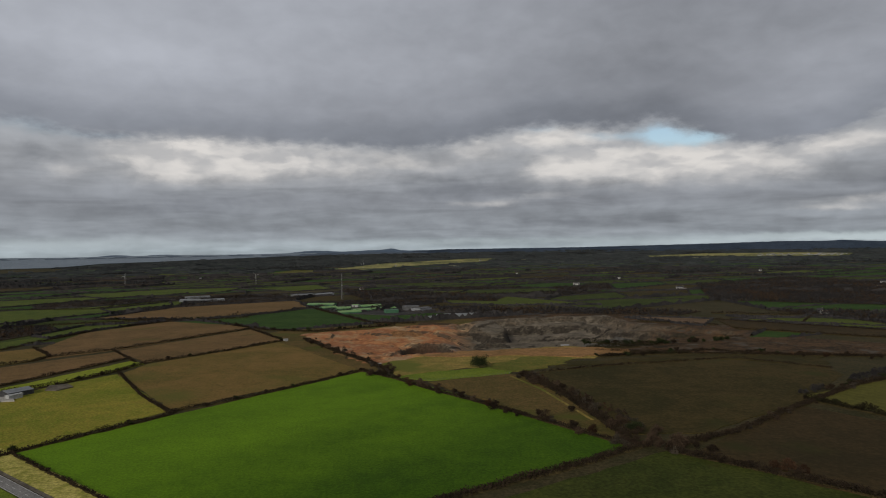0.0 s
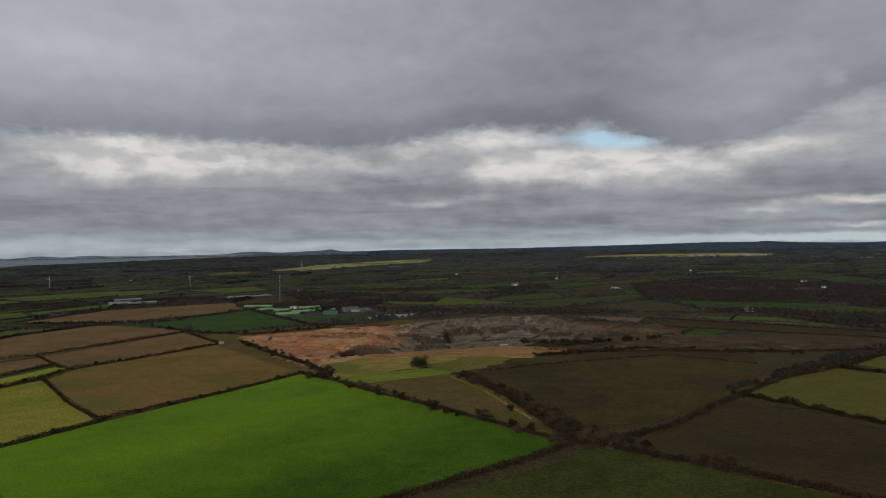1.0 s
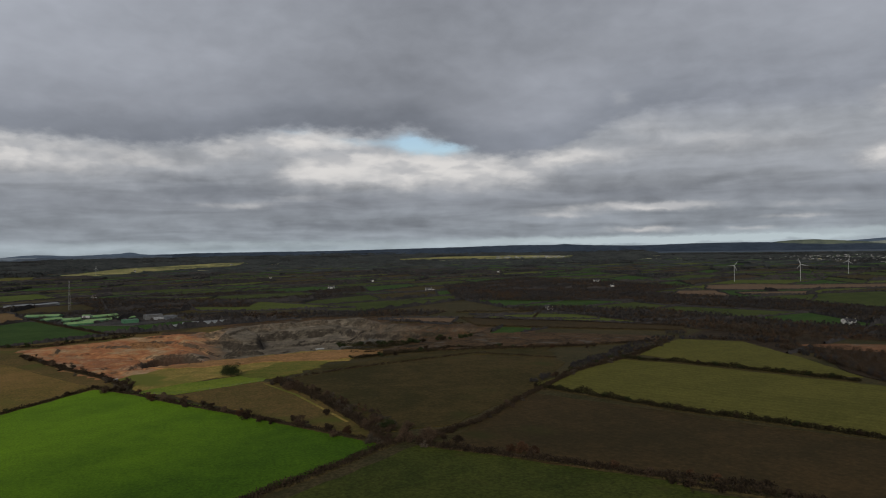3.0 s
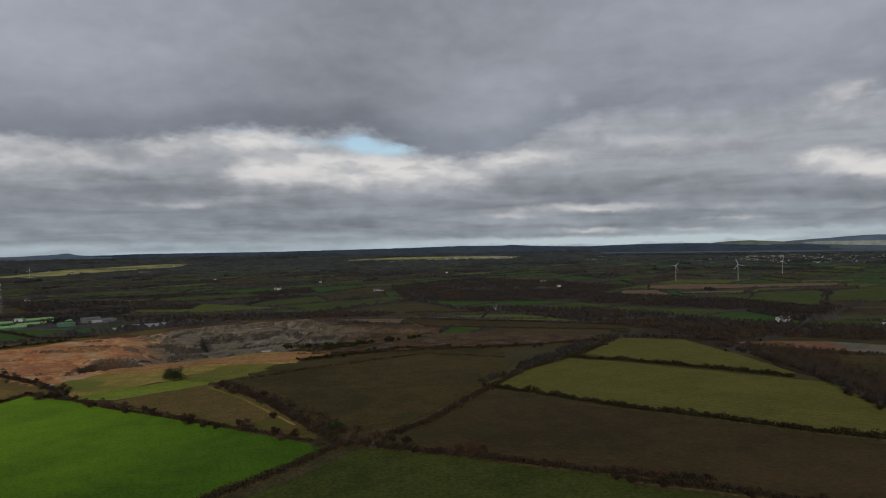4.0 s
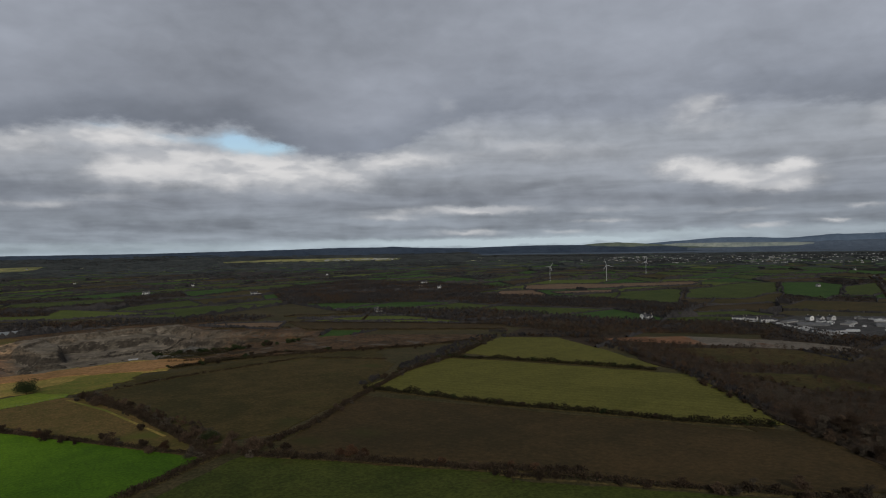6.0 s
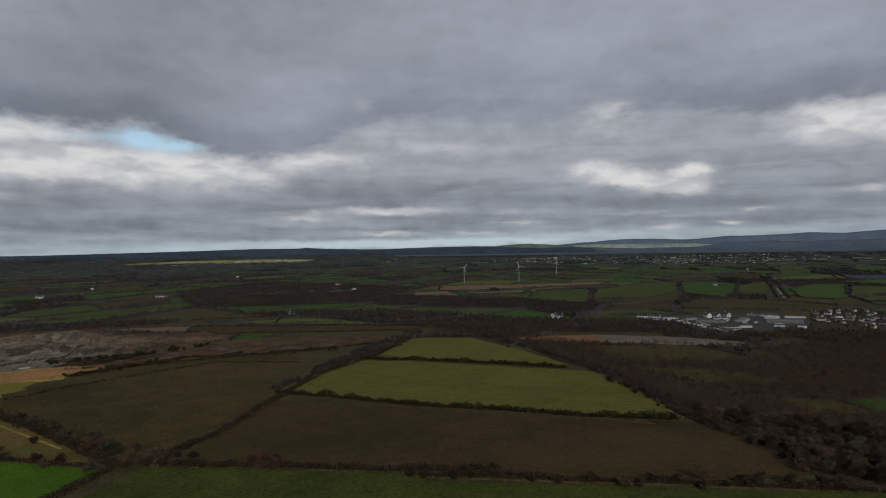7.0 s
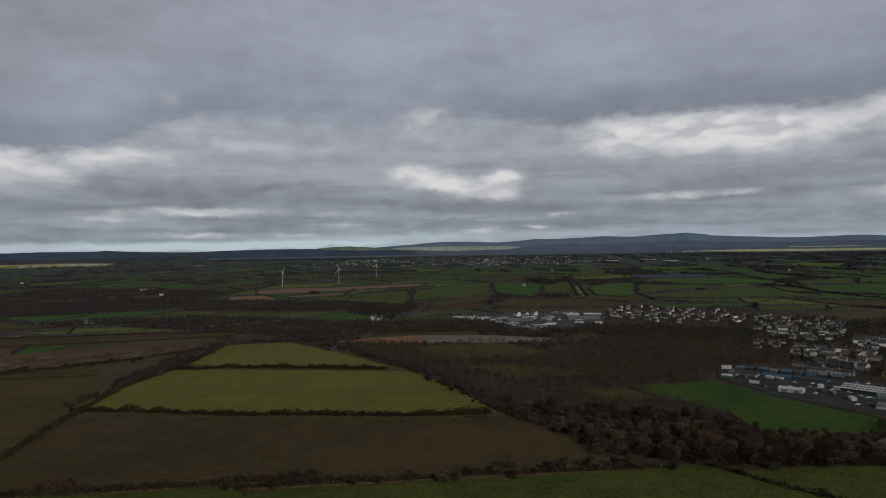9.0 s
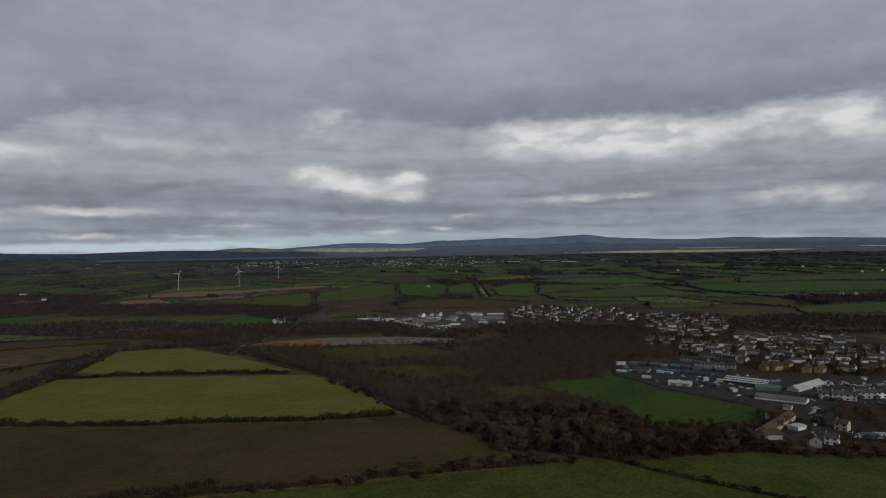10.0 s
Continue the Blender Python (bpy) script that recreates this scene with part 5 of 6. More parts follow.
def car(paint, w=1.8, length=4.3, h=1.45):
    t = new("car")
    bm = bmesh.new()
    prism(bm, -w / 2, w / 2, [(-length / 2, 0.3), (length / 2, 0.3), (length / 2, 0.75), (length * 0.28, 0.92), (length * 0.12, h), (-length * 0.3, h), (-length * 0.46, 0.95), (-length / 2, 0.8)])
    bmesh.ops.bevel(bm, geom=bm.edges[:], offset=0.06, segments=1, affect="EDGES")
    part("body", bm, paint, t)
    for y, z0 in ((length * 0.2, 0.95), (-length * 0.39, 1.0)):
        bm = bmesh.new()
        s = 1 if y > 0 else -1
        prism(bm, -w * 0.42, w * 0.42, [(y + s * 0.3, z0), (y - s * 0.14, h - 0.08), (y - s * 0.10, h - 0.03), (y + s * 0.36, z0 + 0.05)])
        part("windscreen", bm, "glass", t)
    for sx in (-1, 1):
        for sy in (-1, 1):
            bm = bmesh.new()
            tube(bm, (sx * (w / 2 - 0.2), sy * length * 0.31, 0.32), (sx * (w / 2 + 0.02), sy * length * 0.31, 0.32), 0.32, 0.32, 10)
            part("wheel", bm, "slate", t)
    return t


def at_ground(ob, x, y, turn=0.0, lift=0.0, size=1.0):
    ob.matrix_world = pose(x, y, ground_z(x, y) + lift, 0, 0, turn) @ Matrix.Scale(size, 4)
    return ob


def ribbon(line, width, mat, label, name, lift=0.35):
    pts = np.array(along(line, 12))
    d = np.gradient(pts, axis=0)
    d /= np.linalg.norm(d, axis=1)[:, None] + 1e-9
    verts, faces = [], []
    for (x, y), (dx, dy) in zip(pts, d):
        for s in (-0.5, 0.5):
            a, b = x - dy * s * width, y + dx * s * width
            verts.append((a, b, ground_z(a, b) + lift))
    for i in range(len(pts) - 1):
        faces.append((2 * i + 1, 2 * i, 2 * i + 2, 2 * i + 3))
    return tagged(mesh_ob(name, verts, faces, mat), label, name.replace("_", " "), kind="structure")


# sea and headlands
field([(-2835, 2081), (-2314, 2908), (-2184, 3444), (-1987, 3590), (-1920, 3929), (-1556, 4238), (-1119, 4551), (-848, 4681), (-855, 4723), (-1749, 4470), (-2570, 4054), (-3163, 3610), (-3868, 2841)], "water", "grey sea under the clouds", lift=2.0, name="water")

# the road at the foot of the crop
P, Q = [(-225, 352), (-198, 330)]
ROAD = [(P[0] + (Q[0] - P[0]) * k, P[1] + (Q[1] - P[1]) * k) for k in (-8, -4, 0, 3, 8)]
ribbon(ROAD, 7.2, "road_grey", "worn grey country road with white centre dashes", "road", 0.4)
for off, w, mat, what in ((13.5, 18.0, "verge", "rank yellow-green grass verge"), (-16.0, 24.0, "fresh", "bright mown grass beside the road"), (5.2, 2.4, "gravel", "gravel footway beside the road")):
    L = math.hypot(Q[0] - P[0], Q[1] - P[1])
    nx, ny = -(Q[1] - P[1]) / L, (Q[0] - P[0]) / L
    s = 1 if nx * 0 + ny > 0 else -1
    ribbon([(x + nx * off * s, y + ny * off * s) for x, y in ROAD], w, mat, what, "pavement" if mat == "gravel" else "verge", 0.45 if mat == "gravel" else 0.3)

for k in range(-20, 46):
    a, b = [(P[0] + (Q[0] - P[0]) * f * 8 / L, P[1] + (Q[1] - P[1]) * f * 8 / L) for f in (k, k + 0.4)]
    ribbon([a, b], 0.22, "line", "white painted road dash", "road_marking", 0.43)
for off in (-3.3, 3.3):
    ribbon([(x + nx * off, y + ny * off) for x, y in ROAD], 0.2, "line", "white painted road edge line", "road_marking", 0.43)

# field hedges
hedge([(-265, 386), (-250, 402), (-226, 437), (-193, 489), (-193, 501), (-159, 536), (-126, 581), (-78, 653)], 2.4, 2.6)
hedge([(-78, 653), (-43, 611), (-13, 565), (37, 498), (75, 441), (105, 397)], 2.0, 5.0, label="straggling bare scrub hedge along the green crop", gaps=0.2)
hedge([(117, 402), (61, 359), (-1, 318), (-65, 277)], 2.2, 8.0, mat="hedge", label="broad brown hedge bank between two fields")
hedge([(126, 394), (173, 420), (249, 489), (300, 532)], 2.7, 5.0, label="overgrown hedge running up to the wood", dense=60)
hedge([(300, 532), (332, 559), (433, 612), (524, 681)], 3.6, 6.0, label="tall overgrown hedge running up to the wood")
hedge([(123, 386), (171, 338), (212, 291), (251, 253)], 3.2, 6.0, dense=60)
hedge([(217, 276), (259, 227), (301, 180), (351, 118)], 3.4, 5.0)
hedge([(263, 507), (291, 451), (313, 398), (344, 348), (379, 286), (408, 245)], 4.0, 5.4, mat="hedge_green", dense=80)
hedge([(405, 600), (440, 557), (484, 473), (509, 419)], 4.0, 5.0, mat="hedge_green", dense=80)
hedge([(-310, 664), (-243, 558), (-198, 498)], 1.8, 2.4)
hedge([(-413, 468), (-365, 573), (-337, 606), (-314, 673), (-306, 718), (-248, 794), (-203, 875)], 3.0, 3.2)
hedge([(-434, 493), (-385, 605), (-367, 660), (-339, 747)], 2.6, 2.8)
hedge([(-385, 812), (-320, 723)], 2.0, 2.4)
hedge([(-436, 767), (-388, 817), (-283, 1011)], 2.6, 3.0)
hedge([(-499, 695), (-455, 714), (-436, 741), (-435, 771), (-495, 842)], 2.6, 3.0)
hedge([(-568, 792), (-526, 827), (-519, 921), (-506, 1032), (-445, 1132), (-329, 1178)], 2.8, 3.5)
hedge([(-285, 1018), (-204, 880)], 2.6, 3.0)
hedge([(-597, 1181), (-406, 1153), (-254, 993), (-176, 964), (-72, 1033)], 3.0, 5.0)
hedge([(-930, 1299), (-894, 1408), (-709, 1402), (-616, 1603), (-386, 1802)], 3.0, 4.0)
hedge([(-730, 1019), (-679, 1069), (-579, 1126), (-472, 1154)], 3.0, 4.0)
hedge([(-262, 1363), (-181, 1204), (-108, 1061), (-43, 1052)], 3.4, 6.0)
hedge([(71, 618), (92, 534), (102, 463), (108, 415)], 3.6, 9.0, label="thicket of bare scrub between two pastures")
hedge([(78, 628), (145, 658), (288, 695), (348, 631)], 1.6, 4.0, gaps=0.3)
hedge([(166, 823), (203, 800), (257, 808)], 4.0, 7.0, mat="hedge_green", label="dark evergreen gorse belt under the quarry face")
hedge([(158, 714), (279, 745), (352, 710), (430, 688)], 2.6, 7.0, label="dark gorse and bramble belt")
hedge([(-178, 893), (-117, 772), (-78, 708), (-51, 642)], 2.2, 7.0, label="straggling scrub along a stony track")
hedge([(373, 90), (359, 58), (344, -1)], 2.2, 2.6)
hedge([(374, 90), (414, 26), (433, -41), (441, -120)], 3.4, 5.0)
hedge([(-263, 382), (-249, 400), (-200, 358), (-158, 323), (-127, 296)], 1.6, 2.2, label="low trimmed hedge beside the road verge")
hedge([(403, 1041), (486, 959), (536, 913), (637, 789)], 3.0, 3.4)
hedge([(492, 963), (532, 1026), (564, 1071)], 2.6, 3.0)
hedge([(435, 1137), (569, 1080), (639, 1013), (677, 912)], 3.0, 4.0)
hedge([(387, 929), (493, 840), (606, 752)], 2.6, 3.4)
hedge([(167, 756), (230, 737), (271, 724), (351, 706), (421, 693), (518, 687)], 2.2, 8.0, label="dark gorse and bramble belt along the spoil", gaps=0.25)
hedge([(287, 1039), (380, 973)], 2.4, 3.0)
hedge([(163, 782), (204, 779), (236, 787)], 4.2, 11.0, mat="hedge_green", label="dark evergreen gorse belt under the quarry face", gaps=0.1)
hedge([(160, 713), (196, 725), (252, 727)], 3.0, 8.0, mat="hedge_green", label="dark evergreen gorse belt above the pasture", gaps=0.15)

# ---------------------------------------------------------------- lone tree, bushes
at_ground(tree(12.0, 9.5, "leaf_dark", "broad dark evergreen oak alone on the slope", 5200, bare=False), *[(33, 662)][0])
BUSHES = []
for twig, size, text in (("hedge", 3.6, "dark bare hawthorn bush in a hedge"), ("twig_grey", 4.6, "pale grey willow bush"), ("leaf_dark", 4.2, "dark holly bush in a hedge"),
                         ("twig_rust", 3.6, "russet bramble and dogwood bush"), ("twig_brown", 5.2, "bare brown thorn tree")):
    b = tree(size, size * 0.6, twig, text, 1500, low=0.15)
    b.name = "bush"
    b["category"], b["group"] = "bush", "hedge bushes"
    BUSHES.append(at_ground(b, -40 - 10 * len(BUSHES), -60))


def bushes_along(line, gap, kinds, scatter=3.0, size=(0.7, 1.5)):
    for x, y in along(line, gap):
        if rng.random() < 0.75:
            b = BUSHES[int(rng.choice(kinds))]
            x, y = x + rng.normal() * scatter, y + rng.normal() * scatter
            copy_thing(b, pose(x, y, ground_z(x, y), 0, 0, rng.uniform(0, 360)) @ Matrix.Scale(rng.uniform(*size), 4))


bushes_along([(-78, 653), (-43, 611), (-13, 565), (37, 498), (75, 441), (105, 397)], 9, [0, 3, 4, 1], 4)
bushes_along([(71, 618), (92, 534), (102, 466), (109, 418)], 7, [1, 0, 4, 1], 8, (0.8, 1.6))
bushes_along([(126, 394), (173, 420), (230, 472)], 7, [0, 1, 0, 4], 4, (0.5, 1.0))
bushes_along([(230, 472), (280, 515)], 7, [0, 0, 4], 3, (0.35, 0.6))
bushes_along([(300, 534), (332, 562), (433, 616), (524, 684)], 6, [0, 1, 2, 4], 4, (0.7, 1.3))
bushes_along([(114, 425), (121, 400), (137, 385)], 5, [0, 4, 2], 6, (1.0, 2.0))
bushes_along([(149, 365), (172, 340), (213, 292), (253, 255)], 9, [0, 4, 3, 0], 3, (0.6, 1.2))
bushes_along([(217, 276), (259, 227), (301, 180), (351, 118)], 9, [0, 4, 0], 3, (0.6, 1.3))
bushes_along([(263, 507), (291, 451), (313, 398), (344, 348), (379, 286), (408, 245)], 16, [0, 2, 2], 1, (0.8, 1.2))
bushes_along([(405, 600), (440, 557), (484, 473), (509, 419)], 16, [2, 2, 0], 1, (0.8, 1.3))
bushes_along([(-250, 402), (-226, 437), (-193, 489), (-159, 536), (-126, 581), (-78, 653)], 26, [0, 2, 0], 1, (0.6, 1.1))
bushes_along([(-178, 893), (-117, 772), (-78, 708), (-51, 642)], 8, [0, 4, 1], 4, (0.6, 1.2))
bushes_along([(165, 804), (253, 795), (327, 820)], 5, [2, 2, 0], 4, (0.9, 1.6))
bushes_along([(158, 714), (279, 745), (352, 710), (426, 682)], 9, [0, 2, 3], 6, (0.7, 1.4))
bushes_along([(373, 90), (359, 58), (344, -1)], 16, [0, 2], 1, (0.6, 1.1))
bushes_along([(376, 91), (416, 26), (437, -42), (444, -99)], 6, [0, 4, 1], 4, (1.0, 2.0))
bushes_along([(-336, 604), (-314, 673), (-306, 718), (-248, 794), (-203, 875)], 20, [0, 2], 1, (0.6, 1.2))
bushes_along([(-597, 1181), (-406, 1153), (-254, 993), (-176, 964), (-72, 1033)], 14, [0, 2, 4], 3, (0.8, 1.6))
bushes_along([(375, 81), (359, 110), (344, 143), (315, 169), (294, 196)], 8, [4, 1, 0], 4, (0.8, 1.6))

bushes_along([(101, 404), (112, 398), (124, 392), (134, 380)], 4, [0, 4, 0, 1], 4, (0.6, 1.1))
bushes_along([(424, 246), (408, 214), (390, 180), (362, 140)], 6, [0, 4, 1], 2, (0.6, 1.2))
bushes_along([(424, 252), (470, 320), (520, 386)], 6, [0, 4, 1, 0], 2, (0.5, 1.0))
for x, y, k in ((171, 349, 1.7), (176, 344, 1.3), (166, 353, 1.2)):
    copy_thing(BUSHES[3], pose(x, y, 0, 0, 0, 40 * k) @ Matrix.Scale(k, 4))

# ---------------------------------------------------------------- the wood
TREES = []
for twig, h, sp, text in (("twig_brown", 9.0, 3.6, "bare brown tree at the edge of the wood"), ("twig_grey", 8.0, 3.8, "pale grey bare tree in the wood"),
                          ("twig_rust", 7.0, 3.4, "russet bare tree in the wood"), ("hedge", 8.5, 3.8, "dark ivy-clad tree in the wood"), ("twig_brown", 10.5, 4.2, "tall bare brown tree in the wood")):
    TREES.append(at_ground(tree(h, sp, twig, text, 3000, low=0.3), -40 - 14 * len(TREES), -90))


GLADES = []


def build_wood(zone, gap, limit, name, label, low=5.0, high=9.5, count=80, leaf=0.5, clear=0.34):
    xs, ys = [p[0] for p in zone], [p[1] for p in zone]
    spots = []
    x = min(xs)
    while x < max(xs):
        y = min(ys)
        while y < max(ys):
            px, py = x + rng.uniform(-0.5, 0.5) * gap, y + rng.uniform(-0.5, 0.5) * gap
            open_ground = noise.noise((px * 0.012, py * 0.012, 8.0)) + 0.5 * noise.noise((px * 0.03, py * 0.03, 2.0))
            if inside(px, py, zone) and open_ground < clear and (rng.random() < 0.12 or not any(inside(px, py, q) for q in GLADES)):
                spots.append((px, py))
            y += gap
        x += gap
    spots.sort(key=lambda p: p[0] * p[0] + p[1] * p[1])
    rest = []
    for k, (x, y) in enumerate(spots):
        hue = 1.3 * noise.noise((x * 0.011, y * 0.011, 5.0)) + 0.36 * rng.normal()
        stand = 0.75 + 0.55 * noise.noise((x * 0.014, y * 0.014, 11.0)) + 0.2 * noise.noise((x * 0.05, y * 0.05, 12.0))
        kind = 1 if hue > 0.34 else 2 if hue < -0.66 else 3 if abs(hue) < 0.05 else 0 if rng.random() < 0.6 else 4
        size = rng.uniform(0.85, 1.3) * max(stand, 0.45)
        if k < limit:
            copy_thing(TREES[kind], pose(x, y, ground_z(x, y), 0, 0, rng.uniform(0, 360)) @ Matrix.Scale(size, 4))
        else:
            rest.append((x, y, kind, rng.uniform(low, high) * max(stand, 0.35)))
    a = np.array(rest)
    mats = ["mass_brown", "mass_grey", "mass_rust", "hedge", "mass_brown"] if leaf < 0.6 else ["twig_far", "mass_brown", "twig_far", "hedge", "twig_far"]
    base = np.array([ground_z(x, y) for x, y in a[:, :2]])
    c = np.column_stack([a[:, 0], a[:, 1], base + a[:, 3] * 0.55])
    s = np.column_stack([a[:, 3] * 0.4, a[:, 3] * 0.4, a[:, 3] * 0.44])
    w = tri_mesh(name, clumps(c, s, count, leaf, 2.0, 0.6), mats, index=np.repeat(a[:, 2].astype(int), count))
    tagged(w, label, "wood", kind="stuff")


field(WOOD_ZONE, "scrub", "leaf litter and bramble under the bare wood", name="woodland_floor", lift=0.1)
for glade in ([(630, 493), (710, 422), (722, 326), (650, 332), (590, 405)], [(553, 367), (596, 317), (583, 252), (535, 285)], [(514, 223), (539, 198), (515, 167), (490, 194)]):
    field(glade, "olive_dark", "rough grassy glade in the wood", name="glade", lift=0.2)
    GLADES.append(glade)
build_wood(WOOD_ZONE, 7.6, 290, "woodland", "dense bare winter wood, brown, grey and russet", 5.5, 11.0, 190, 0.3, 0.7)
BELT = [(272, 523), (425, 614), (553, 699), (614, 639), (545, 444), (428, 246), (444, 256), (535, 393), (570, 473), (656, 640), (622, 713), (574, 745), (447, 663), (351, 592), (261, 523)]
build_wood(BELT, 6.0, 0, "wood_belt", "belt of bare dark trees round the grass leys", 3.5, 6.5, 80, 0.6)
for zone, text in (([(1023, 102), (1157, 85), (1234, -8), (1233, -120), (1247, -213), (1011, -117), (971, -6), (987, 52)], "dark bare wood behind the houses"),
                   ([(1633, 10), (1820, -312), (1574, -270), (1418, -1)], "dark bare wood between green fields"),
                   ([(922, 416), (985, 300), (972, 208), (862, 168), (843, 332)], "dark wood below the house rows"),
                   ([(719, 1782), (899, 1506), (1028, 1320), (1110, 1043), (1096, 776), (1007, 761), (913, 1021), (764, 1280), (583, 1445)], "long bare wood between fields"),
                   ([(542, 1181), (674, 1130), (773, 993), (813, 753), (907, 600), (819, 487), (716, 615), (633, 759), (595, 998)], "bare brown wood above the leys"),
                   ([(704, 1956), (1113, 2239), (1198, 1893), (1251, 1524), (784, 1239), (653, 1314), (534, 1393)], "dark wooded valley among fields"),
                   ([(-28, 1360), (220, 1268), (429, 1168), (371, 1109), (202, 1164), (13, 1174)], "belt of dark trees behind the quarry"),
                   ([(-287, 1919), (152, 1641), (110, 1446), (-184, 1568)], "bare wood behind the works"),
                   ([(-744, 982), (-664, 1045), (-623, 1092), (-569, 1026), (-583, 917), (-654, 863)], "small bare copse between strips")):
    field(zone, "scrub", "dark bramble floor under a bare wood", name="woodland_floor", lift=0.15, spread=0)
    build_wood(zone, 9.0, 0, "copse", text, 4.0, 8.0, 30, 0.95, 0.5)
THICKET = [(64, 622), (80, 627), (104, 545), (120, 480), (136, 425), (140, 402), (122, 384), (104, 400), (97, 470), (85, 540)]
build_wood(THICKET, 5.0, 0, "thicket", "thicket of bare grey and brown scrub between two pastures", 2.0, 4.6, 110, 0.28, 0.35)
MID = [(641, 769), (638, 600), (702, 603), (782, 518), (813, 466), (848, 334), (854, 190), (933, 222), (919, 362), (824, 472), (869, 615), (753, 730)]
build_wood(MID, 8.0, 0, "mid_wood", "bare brown wood below the yards", 5.0, 9.0)

# ---------------------------------------------------------------- village
STYLES = [dict(wall="white", roof="slate", label="white rendered house with a grey slate roof"),
          dict(wall="cream", roof="slate", w=7.6, d=6.6, label="cream rendered house with a grey slate roof", porch=True),
          dict(wall="pebble", roof="tile", w=8.4, d=6.8, label="grey pebbledashed house with a brown tile roof"),
          dict(wall="white", roof="tile", w=9.0, d=7.0, h=2.6, rise=2.0, label="white bungalow with a brown tile roof"),
          dict(wall="ochre", roof="tile", w=11.0, d=7.0, h=4.9, rise=2.2, bays=3, label="ochre rendered house with a brown roof"),
          dict(wall="white", roof="slate", w=16.0, d=6.6, h=4.8, rise=2.1, bays=4, label="white rendered terrace with a slate roof", porch=True),
          dict(wall="pebble", roof="slate", w=16.0, d=6.6, h=4.8, rise=2.1, bays=4, label="grey pebbledashed terrace with a slate roof")]
HOUSES = [house(**style) for style in STYLES]
FAR_HOUSES = [house(**style, far=True) for style in STYLES]
for k, h in enumerate(HOUSES + FAR_HOUSES):
    at_ground(h, -60 - 25 * k, -130)
TAKEN = []


def put_house(kind, x, y, turn, size=1.0):
    TAKEN.append((x, y, 12 if kind > 3 else 7))
    return copy_thing((HOUSES if math.hypot(x, y) < 600 else FAR_HOUSES)[kind], pose(x, y, ground_z(x, y) + 0.35, 0, 0, turn) @ Matrix.Scale(size, 4))


def row(line, n, kinds, turn=0.0, size=1.0):
    (x0, y0), (x1, y1) = line
    face = math.degrees(math.atan2(y1 - y0, x1 - x0)) + turn
    for k in range(n):
        f = (k + 0.5) / n
        put_house(int(rng.choice(kinds)), x0 + (x1 - x0) * f + rng.normal() * 0.6, y0 + (y1 - y0) * f + rng.normal() * 0.6, face + rng.normal() * 1.5, size)


def scatter(zone, n, kinds, turns, gap=15.0, size=0.8):
    xs, ys = [p[0] for p in zone], [p[1] for p in zone]
    made = tries = 0
    while made < n and tries < 6000:
        tries += 1
        x, y = rng.uniform(min(xs), max(xs)), rng.uniform(min(ys), max(ys))
        if inside(x, y, zone) and all(math.hypot(x - a, y - b) > gap * 0.5 + r for a, b, r in TAKEN):
            put_house(int(rng.choice(kinds)), x, y, float(rng.choice(turns)) + rng.normal() * 3, size * rng.uniform(0.9, 1.1))
            made += 1


field([(685, 164), (828, 120), (840, 62), (860, -83), (840, -229), (450, -122), (446, -43), (424, 20), (512, 14), (532, 29), (569, 92), (640, 150)], "scrub", "gardens, yards and rough ground of the village", name="village_ground", lift=0.15, spread=0)
field([(1235, 486), (1303, 258), (1200, 96), (840, 62), (807, 151), (940, 201), (972, 383)], "scrub", "gardens and rough ground between houses", name="village_ground", lift=0.3, spread=0)
field([(930, 75), (977, -55), (911, -126), (852, -117), (831, 61)], "scrub", "gardens and rough ground between houses", name="village_ground", lift=0.3, spread=0)
field([(681, 157), (664, 54), (650, 5), (678, -65), (692, -118), (603, -103), (549, -10), (542, 29), (569, 92), (621, 144)], "asphalt", "worn grey yards between the sheds", name="yard", lift=0.22)
field([(465, 5), (496, 2), (558, -9), (568, -25), (487, -19), (443, -8)], "asphalt", "small asphalt car park between buildings", name="car_park", lift=0.26)
field([(942, 571), (1041, 590), (1110, 505), (1049, 413), (946, 390), (865, 415), (824, 437), (871, 499)], "yard_grey", "grey yard full of caravans", name="yard", lift=0.6)

# near buildings
row([(575, -18), (578, -34)], 2, [5])
row([(588, -38), (601, -69)], 3, [5])
row([(683, 84), (680, 50)], 3, [5, 6], size=0.8)
row([(710, 101), (703, 74)], 2, [6], size=0.8)
row([(738, 86), (722, 53)], 3, [5, 6], size=0.8)
put_house(1, *[(485, -24)][0], 70, 0.95)
put_house(0, *[(449, -17)][0], 80, 0.9)
put_house(2, *[(440, -8)][0], 10, 0.95)
put_house(0, *[(715, 45)][0], 60)
put_house(0, *[(787, 52)][0], 20)
for x, y in ([(687, 25)][0], [(688, 17)][0], [(706, 8)][0], [(688, -8)][0], [(690, -18)][0]):
    put_house(4, x, y, rng.uniform(-35, -10))
shed([(450, 15), (501, 1)], 8, 3.6, "cream", "tile", "long cream hall with a brown roof by the car park", 2.4, category="hall")
shed([(442, 17), (447, 8)], 9, 3.4, "pebble", "tile", "low grey wing with a brown roof", 2.2, category="hall")
shed([(470, 0), (478, -5)], 7, 2.8, "white", "metal_white", "small white flat-roofed unit by a hall", 0.3)
shed([(467, -29), (469, -33)], 6, 2.3, "metal_white", "metal_white", "white metal storage unit in a yard", 0.4)
shed([(469, -33), (471, -41)], 6, 2.4, "metal_blue", "metal_blue", "long blue metal storage unit in a yard", 0.4)
shed([(471, -41), (477, -60)], 7, 2.3, "metal_white", "metal_white", "white metal storage unit in a yard", 0.4)
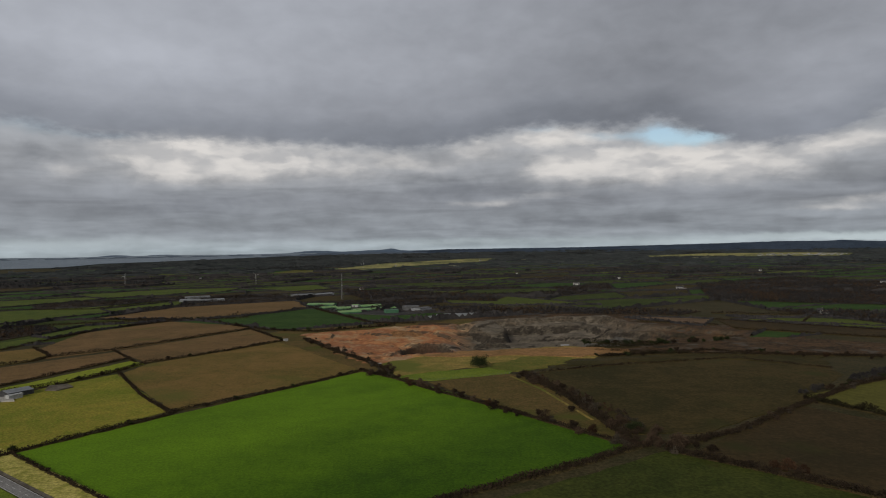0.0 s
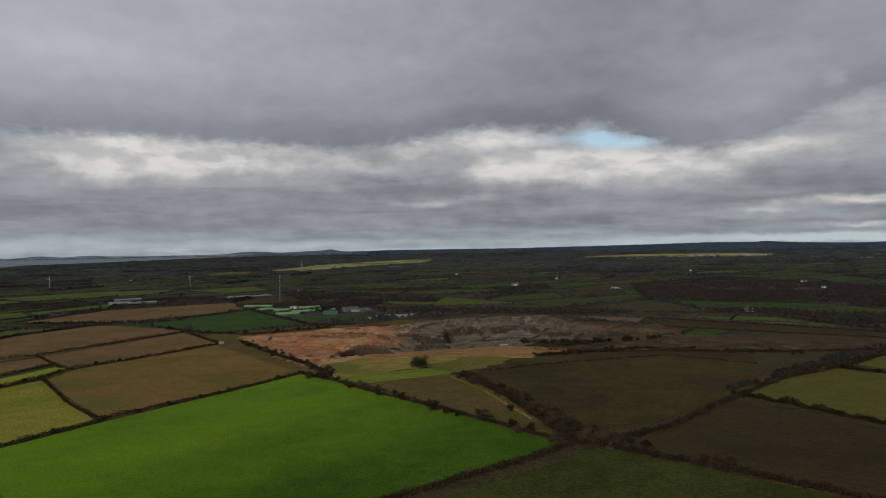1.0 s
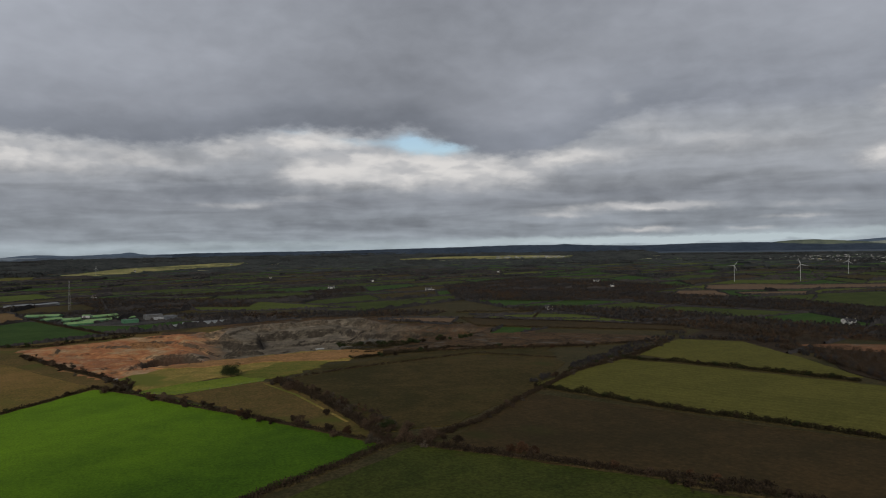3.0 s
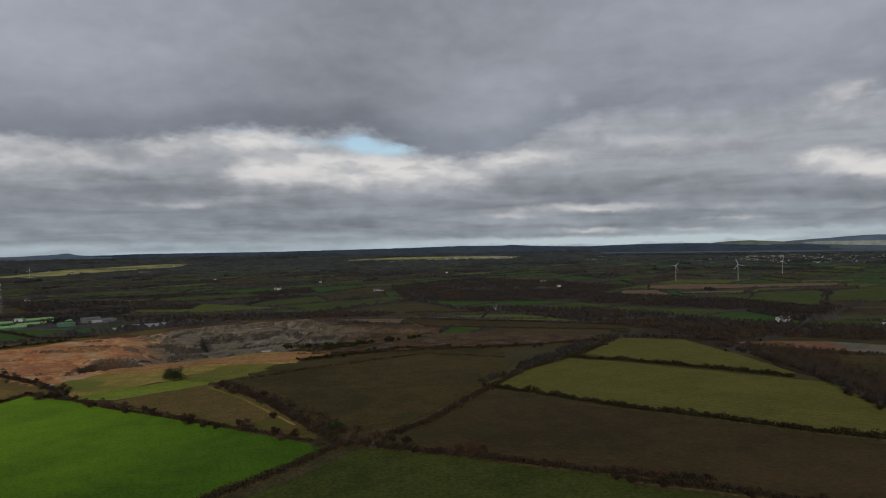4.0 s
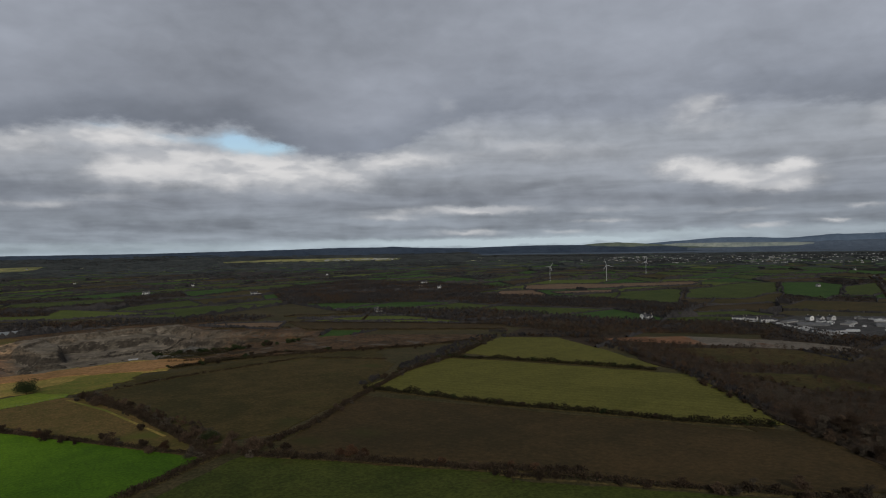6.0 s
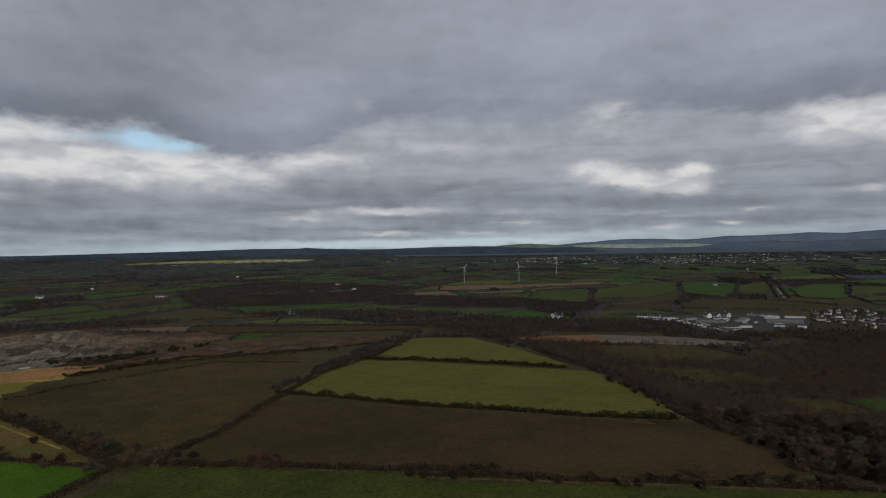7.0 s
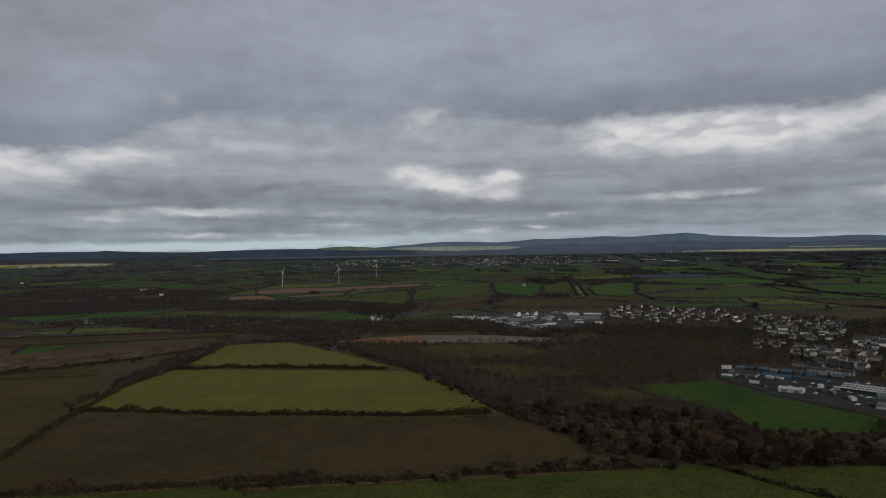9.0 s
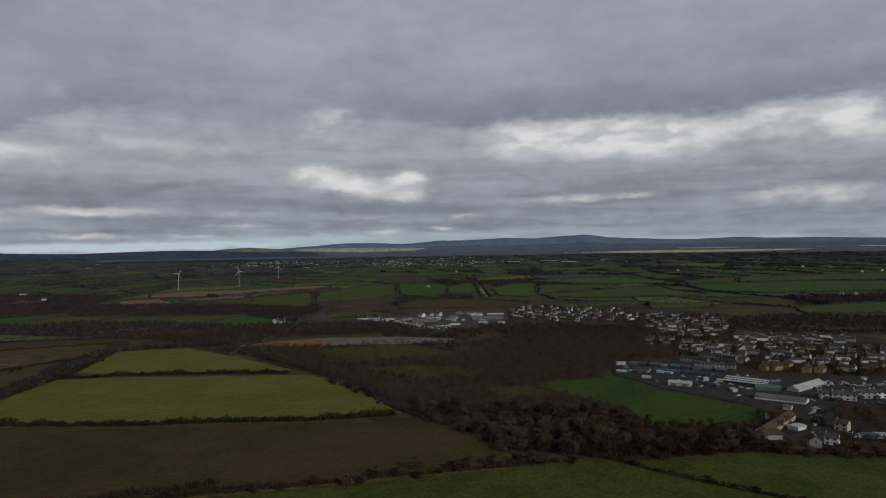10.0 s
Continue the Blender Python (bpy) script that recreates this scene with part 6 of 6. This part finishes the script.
# works
shed([(583, 93), (582, 76)], 9, 3.0, "metal_white", "metal_white", "white sheeted store beside the playing field", 1.2, doors=2)
shed([(611, 54), (602, 22)], 16, 2.6, "slate", "metal_white", "long works hall with a white roof and rooflights", 2.6, lights=12)
shed([(590, 29), (591, 11)], 12, 2.6, "metal_teal", "metal_teal", "faded green sheeted works shed with doors", 1.4, doors=2)
shed([(556, 28), (549, -5)], 12, 2.2, "white", "metal_grey", "long low shed with a grey roof and white wall", 1.8)
shed([(592, -1), (631, -19)], 9, 2.6, "metal_white", "metal_white", "white sheeted store with a pale roof", 2.2)
(x0, y0), (x1, y1) = [(669, 143), (660, 56)]
for k in range(9):
    roof, what = (("metal_blue", "low builders' store with a dull blue roof"), ("slate", "low builders' store with a dark roof"), ("metal_blue", "low builders' store with a dull blue roof"), ("metal_grey", "low builders' store with a grey roof"))[k % 4]
    f, g = (k + 0.06) / 9, (k + 0.94 - 0.25 * (k % 2)) / 9
    shed([(x0 + (x1 - x0) * f, y0 + (y1 - y0) * f), (x0 + (x1 - x0) * g, y0 + (y1 - y0) * g)], rng.uniform(8, 13), rng.uniform(1.7, 2.6), "slate" if k % 3 else "metal_grey", roof, what, rng.uniform(0.8, 1.6))
shed([(642, 137), (643, 119)], 10, 1.8, "metal_grey", "slate", "low dark-roofed store in the works yard", 1.0)
shed([(642, 115), (639, 93)], 10, 1.8, "metal_blue", "metal_blue", "low blue-roofed store in the works yard", 1.0)
shed([(642, 91), (636, 66)], 10, 1.8, "metal_blue", "slate", "low dark-roofed store in the works yard", 1.0)
shed([(662, 152), (665, 144)], 7, 2.6, "metal_white", "metal_white", "white stacked cabin block beside the works", 0.5)
shed([(622, 143), (622, 135)], 6, 2.2, "metal_green", "metal_white", "pale green store beside the cabins", 0.8)
shed([(635, 111), (634, 105)], 4, 2.2, "metal_white", "metal_white", "small white site cabin in the yard", 0.3)
shed([(606, 118), (606, 111)], 4, 2.2, "metal_white", "metal_white", "small white site cabin in the yard", 0.3)
shed([(612, 59), (611, 54)], 5, 2.3, "metal_white", "metal_white", "small white site cabin in the yard", 0.3)
shed([(494, 18), (495, 11)], 6, 2.8, "metal_white", "metal_grey", "long white static caravan beside a hedge", 0.5)
shed([(528, 9), (527, 4)], 6, 2.8, "metal_white", "metal_grey", "long white static caravan beside a hedge", 0.5)
# yards and rows farther off
for a in ([(927, 617), (931, 605)], [(933, 600), (936, 589)], [(931, 578), (942, 571)]):
    row(a, 1, [5])
for p in ([(997, 543)][0], [(1001, 530)][0], [(1022, 525)][0]):
    put_house(0, *p, 70, 1.15)
shed([(1058, 506), (1087, 477)], 14, 2.8, "metal_grey", "slate", "long grey depot shed with a dark roof in a yard", 1.6)
shed([(984, 447), (1007, 406)], 22, 3.0, "metal_grey", "metal_grey", "wide grey sheeted depot shed in a yard", 2.0)
shed([(919, 517), (945, 487)], 20, 2.8, "metal_grey", "metal_grey", "wide grey sheeted depot shed in a yard", 1.8)
shed([(903, 447), (915, 435)], 12, 2.5, "metal_white", "metal_white", "white flat-roofed depot office in a yard", 0.8)
shed([(1036, 474), (1045, 456)], 11, 3.0, "white", "metal_white", "white sheeted store at the back of a depot yard", 1.4)
shed([(1053, 452), (1064, 427)], 12, 2.8, "metal_grey", "metal_white", "long grey store with a pale roof in a depot yard", 1.6)
shed([(946, 420), (951, 408)], 7, 2.4, "metal_white", "metal_white", "white trailer body parked in a depot yard", 0.4)
shed([(962, 396), (966, 386)], 7, 2.4, "white", "metal_grey", "low white workshop at the edge of a depot yard", 1.0)
scatter([(1180, 464), (1253, 425), (1244, 256), (1048, 208), (999, 304), (1051, 409)], 70, [0, 1, 2, 3, 5, 6, 5], [65, 80, 155], 8, 0.68)
scatter([(1169, 223), (1167, 110), (1015, 85), (894, 81), (880, 118), (950, 174)], 52, [0, 5, 2, 3, 5, 6], [75, 95, 15], 8, 0.72)
scatter([(864, 162), (876, 131), (818, 122), (807, 151)], 6, [3, 2], [80, 95], 13)
scatter([(910, 67), (955, 6), (954, -54), (902, -52), (862, 6), (843, 56)], 34, [0, 5, 3, 5, 6, 2], [85, 100, 75], 9)
scatter([(838, 119), (838, 68), (805, 37), (735, 37), (761, 88), (777, 110)], 18, [0, 5, 2, 6, 5], [80, 95], 10)
scatter([(822, 38), (852, -5), (858, -79), (852, -117), (725, -100), (698, -30), (741, 5), (737, 32)], 48, [0, 5, 2, 3, 6], [70, 90, 110], 10)
# lanes of the village
ribbon([(616, 143), (564, 91), (536, 29), (542, -12)], 5, "asphalt", "dark lane behind the sheds", "road", 0.5)
ribbon([(428, -17), (563, -25), (662, -25)], 6, "asphalt", "village street between the halls", "road", 0.5)
ribbon([(854, 131), (867, 70), (843, 6), (868, -84)], 5, "asphalt", "village street lined by houses", "road", 0.5)
# garden trees and hedges among the houses
GARDEN = []


def gardens(zone, n, kinds, size=(0.9, 1.7)):
    xs, ys = [p[0] for p in zone], [p[1] for p in zone]
    made = tries = 0
    while made < n and tries < 5000:
        tries += 1
        x, y = rng.uniform(min(xs), max(xs)), rng.uniform(min(ys), max(ys))
        if inside(x, y, zone) and all(math.hypot(x - a, y - b) > r * 0.8 + 1 for a, b, r in TAKEN):
            GARDEN.append((x, y, int(rng.choice(kinds)), 4.2 * rng.uniform(*size)))
            made += 1


gardens([(1180, 464), (1253, 425), (1244, 256), (1033, 205), (978, 298), (1018, 396)], 110, [0, 2, 4])
gardens([(1158, 257), (1167, 110), (1019, 75), (840, 62), (808, 148), (911, 195)], 300, [0, 2, 4, 2])
gardens([(837, 122), (866, -5), (874, -120), (702, -96), (671, -21), (680, 50), (710, 101)], 380, [0, 2, 4, 3])
gardens([(529, 29), (448, -19), (446, -43), (455, -62), (588, -81), (555, -24), (445, 15)], 70, [0, 2, 4])
a = np.array(GARDEN)
c = np.column_stack([a[:, 0], a[:, 1], a[:, 3] * 0.5 + 0.1])
s = np.column_stack([a[:, 3] * 0.4, a[:, 3] * 0.4, a[:, 3] * 0.5])
w = tri_mesh("garden_trees", clumps(c, s, 110, 0.55, 1.6, 0.5), ["hedge", "mass_grey", "leaf_dark", "mass_rust", "mass_brown"], index=np.repeat(a[:, 2].astype(int), 110))
tagged(w, "dark garden trees and bushes among the houses", "trees", kind="stuff")
# farms and far houses
for t_x, t_y in ([(591, 1750)][0], [(603, 1747)][0], [(599, 1113)][0], [(599, 1100)][0], [(848, 718)][0], [(846, 705)][0], [(1756, 934)][0], [(2647, 1275)][0],
                 [(-226, 1929)][0], [(1183, 2611)][0], [(285, 2730)][0], [(378, 1989)][0], [(573, 2284)][0], [(1054, 1690)][0], [(1064, 1610)][0], [(3167, -24)][0],
                 [(2800, -203)][0], [(1692, -86)][0], [(1699, -112)][0], [(2845, 410)][0], [(-975, 2683)][0], [(-916, 2635)][0], [(-241, 3532)][0], [(212, 3990)][0], [(1165, 1848)][0], [(2877, -268)][0]):
    put_house(int(rng.choice([0, 0, 3, 5])), t_x, t_y, rng.uniform(-60, 60), 1.1)


def build_far_town(zone, n, name, label, wall="pebble"):
    """Hundreds of small gabled houses far off, in one mesh."""
    xs, ys = [p[0] for p in zone], [p[1] for p in zone]
    verts, faces, index = [], [], []
    while n:
        x, y = rng.uniform(min(xs), max(xs)), rng.uniform(min(ys), max(ys))
        if not inside(x, y, zone) or noise.noise((x * 0.008, y * 0.008, 3.0)) < -0.25:
            continue
        n -= 1
        w, d, h, r = rng.uniform(2, 7), rng.uniform(2, 3.4), rng.uniform(2.0, 4.2), rng.uniform(0.6, 1.5)
        a = rng.uniform(-0.6, 0.6)
        z = ground_z(x, y) + 0.2
        k = len(verts)
        for u, v, t in ((-w, -d, 0), (w, -d, 0), (w, d, 0), (-w, d, 0), (-w, -d, h), (w, -d, h), (w, d, h), (-w, d, h), (-w, 0, h + r), (w, 0, h + r)):
            verts.append((x + u * math.cos(a) - v * math.sin(a), y + u * math.sin(a) + v * math.cos(a), z + t))
        for f, m in (((0, 1, 5, 4), 0), ((2, 3, 7, 6), 0), ((1, 2, 6, 9, 5), 0), ((3, 0, 4, 8, 7), 0), ((4, 5, 9, 8), 1), ((6, 7, 8, 9), 1)):
            faces.append(tuple(k + i for i in f))
            index.append(m if rng.random() > 0.25 else 2)
    tagged(mesh_ob(name, verts, faces, [wall, "slate", "metal_white"], index=index), label, "town", kind="stuff")


build_far_town([(2913, 3022), (3280, 2712), (3739, 2212), (4175, 1645), (3699, 1344), (3221, 1455), (2905, 1719), (2774, 2294), (2692, 2704)], 620, "far_town", "distant town of pale houses along the plain")
build_far_town([(1782, 4002), (2009, 3909), (2210, 3821), (2110, 3647), (1729, 3849)], 90, "far_village", "distant white village on the sunlit rise", "metal_white")
build_far_town([(4483, 1359), (4588, 1085), (4440, 1050), (4366, 1323)], 40, "far_hamlet", "distant white hamlet", "metal_white")

# green works with mast, glasshouses and tunnels
field([(-265, 1351), (-213, 1420), (-71, 1342), (-18, 1274), (-20, 1220), (-82, 1179), (-164, 1222)], "yard_grey", "grey concrete yard of the green works", name="yard", lift=0.5)
shed([(-273, 1391), (-218, 1381)], 22, 4, "metal_green", "metal_mint", "long green works hall with a pale green roof", 2.0)
shed([(-196, 1281), (-170, 1288)], 26, 4, "metal_green", "metal_mint", "green works hall with a pale green roof", 2.5)
shed([(-160, 1253), (-115, 1278)], 20, 3, "metal_green", "metal_mint", "pale green works hall with a low roof", 2.0)
shed([(-100, 1211), (-79, 1218)], 18, 6, "metal_green", "metal_green", "tall dark green sheeted works building", 0.8)
shed([(-71, 1260), (-45, 1267)], 20, 8, "metal_grey", "metal_grey", "tall grey sheeted process building at the works", 0.8)
shed([(-42, 1244), (-22, 1274)], 20, 5, "steel", "metal_grey", "open grey steel-framed plant", 0.8)
shed([(-178, 1349), (-165, 1346)], 12, 5, "metal_white", "metal_mint", "small pale works building with a mint roof", 1.0)
for ends in ([(-226, 1308), (-201, 1328)], [(-157, 1333), (-120, 1351)], [(-113, 1278), (-88, 1297)], [(-182, 1214), (-145, 1229)]):
    shed(ends, 16, 3.2, "metal_green", "metal_mint", "green works shed with a pale green roof", 2.4)
for k in range(2):
    (x0, y0), (x1, y1) = [(-26, 1128), (46, 1142)]
    shed([(x0 + k * 14, y0 + 30 * k), (x1 + k * 14, y1 + 30 * k)], 6, 2.2, "polytunnel", "polytunnel", "long low milky polytunnel in a field", 1.0, category="polytunnel")
for a in ([(-592, 1565), (-551, 1574)], [(-543, 1556), (-495, 1579)], [(-609, 1653), (-561, 1680)], [(-356, 1674), (-316, 1704)], [(-309, 1683), (-271, 1734)]):
    shed(a, 26, 4, "polytunnel", "polytunnel", "pale grey glasshouse block among dark fields", 1.2, category="glasshouse")
mast(*[(-227, 1559)][0], 58)
turbine(*[(-1035, 2271)][0], 32, 14, 20, -20)
turbine(*[(-610, 2274)][0], 30, 12, 75, -10)
turbine(*[(-372, 3248)][0], 32, 13, 5, 0)
turbine(*[(1480, 1616)][0], 47, 17, 35, -20)
turbine(*[(1626, 1519)][0], 49, 20, 100, -35)
turbine(*[(2045, 1717)][0], 44, 19, 10, -40)

# spoil heaps in the quarry
def heap(x, y, r, h, mat, label):
    verts, faces = [], []
    ph = rng.uniform(0, 50)
    for i in range(9):
        for j in range(28):
            a, k = 2 * math.pi * j / 28, i / 8
            rr = r * k * (1 + 0.25 * noise.noise((math.cos(a) * 1.5 + ph, math.sin(a) * 1.5, 0)))
            px, py = x + 1.6 * rr * math.cos(a), y + rr * math.sin(a)
            z = h * (1 - k) ** 0.8 * (1 + 0.3 * noise.noise((px * 0.12, py * 0.12, ph))) + 0.8 * noise.noise((px * 0.3, py * 0.3, ph))
            verts.append((px, py, pit_z(px, py) + (z if i < 8 else -0.6)))
    for i in range(8):
        for j in range(28):
            q = (j + 1) % 28
            faces.append((28 * i + j, 28 * i + 28 + j, 28 * i + 28 + q, 28 * i + q))
    heap_ob = mesh_ob("spoil_heap", verts, faces, mat, smooth=False)
    tagged(heap_ob, label, "spoil heap", "spoil heaps", kind="structure")


for p, r, h, mat, text in (([(217, 915)][0], 22, 10, "pit_stone", "grey heap of broken stone on the quarry floor"), ([(138, 879)][0], 12, 5, "pit_stone", "grey heap of broken stone on the quarry floor"),
                           ([(62, 910)][0], 15, 7, "rock", "dark heap of quarry spoil"), ([(278, 873)][0], 18, 8, "heath", "overgrown brown spoil heap"),
                           ([(339, 866)][0], 20, 7, "heath", "overgrown brown spoil heap"), ([(-50, 936)][0], 15, 5, "earth", "orange earth heap"), ([(231, 831)][0], 14, 5, "pit_stone", "grey heap of broken stone on the quarry floor")):
    heap(*p, r, h, mat, text)

# plant left on the quarry floor
for p in ([(137, 817)][0], [(147, 830)][0]):
    (x, y) = p
    shed([(x, y), (x + 9, y + 1)], 4, 2.2, "metal_white", "metal_white", "white site cabin on the quarry floor", 0.3).location.z = pit_z(x + 4, y + 2) + 0.2
# barn and pads by the olive pasture
shed([(-346, 553), (-336, 571)], 16, 3.6, "slate", "polytunnel", "dark barn with a pale grey roof", 1.6, category="barn")
shed([(-341, 546), (-336, 556)], 5, 3.2, "metal_white", "metal_white", "white lean-to in front of the barn", 0.5, category="barn")
field([(-351, 511), (-345, 541), (-337, 542), (-347, 555), (-372, 542)], "concrete", "pale concrete farm yard", name="yard", lift=0.5)
field([(-331, 582), (-337, 599), (-327, 603), (-318, 593), (-323, 581)], "gravel", "worn gravel pad", name="yard", lift=0.5)

# cars and caravans
CARS = []
for k, paint in enumerate(("metal_white", "steel", "metal_blue", "slate")):
    c = car(paint)
    tagged(c, ("white", "silver", "blue", "dark grey")[k] + " car parked in the village", "car", "parked cars")
    CARS.append(at_ground(c, -20 - 6 * k, -170))


def park(x, y, turn, kind=None):
    k = int(rng.choice(4, p=[0.5, 0.25, 0.1, 0.15])) if kind is None else kind
    copy_thing(CARS[k], pose(x, y, ground_z(x, y) + 0.3, 0, 0, turn))


for a, n in (([(520, -8), (546, -13)], 7), ([(525, -13), (471, -7)], 4), ([(625, -15), (646, -36)], 12), ([(631, -35), (649, -62)], 14), ([(593, 39), (592, 29)], 5), ([(612, -11), (646, -24)], 9),
             ([(612, 77), (608, 61)], 5), ([(568, -38), (577, -59)], 5)):
    (x0, y0), (x1, y1) = a
    for k in range(n):
        f = (k + 0.5) / n
        park(x0 + (x1 - x0) * f + rng.normal(), y0 + (y1 - y0) * f + rng.normal(), rng.choice([-30, 150, 60]) + rng.normal() * 8)


# odd parking, containers and stacks about the works yard
YARD = [(652, 145), (652, 53), (644, 5), (671, -62), (597, -68), (556, -10), (549, 30), (578, 93), (629, 140)]
made = 0
while made < 62:
    x, y = rng.uniform(min(p[0] for p in YARD), max(p[0] for p in YARD)), rng.uniform(min(p[1] for p in YARD), max(p[1] for p in YARD))
    if not inside(x, y, YARD):
        continue
    made += 1
    if made % 3 == 0:
        a = rng.choice([0.3, 1.2]) + rng.normal() * 0.1
        k = made // 3 % 4
        w = rng.uniform(3.5, 8)
        shed([(x, y), (x + w * math.cos(a), y + w * math.sin(a))], rng.uniform(2.2, 4.5), rng.uniform(1.6, 2.6), ("metal_white", "metal_blue", "slate", "metal_grey")[k], ("metal_white", "metal_grey", "tile", "slate")[k],
             ("white steel container in the works yard", "blue steel container in the works yard", "dark stack of timber under a cover", "grey steel container in the works yard")[k], 0.25, category="container")
    else:
        park(x, y, rng.choice([-30, 150, 60]) + rng.normal() * 8)


def caravan():
    t = new("caravan")
    bm = bmesh.new()
    prism(bm, -1.1, 1.1, [(-2.8, 0.5), (2.8, 0.5), (3.0, 1.4), (2.6, 2.6), (-2.7, 2.6), (-3.0, 1.3)])
    bmesh.ops.bevel(bm, geom=bm.edges[:], offset=0.1, segments=1, affect="EDGES")
    part("body", bm, "metal_white", t)
    for s in (-1, 1):
        bm = bmesh.new()
        box(bm, s * 1.1 - 0.02, s * 1.1 + 0.02, -1.8, -0.4, 1.3, 2.1)
        part("window", bm, "glass", t)
        bm = bmesh.new()
        tube(bm, (s * 0.85, 0, 0.35), (s * 1.08, 0, 0.35), 0.35, 0.35, 10)
        part("wheel", bm, "slate", t)
    return tagged(t, "white touring caravan parked in a yard", "caravan", "parked caravans")


VAN = at_ground(caravan(), -20, -180)
for a, n in (([(897, 510), (842, 421)], 16), ([(907, 505), (867, 429)], 14), ([(924, 549), (903, 515)], 5)):
    (x0, y0), (x1, y1) = a
    for k in range(n):
        f = (k + 0.5) / n
        x, y = x0 + (x1 - x0) * f + rng.normal(), y0 + (y1 - y0) * f + rng.normal() * 2
        copy_thing(VAN, pose(x, y, ground_z(x, y) + 0.7, 0, 0, rng.normal() * 15 + 20))

# hedges round the middle-distance fields
hv, hf = [], []
for poly in HAND:
    cx, cy = sum(p[0] for p in poly) / len(poly), sum(p[1] for p in poly) / len(poly)
    if min(math.hypot(*p) for p in poly) < 1000 or math.hypot(cx, cy) > 2700 or (cx < 0 and math.hypot(cx, cy) < 1000):
        continue
    for e0, e1 in zip(poly, poly[1:] + poly[:1]):
        dx, dy = e1[0] - e0[0], e1[1] - e0[1]
        dl = math.hypot(dx, dy) + 1e-6
        tall = rng.uniform(2.0, 4.0)
        last = None
        for x, y in along([e0, e1], 3.0):
            w, h = rng.uniform(1.4, 2.8), tall * rng.uniform(0.5, 1.15) * (1.4 if rng.random() < 0.08 else 1)
            x, y = x + rng.normal() * 0.8, y + rng.normal() * 0.8
            z = ground_z(x, y)
            k = len(hv)
            hv += [(x - dy / dl * w, y + dx / dl * w, z), (x + rng.uniform(-1, 1), y + rng.uniform(-1, 1), z + 0.6 + h), (x + dy / dl * w, y - dx / dl * w, z)]
            if last is not None:
                hf += [(last, last + 1, k + 1, k), (last + 1, last + 2, k + 2, k + 1)]
            last = k
tagged(mesh_ob("field_hedges", hv, hf, "twig_far"), "dark ragged hedgerows round the farther fields", "hedges", kind="stuff")

# clutter of the caravan yard
for k in range(26):
    x0, y0 = [(942, 571), (1041, 590), (1110, 505), (1049, 413), (946, 390), (865, 415), (824, 437), (871, 499)][k % 8]
    cx, cy = [(989, 485)][0]
    f = rng.uniform(0.05, 0.9)
    x, y = cx + (x0 - cx) * f + rng.normal() * 14, cy + (y0 - cy) * f + rng.normal() * 10
    if k % 2:
        copy_thing(VAN, pose(x, y, ground_z(x, y) + 0.7, 0, 0, rng.uniform(0, 180)))
    else:
        wall, roof, what = (("metal_white", "slate", "small white unit with a dark roof"), ("metal_grey", "slate", "dark-roofed grey yard shed"), ("pebble", "metal_grey", "grey yard shed with a pale roof"))[k // 2 % 3]
        a, w = rng.uniform(-0.5, 0.5), rng.uniform(10, 26)
        shed([(x, y), (x + w * math.cos(a), y + w * math.sin(a))], rng.uniform(7, 12), rng.uniform(2.2, 3.4), wall, roof, what, rng.uniform(1.0, 2.2))

# lanes
hedge([(2386, 1082), (1945, 858), (1455, 617)], 3.0, 8.0, label="dark bushes along a straight road")
hedge([(2311, 1070), (1941, 877), (1450, 636)], 2.4, 5.0, label="dark bushes along a straight road")
ribbon([(2385, 1090), (1944, 865), (1454, 623)], 6, "road_grey", "straight grey road over the far rise", "road", 0.7)
ribbon([(58, 614), (77, 556), (96, 456)], 2.4, "tan", "pale worn track along the pasture", "track", 0.45)
ribbon([(-197, 864), (-139, 758), (-78, 656)], 2.4, "worn", "pale worn track beside the stubble", "track", 0.45)



def fence(line, gap, label):
    """A stock fence: wooden posts with two strands of wire."""
    t = new("fence")
    pts = along(line, gap)
    bm = bmesh.new()
    box(bm, -0.09, 0.09, -0.09, 0.09, -0.3, 1.25)
    first = part("post", bm, "mast_grey", t)
    for x, y in pts:
        p = new("post", first.data)
        p.parent = t
        p.location = (x, y, ground_z(x, y) + 0.3)
    bpy.data.objects.remove(first)
    for z in (0.7, 1.3):
        bm = bmesh.new()
        for (x0, y0), (x1, y1) in zip(pts, pts[1:]):
            tube(bm, (x0, y0, ground_z(x0, y0) + z), (x1, y1, ground_z(x1, y1) + z), 0.02, 0.02, 3)
        part("wire", bm, "mast_grey", t)
    return tagged(t, label, "fence", "field fences")


fence([(-44, 617), (-13, 599), (58, 627)], 4.0, "pale wooden post and wire fence below the lone oak")
shed([(-200, 873), (-196, 876)], 3, 2.2, "metal_white", "metal_white", "small white field hut at a hedge corner", 0.3)
shed([(-65, 681), (-62, 682)], 2, 1.6, "metal_white", "metal_white", "small white water tank beside scrub", 0.2)

def discard(thing):
    for o in (*thing.children_recursive, thing):
        bpy.data.objects.remove(o)


for thing in (*BUSHES, *TREES, *HOUSES, *FAR_HOUSES, *CARS, VAN):
    discard(thing)
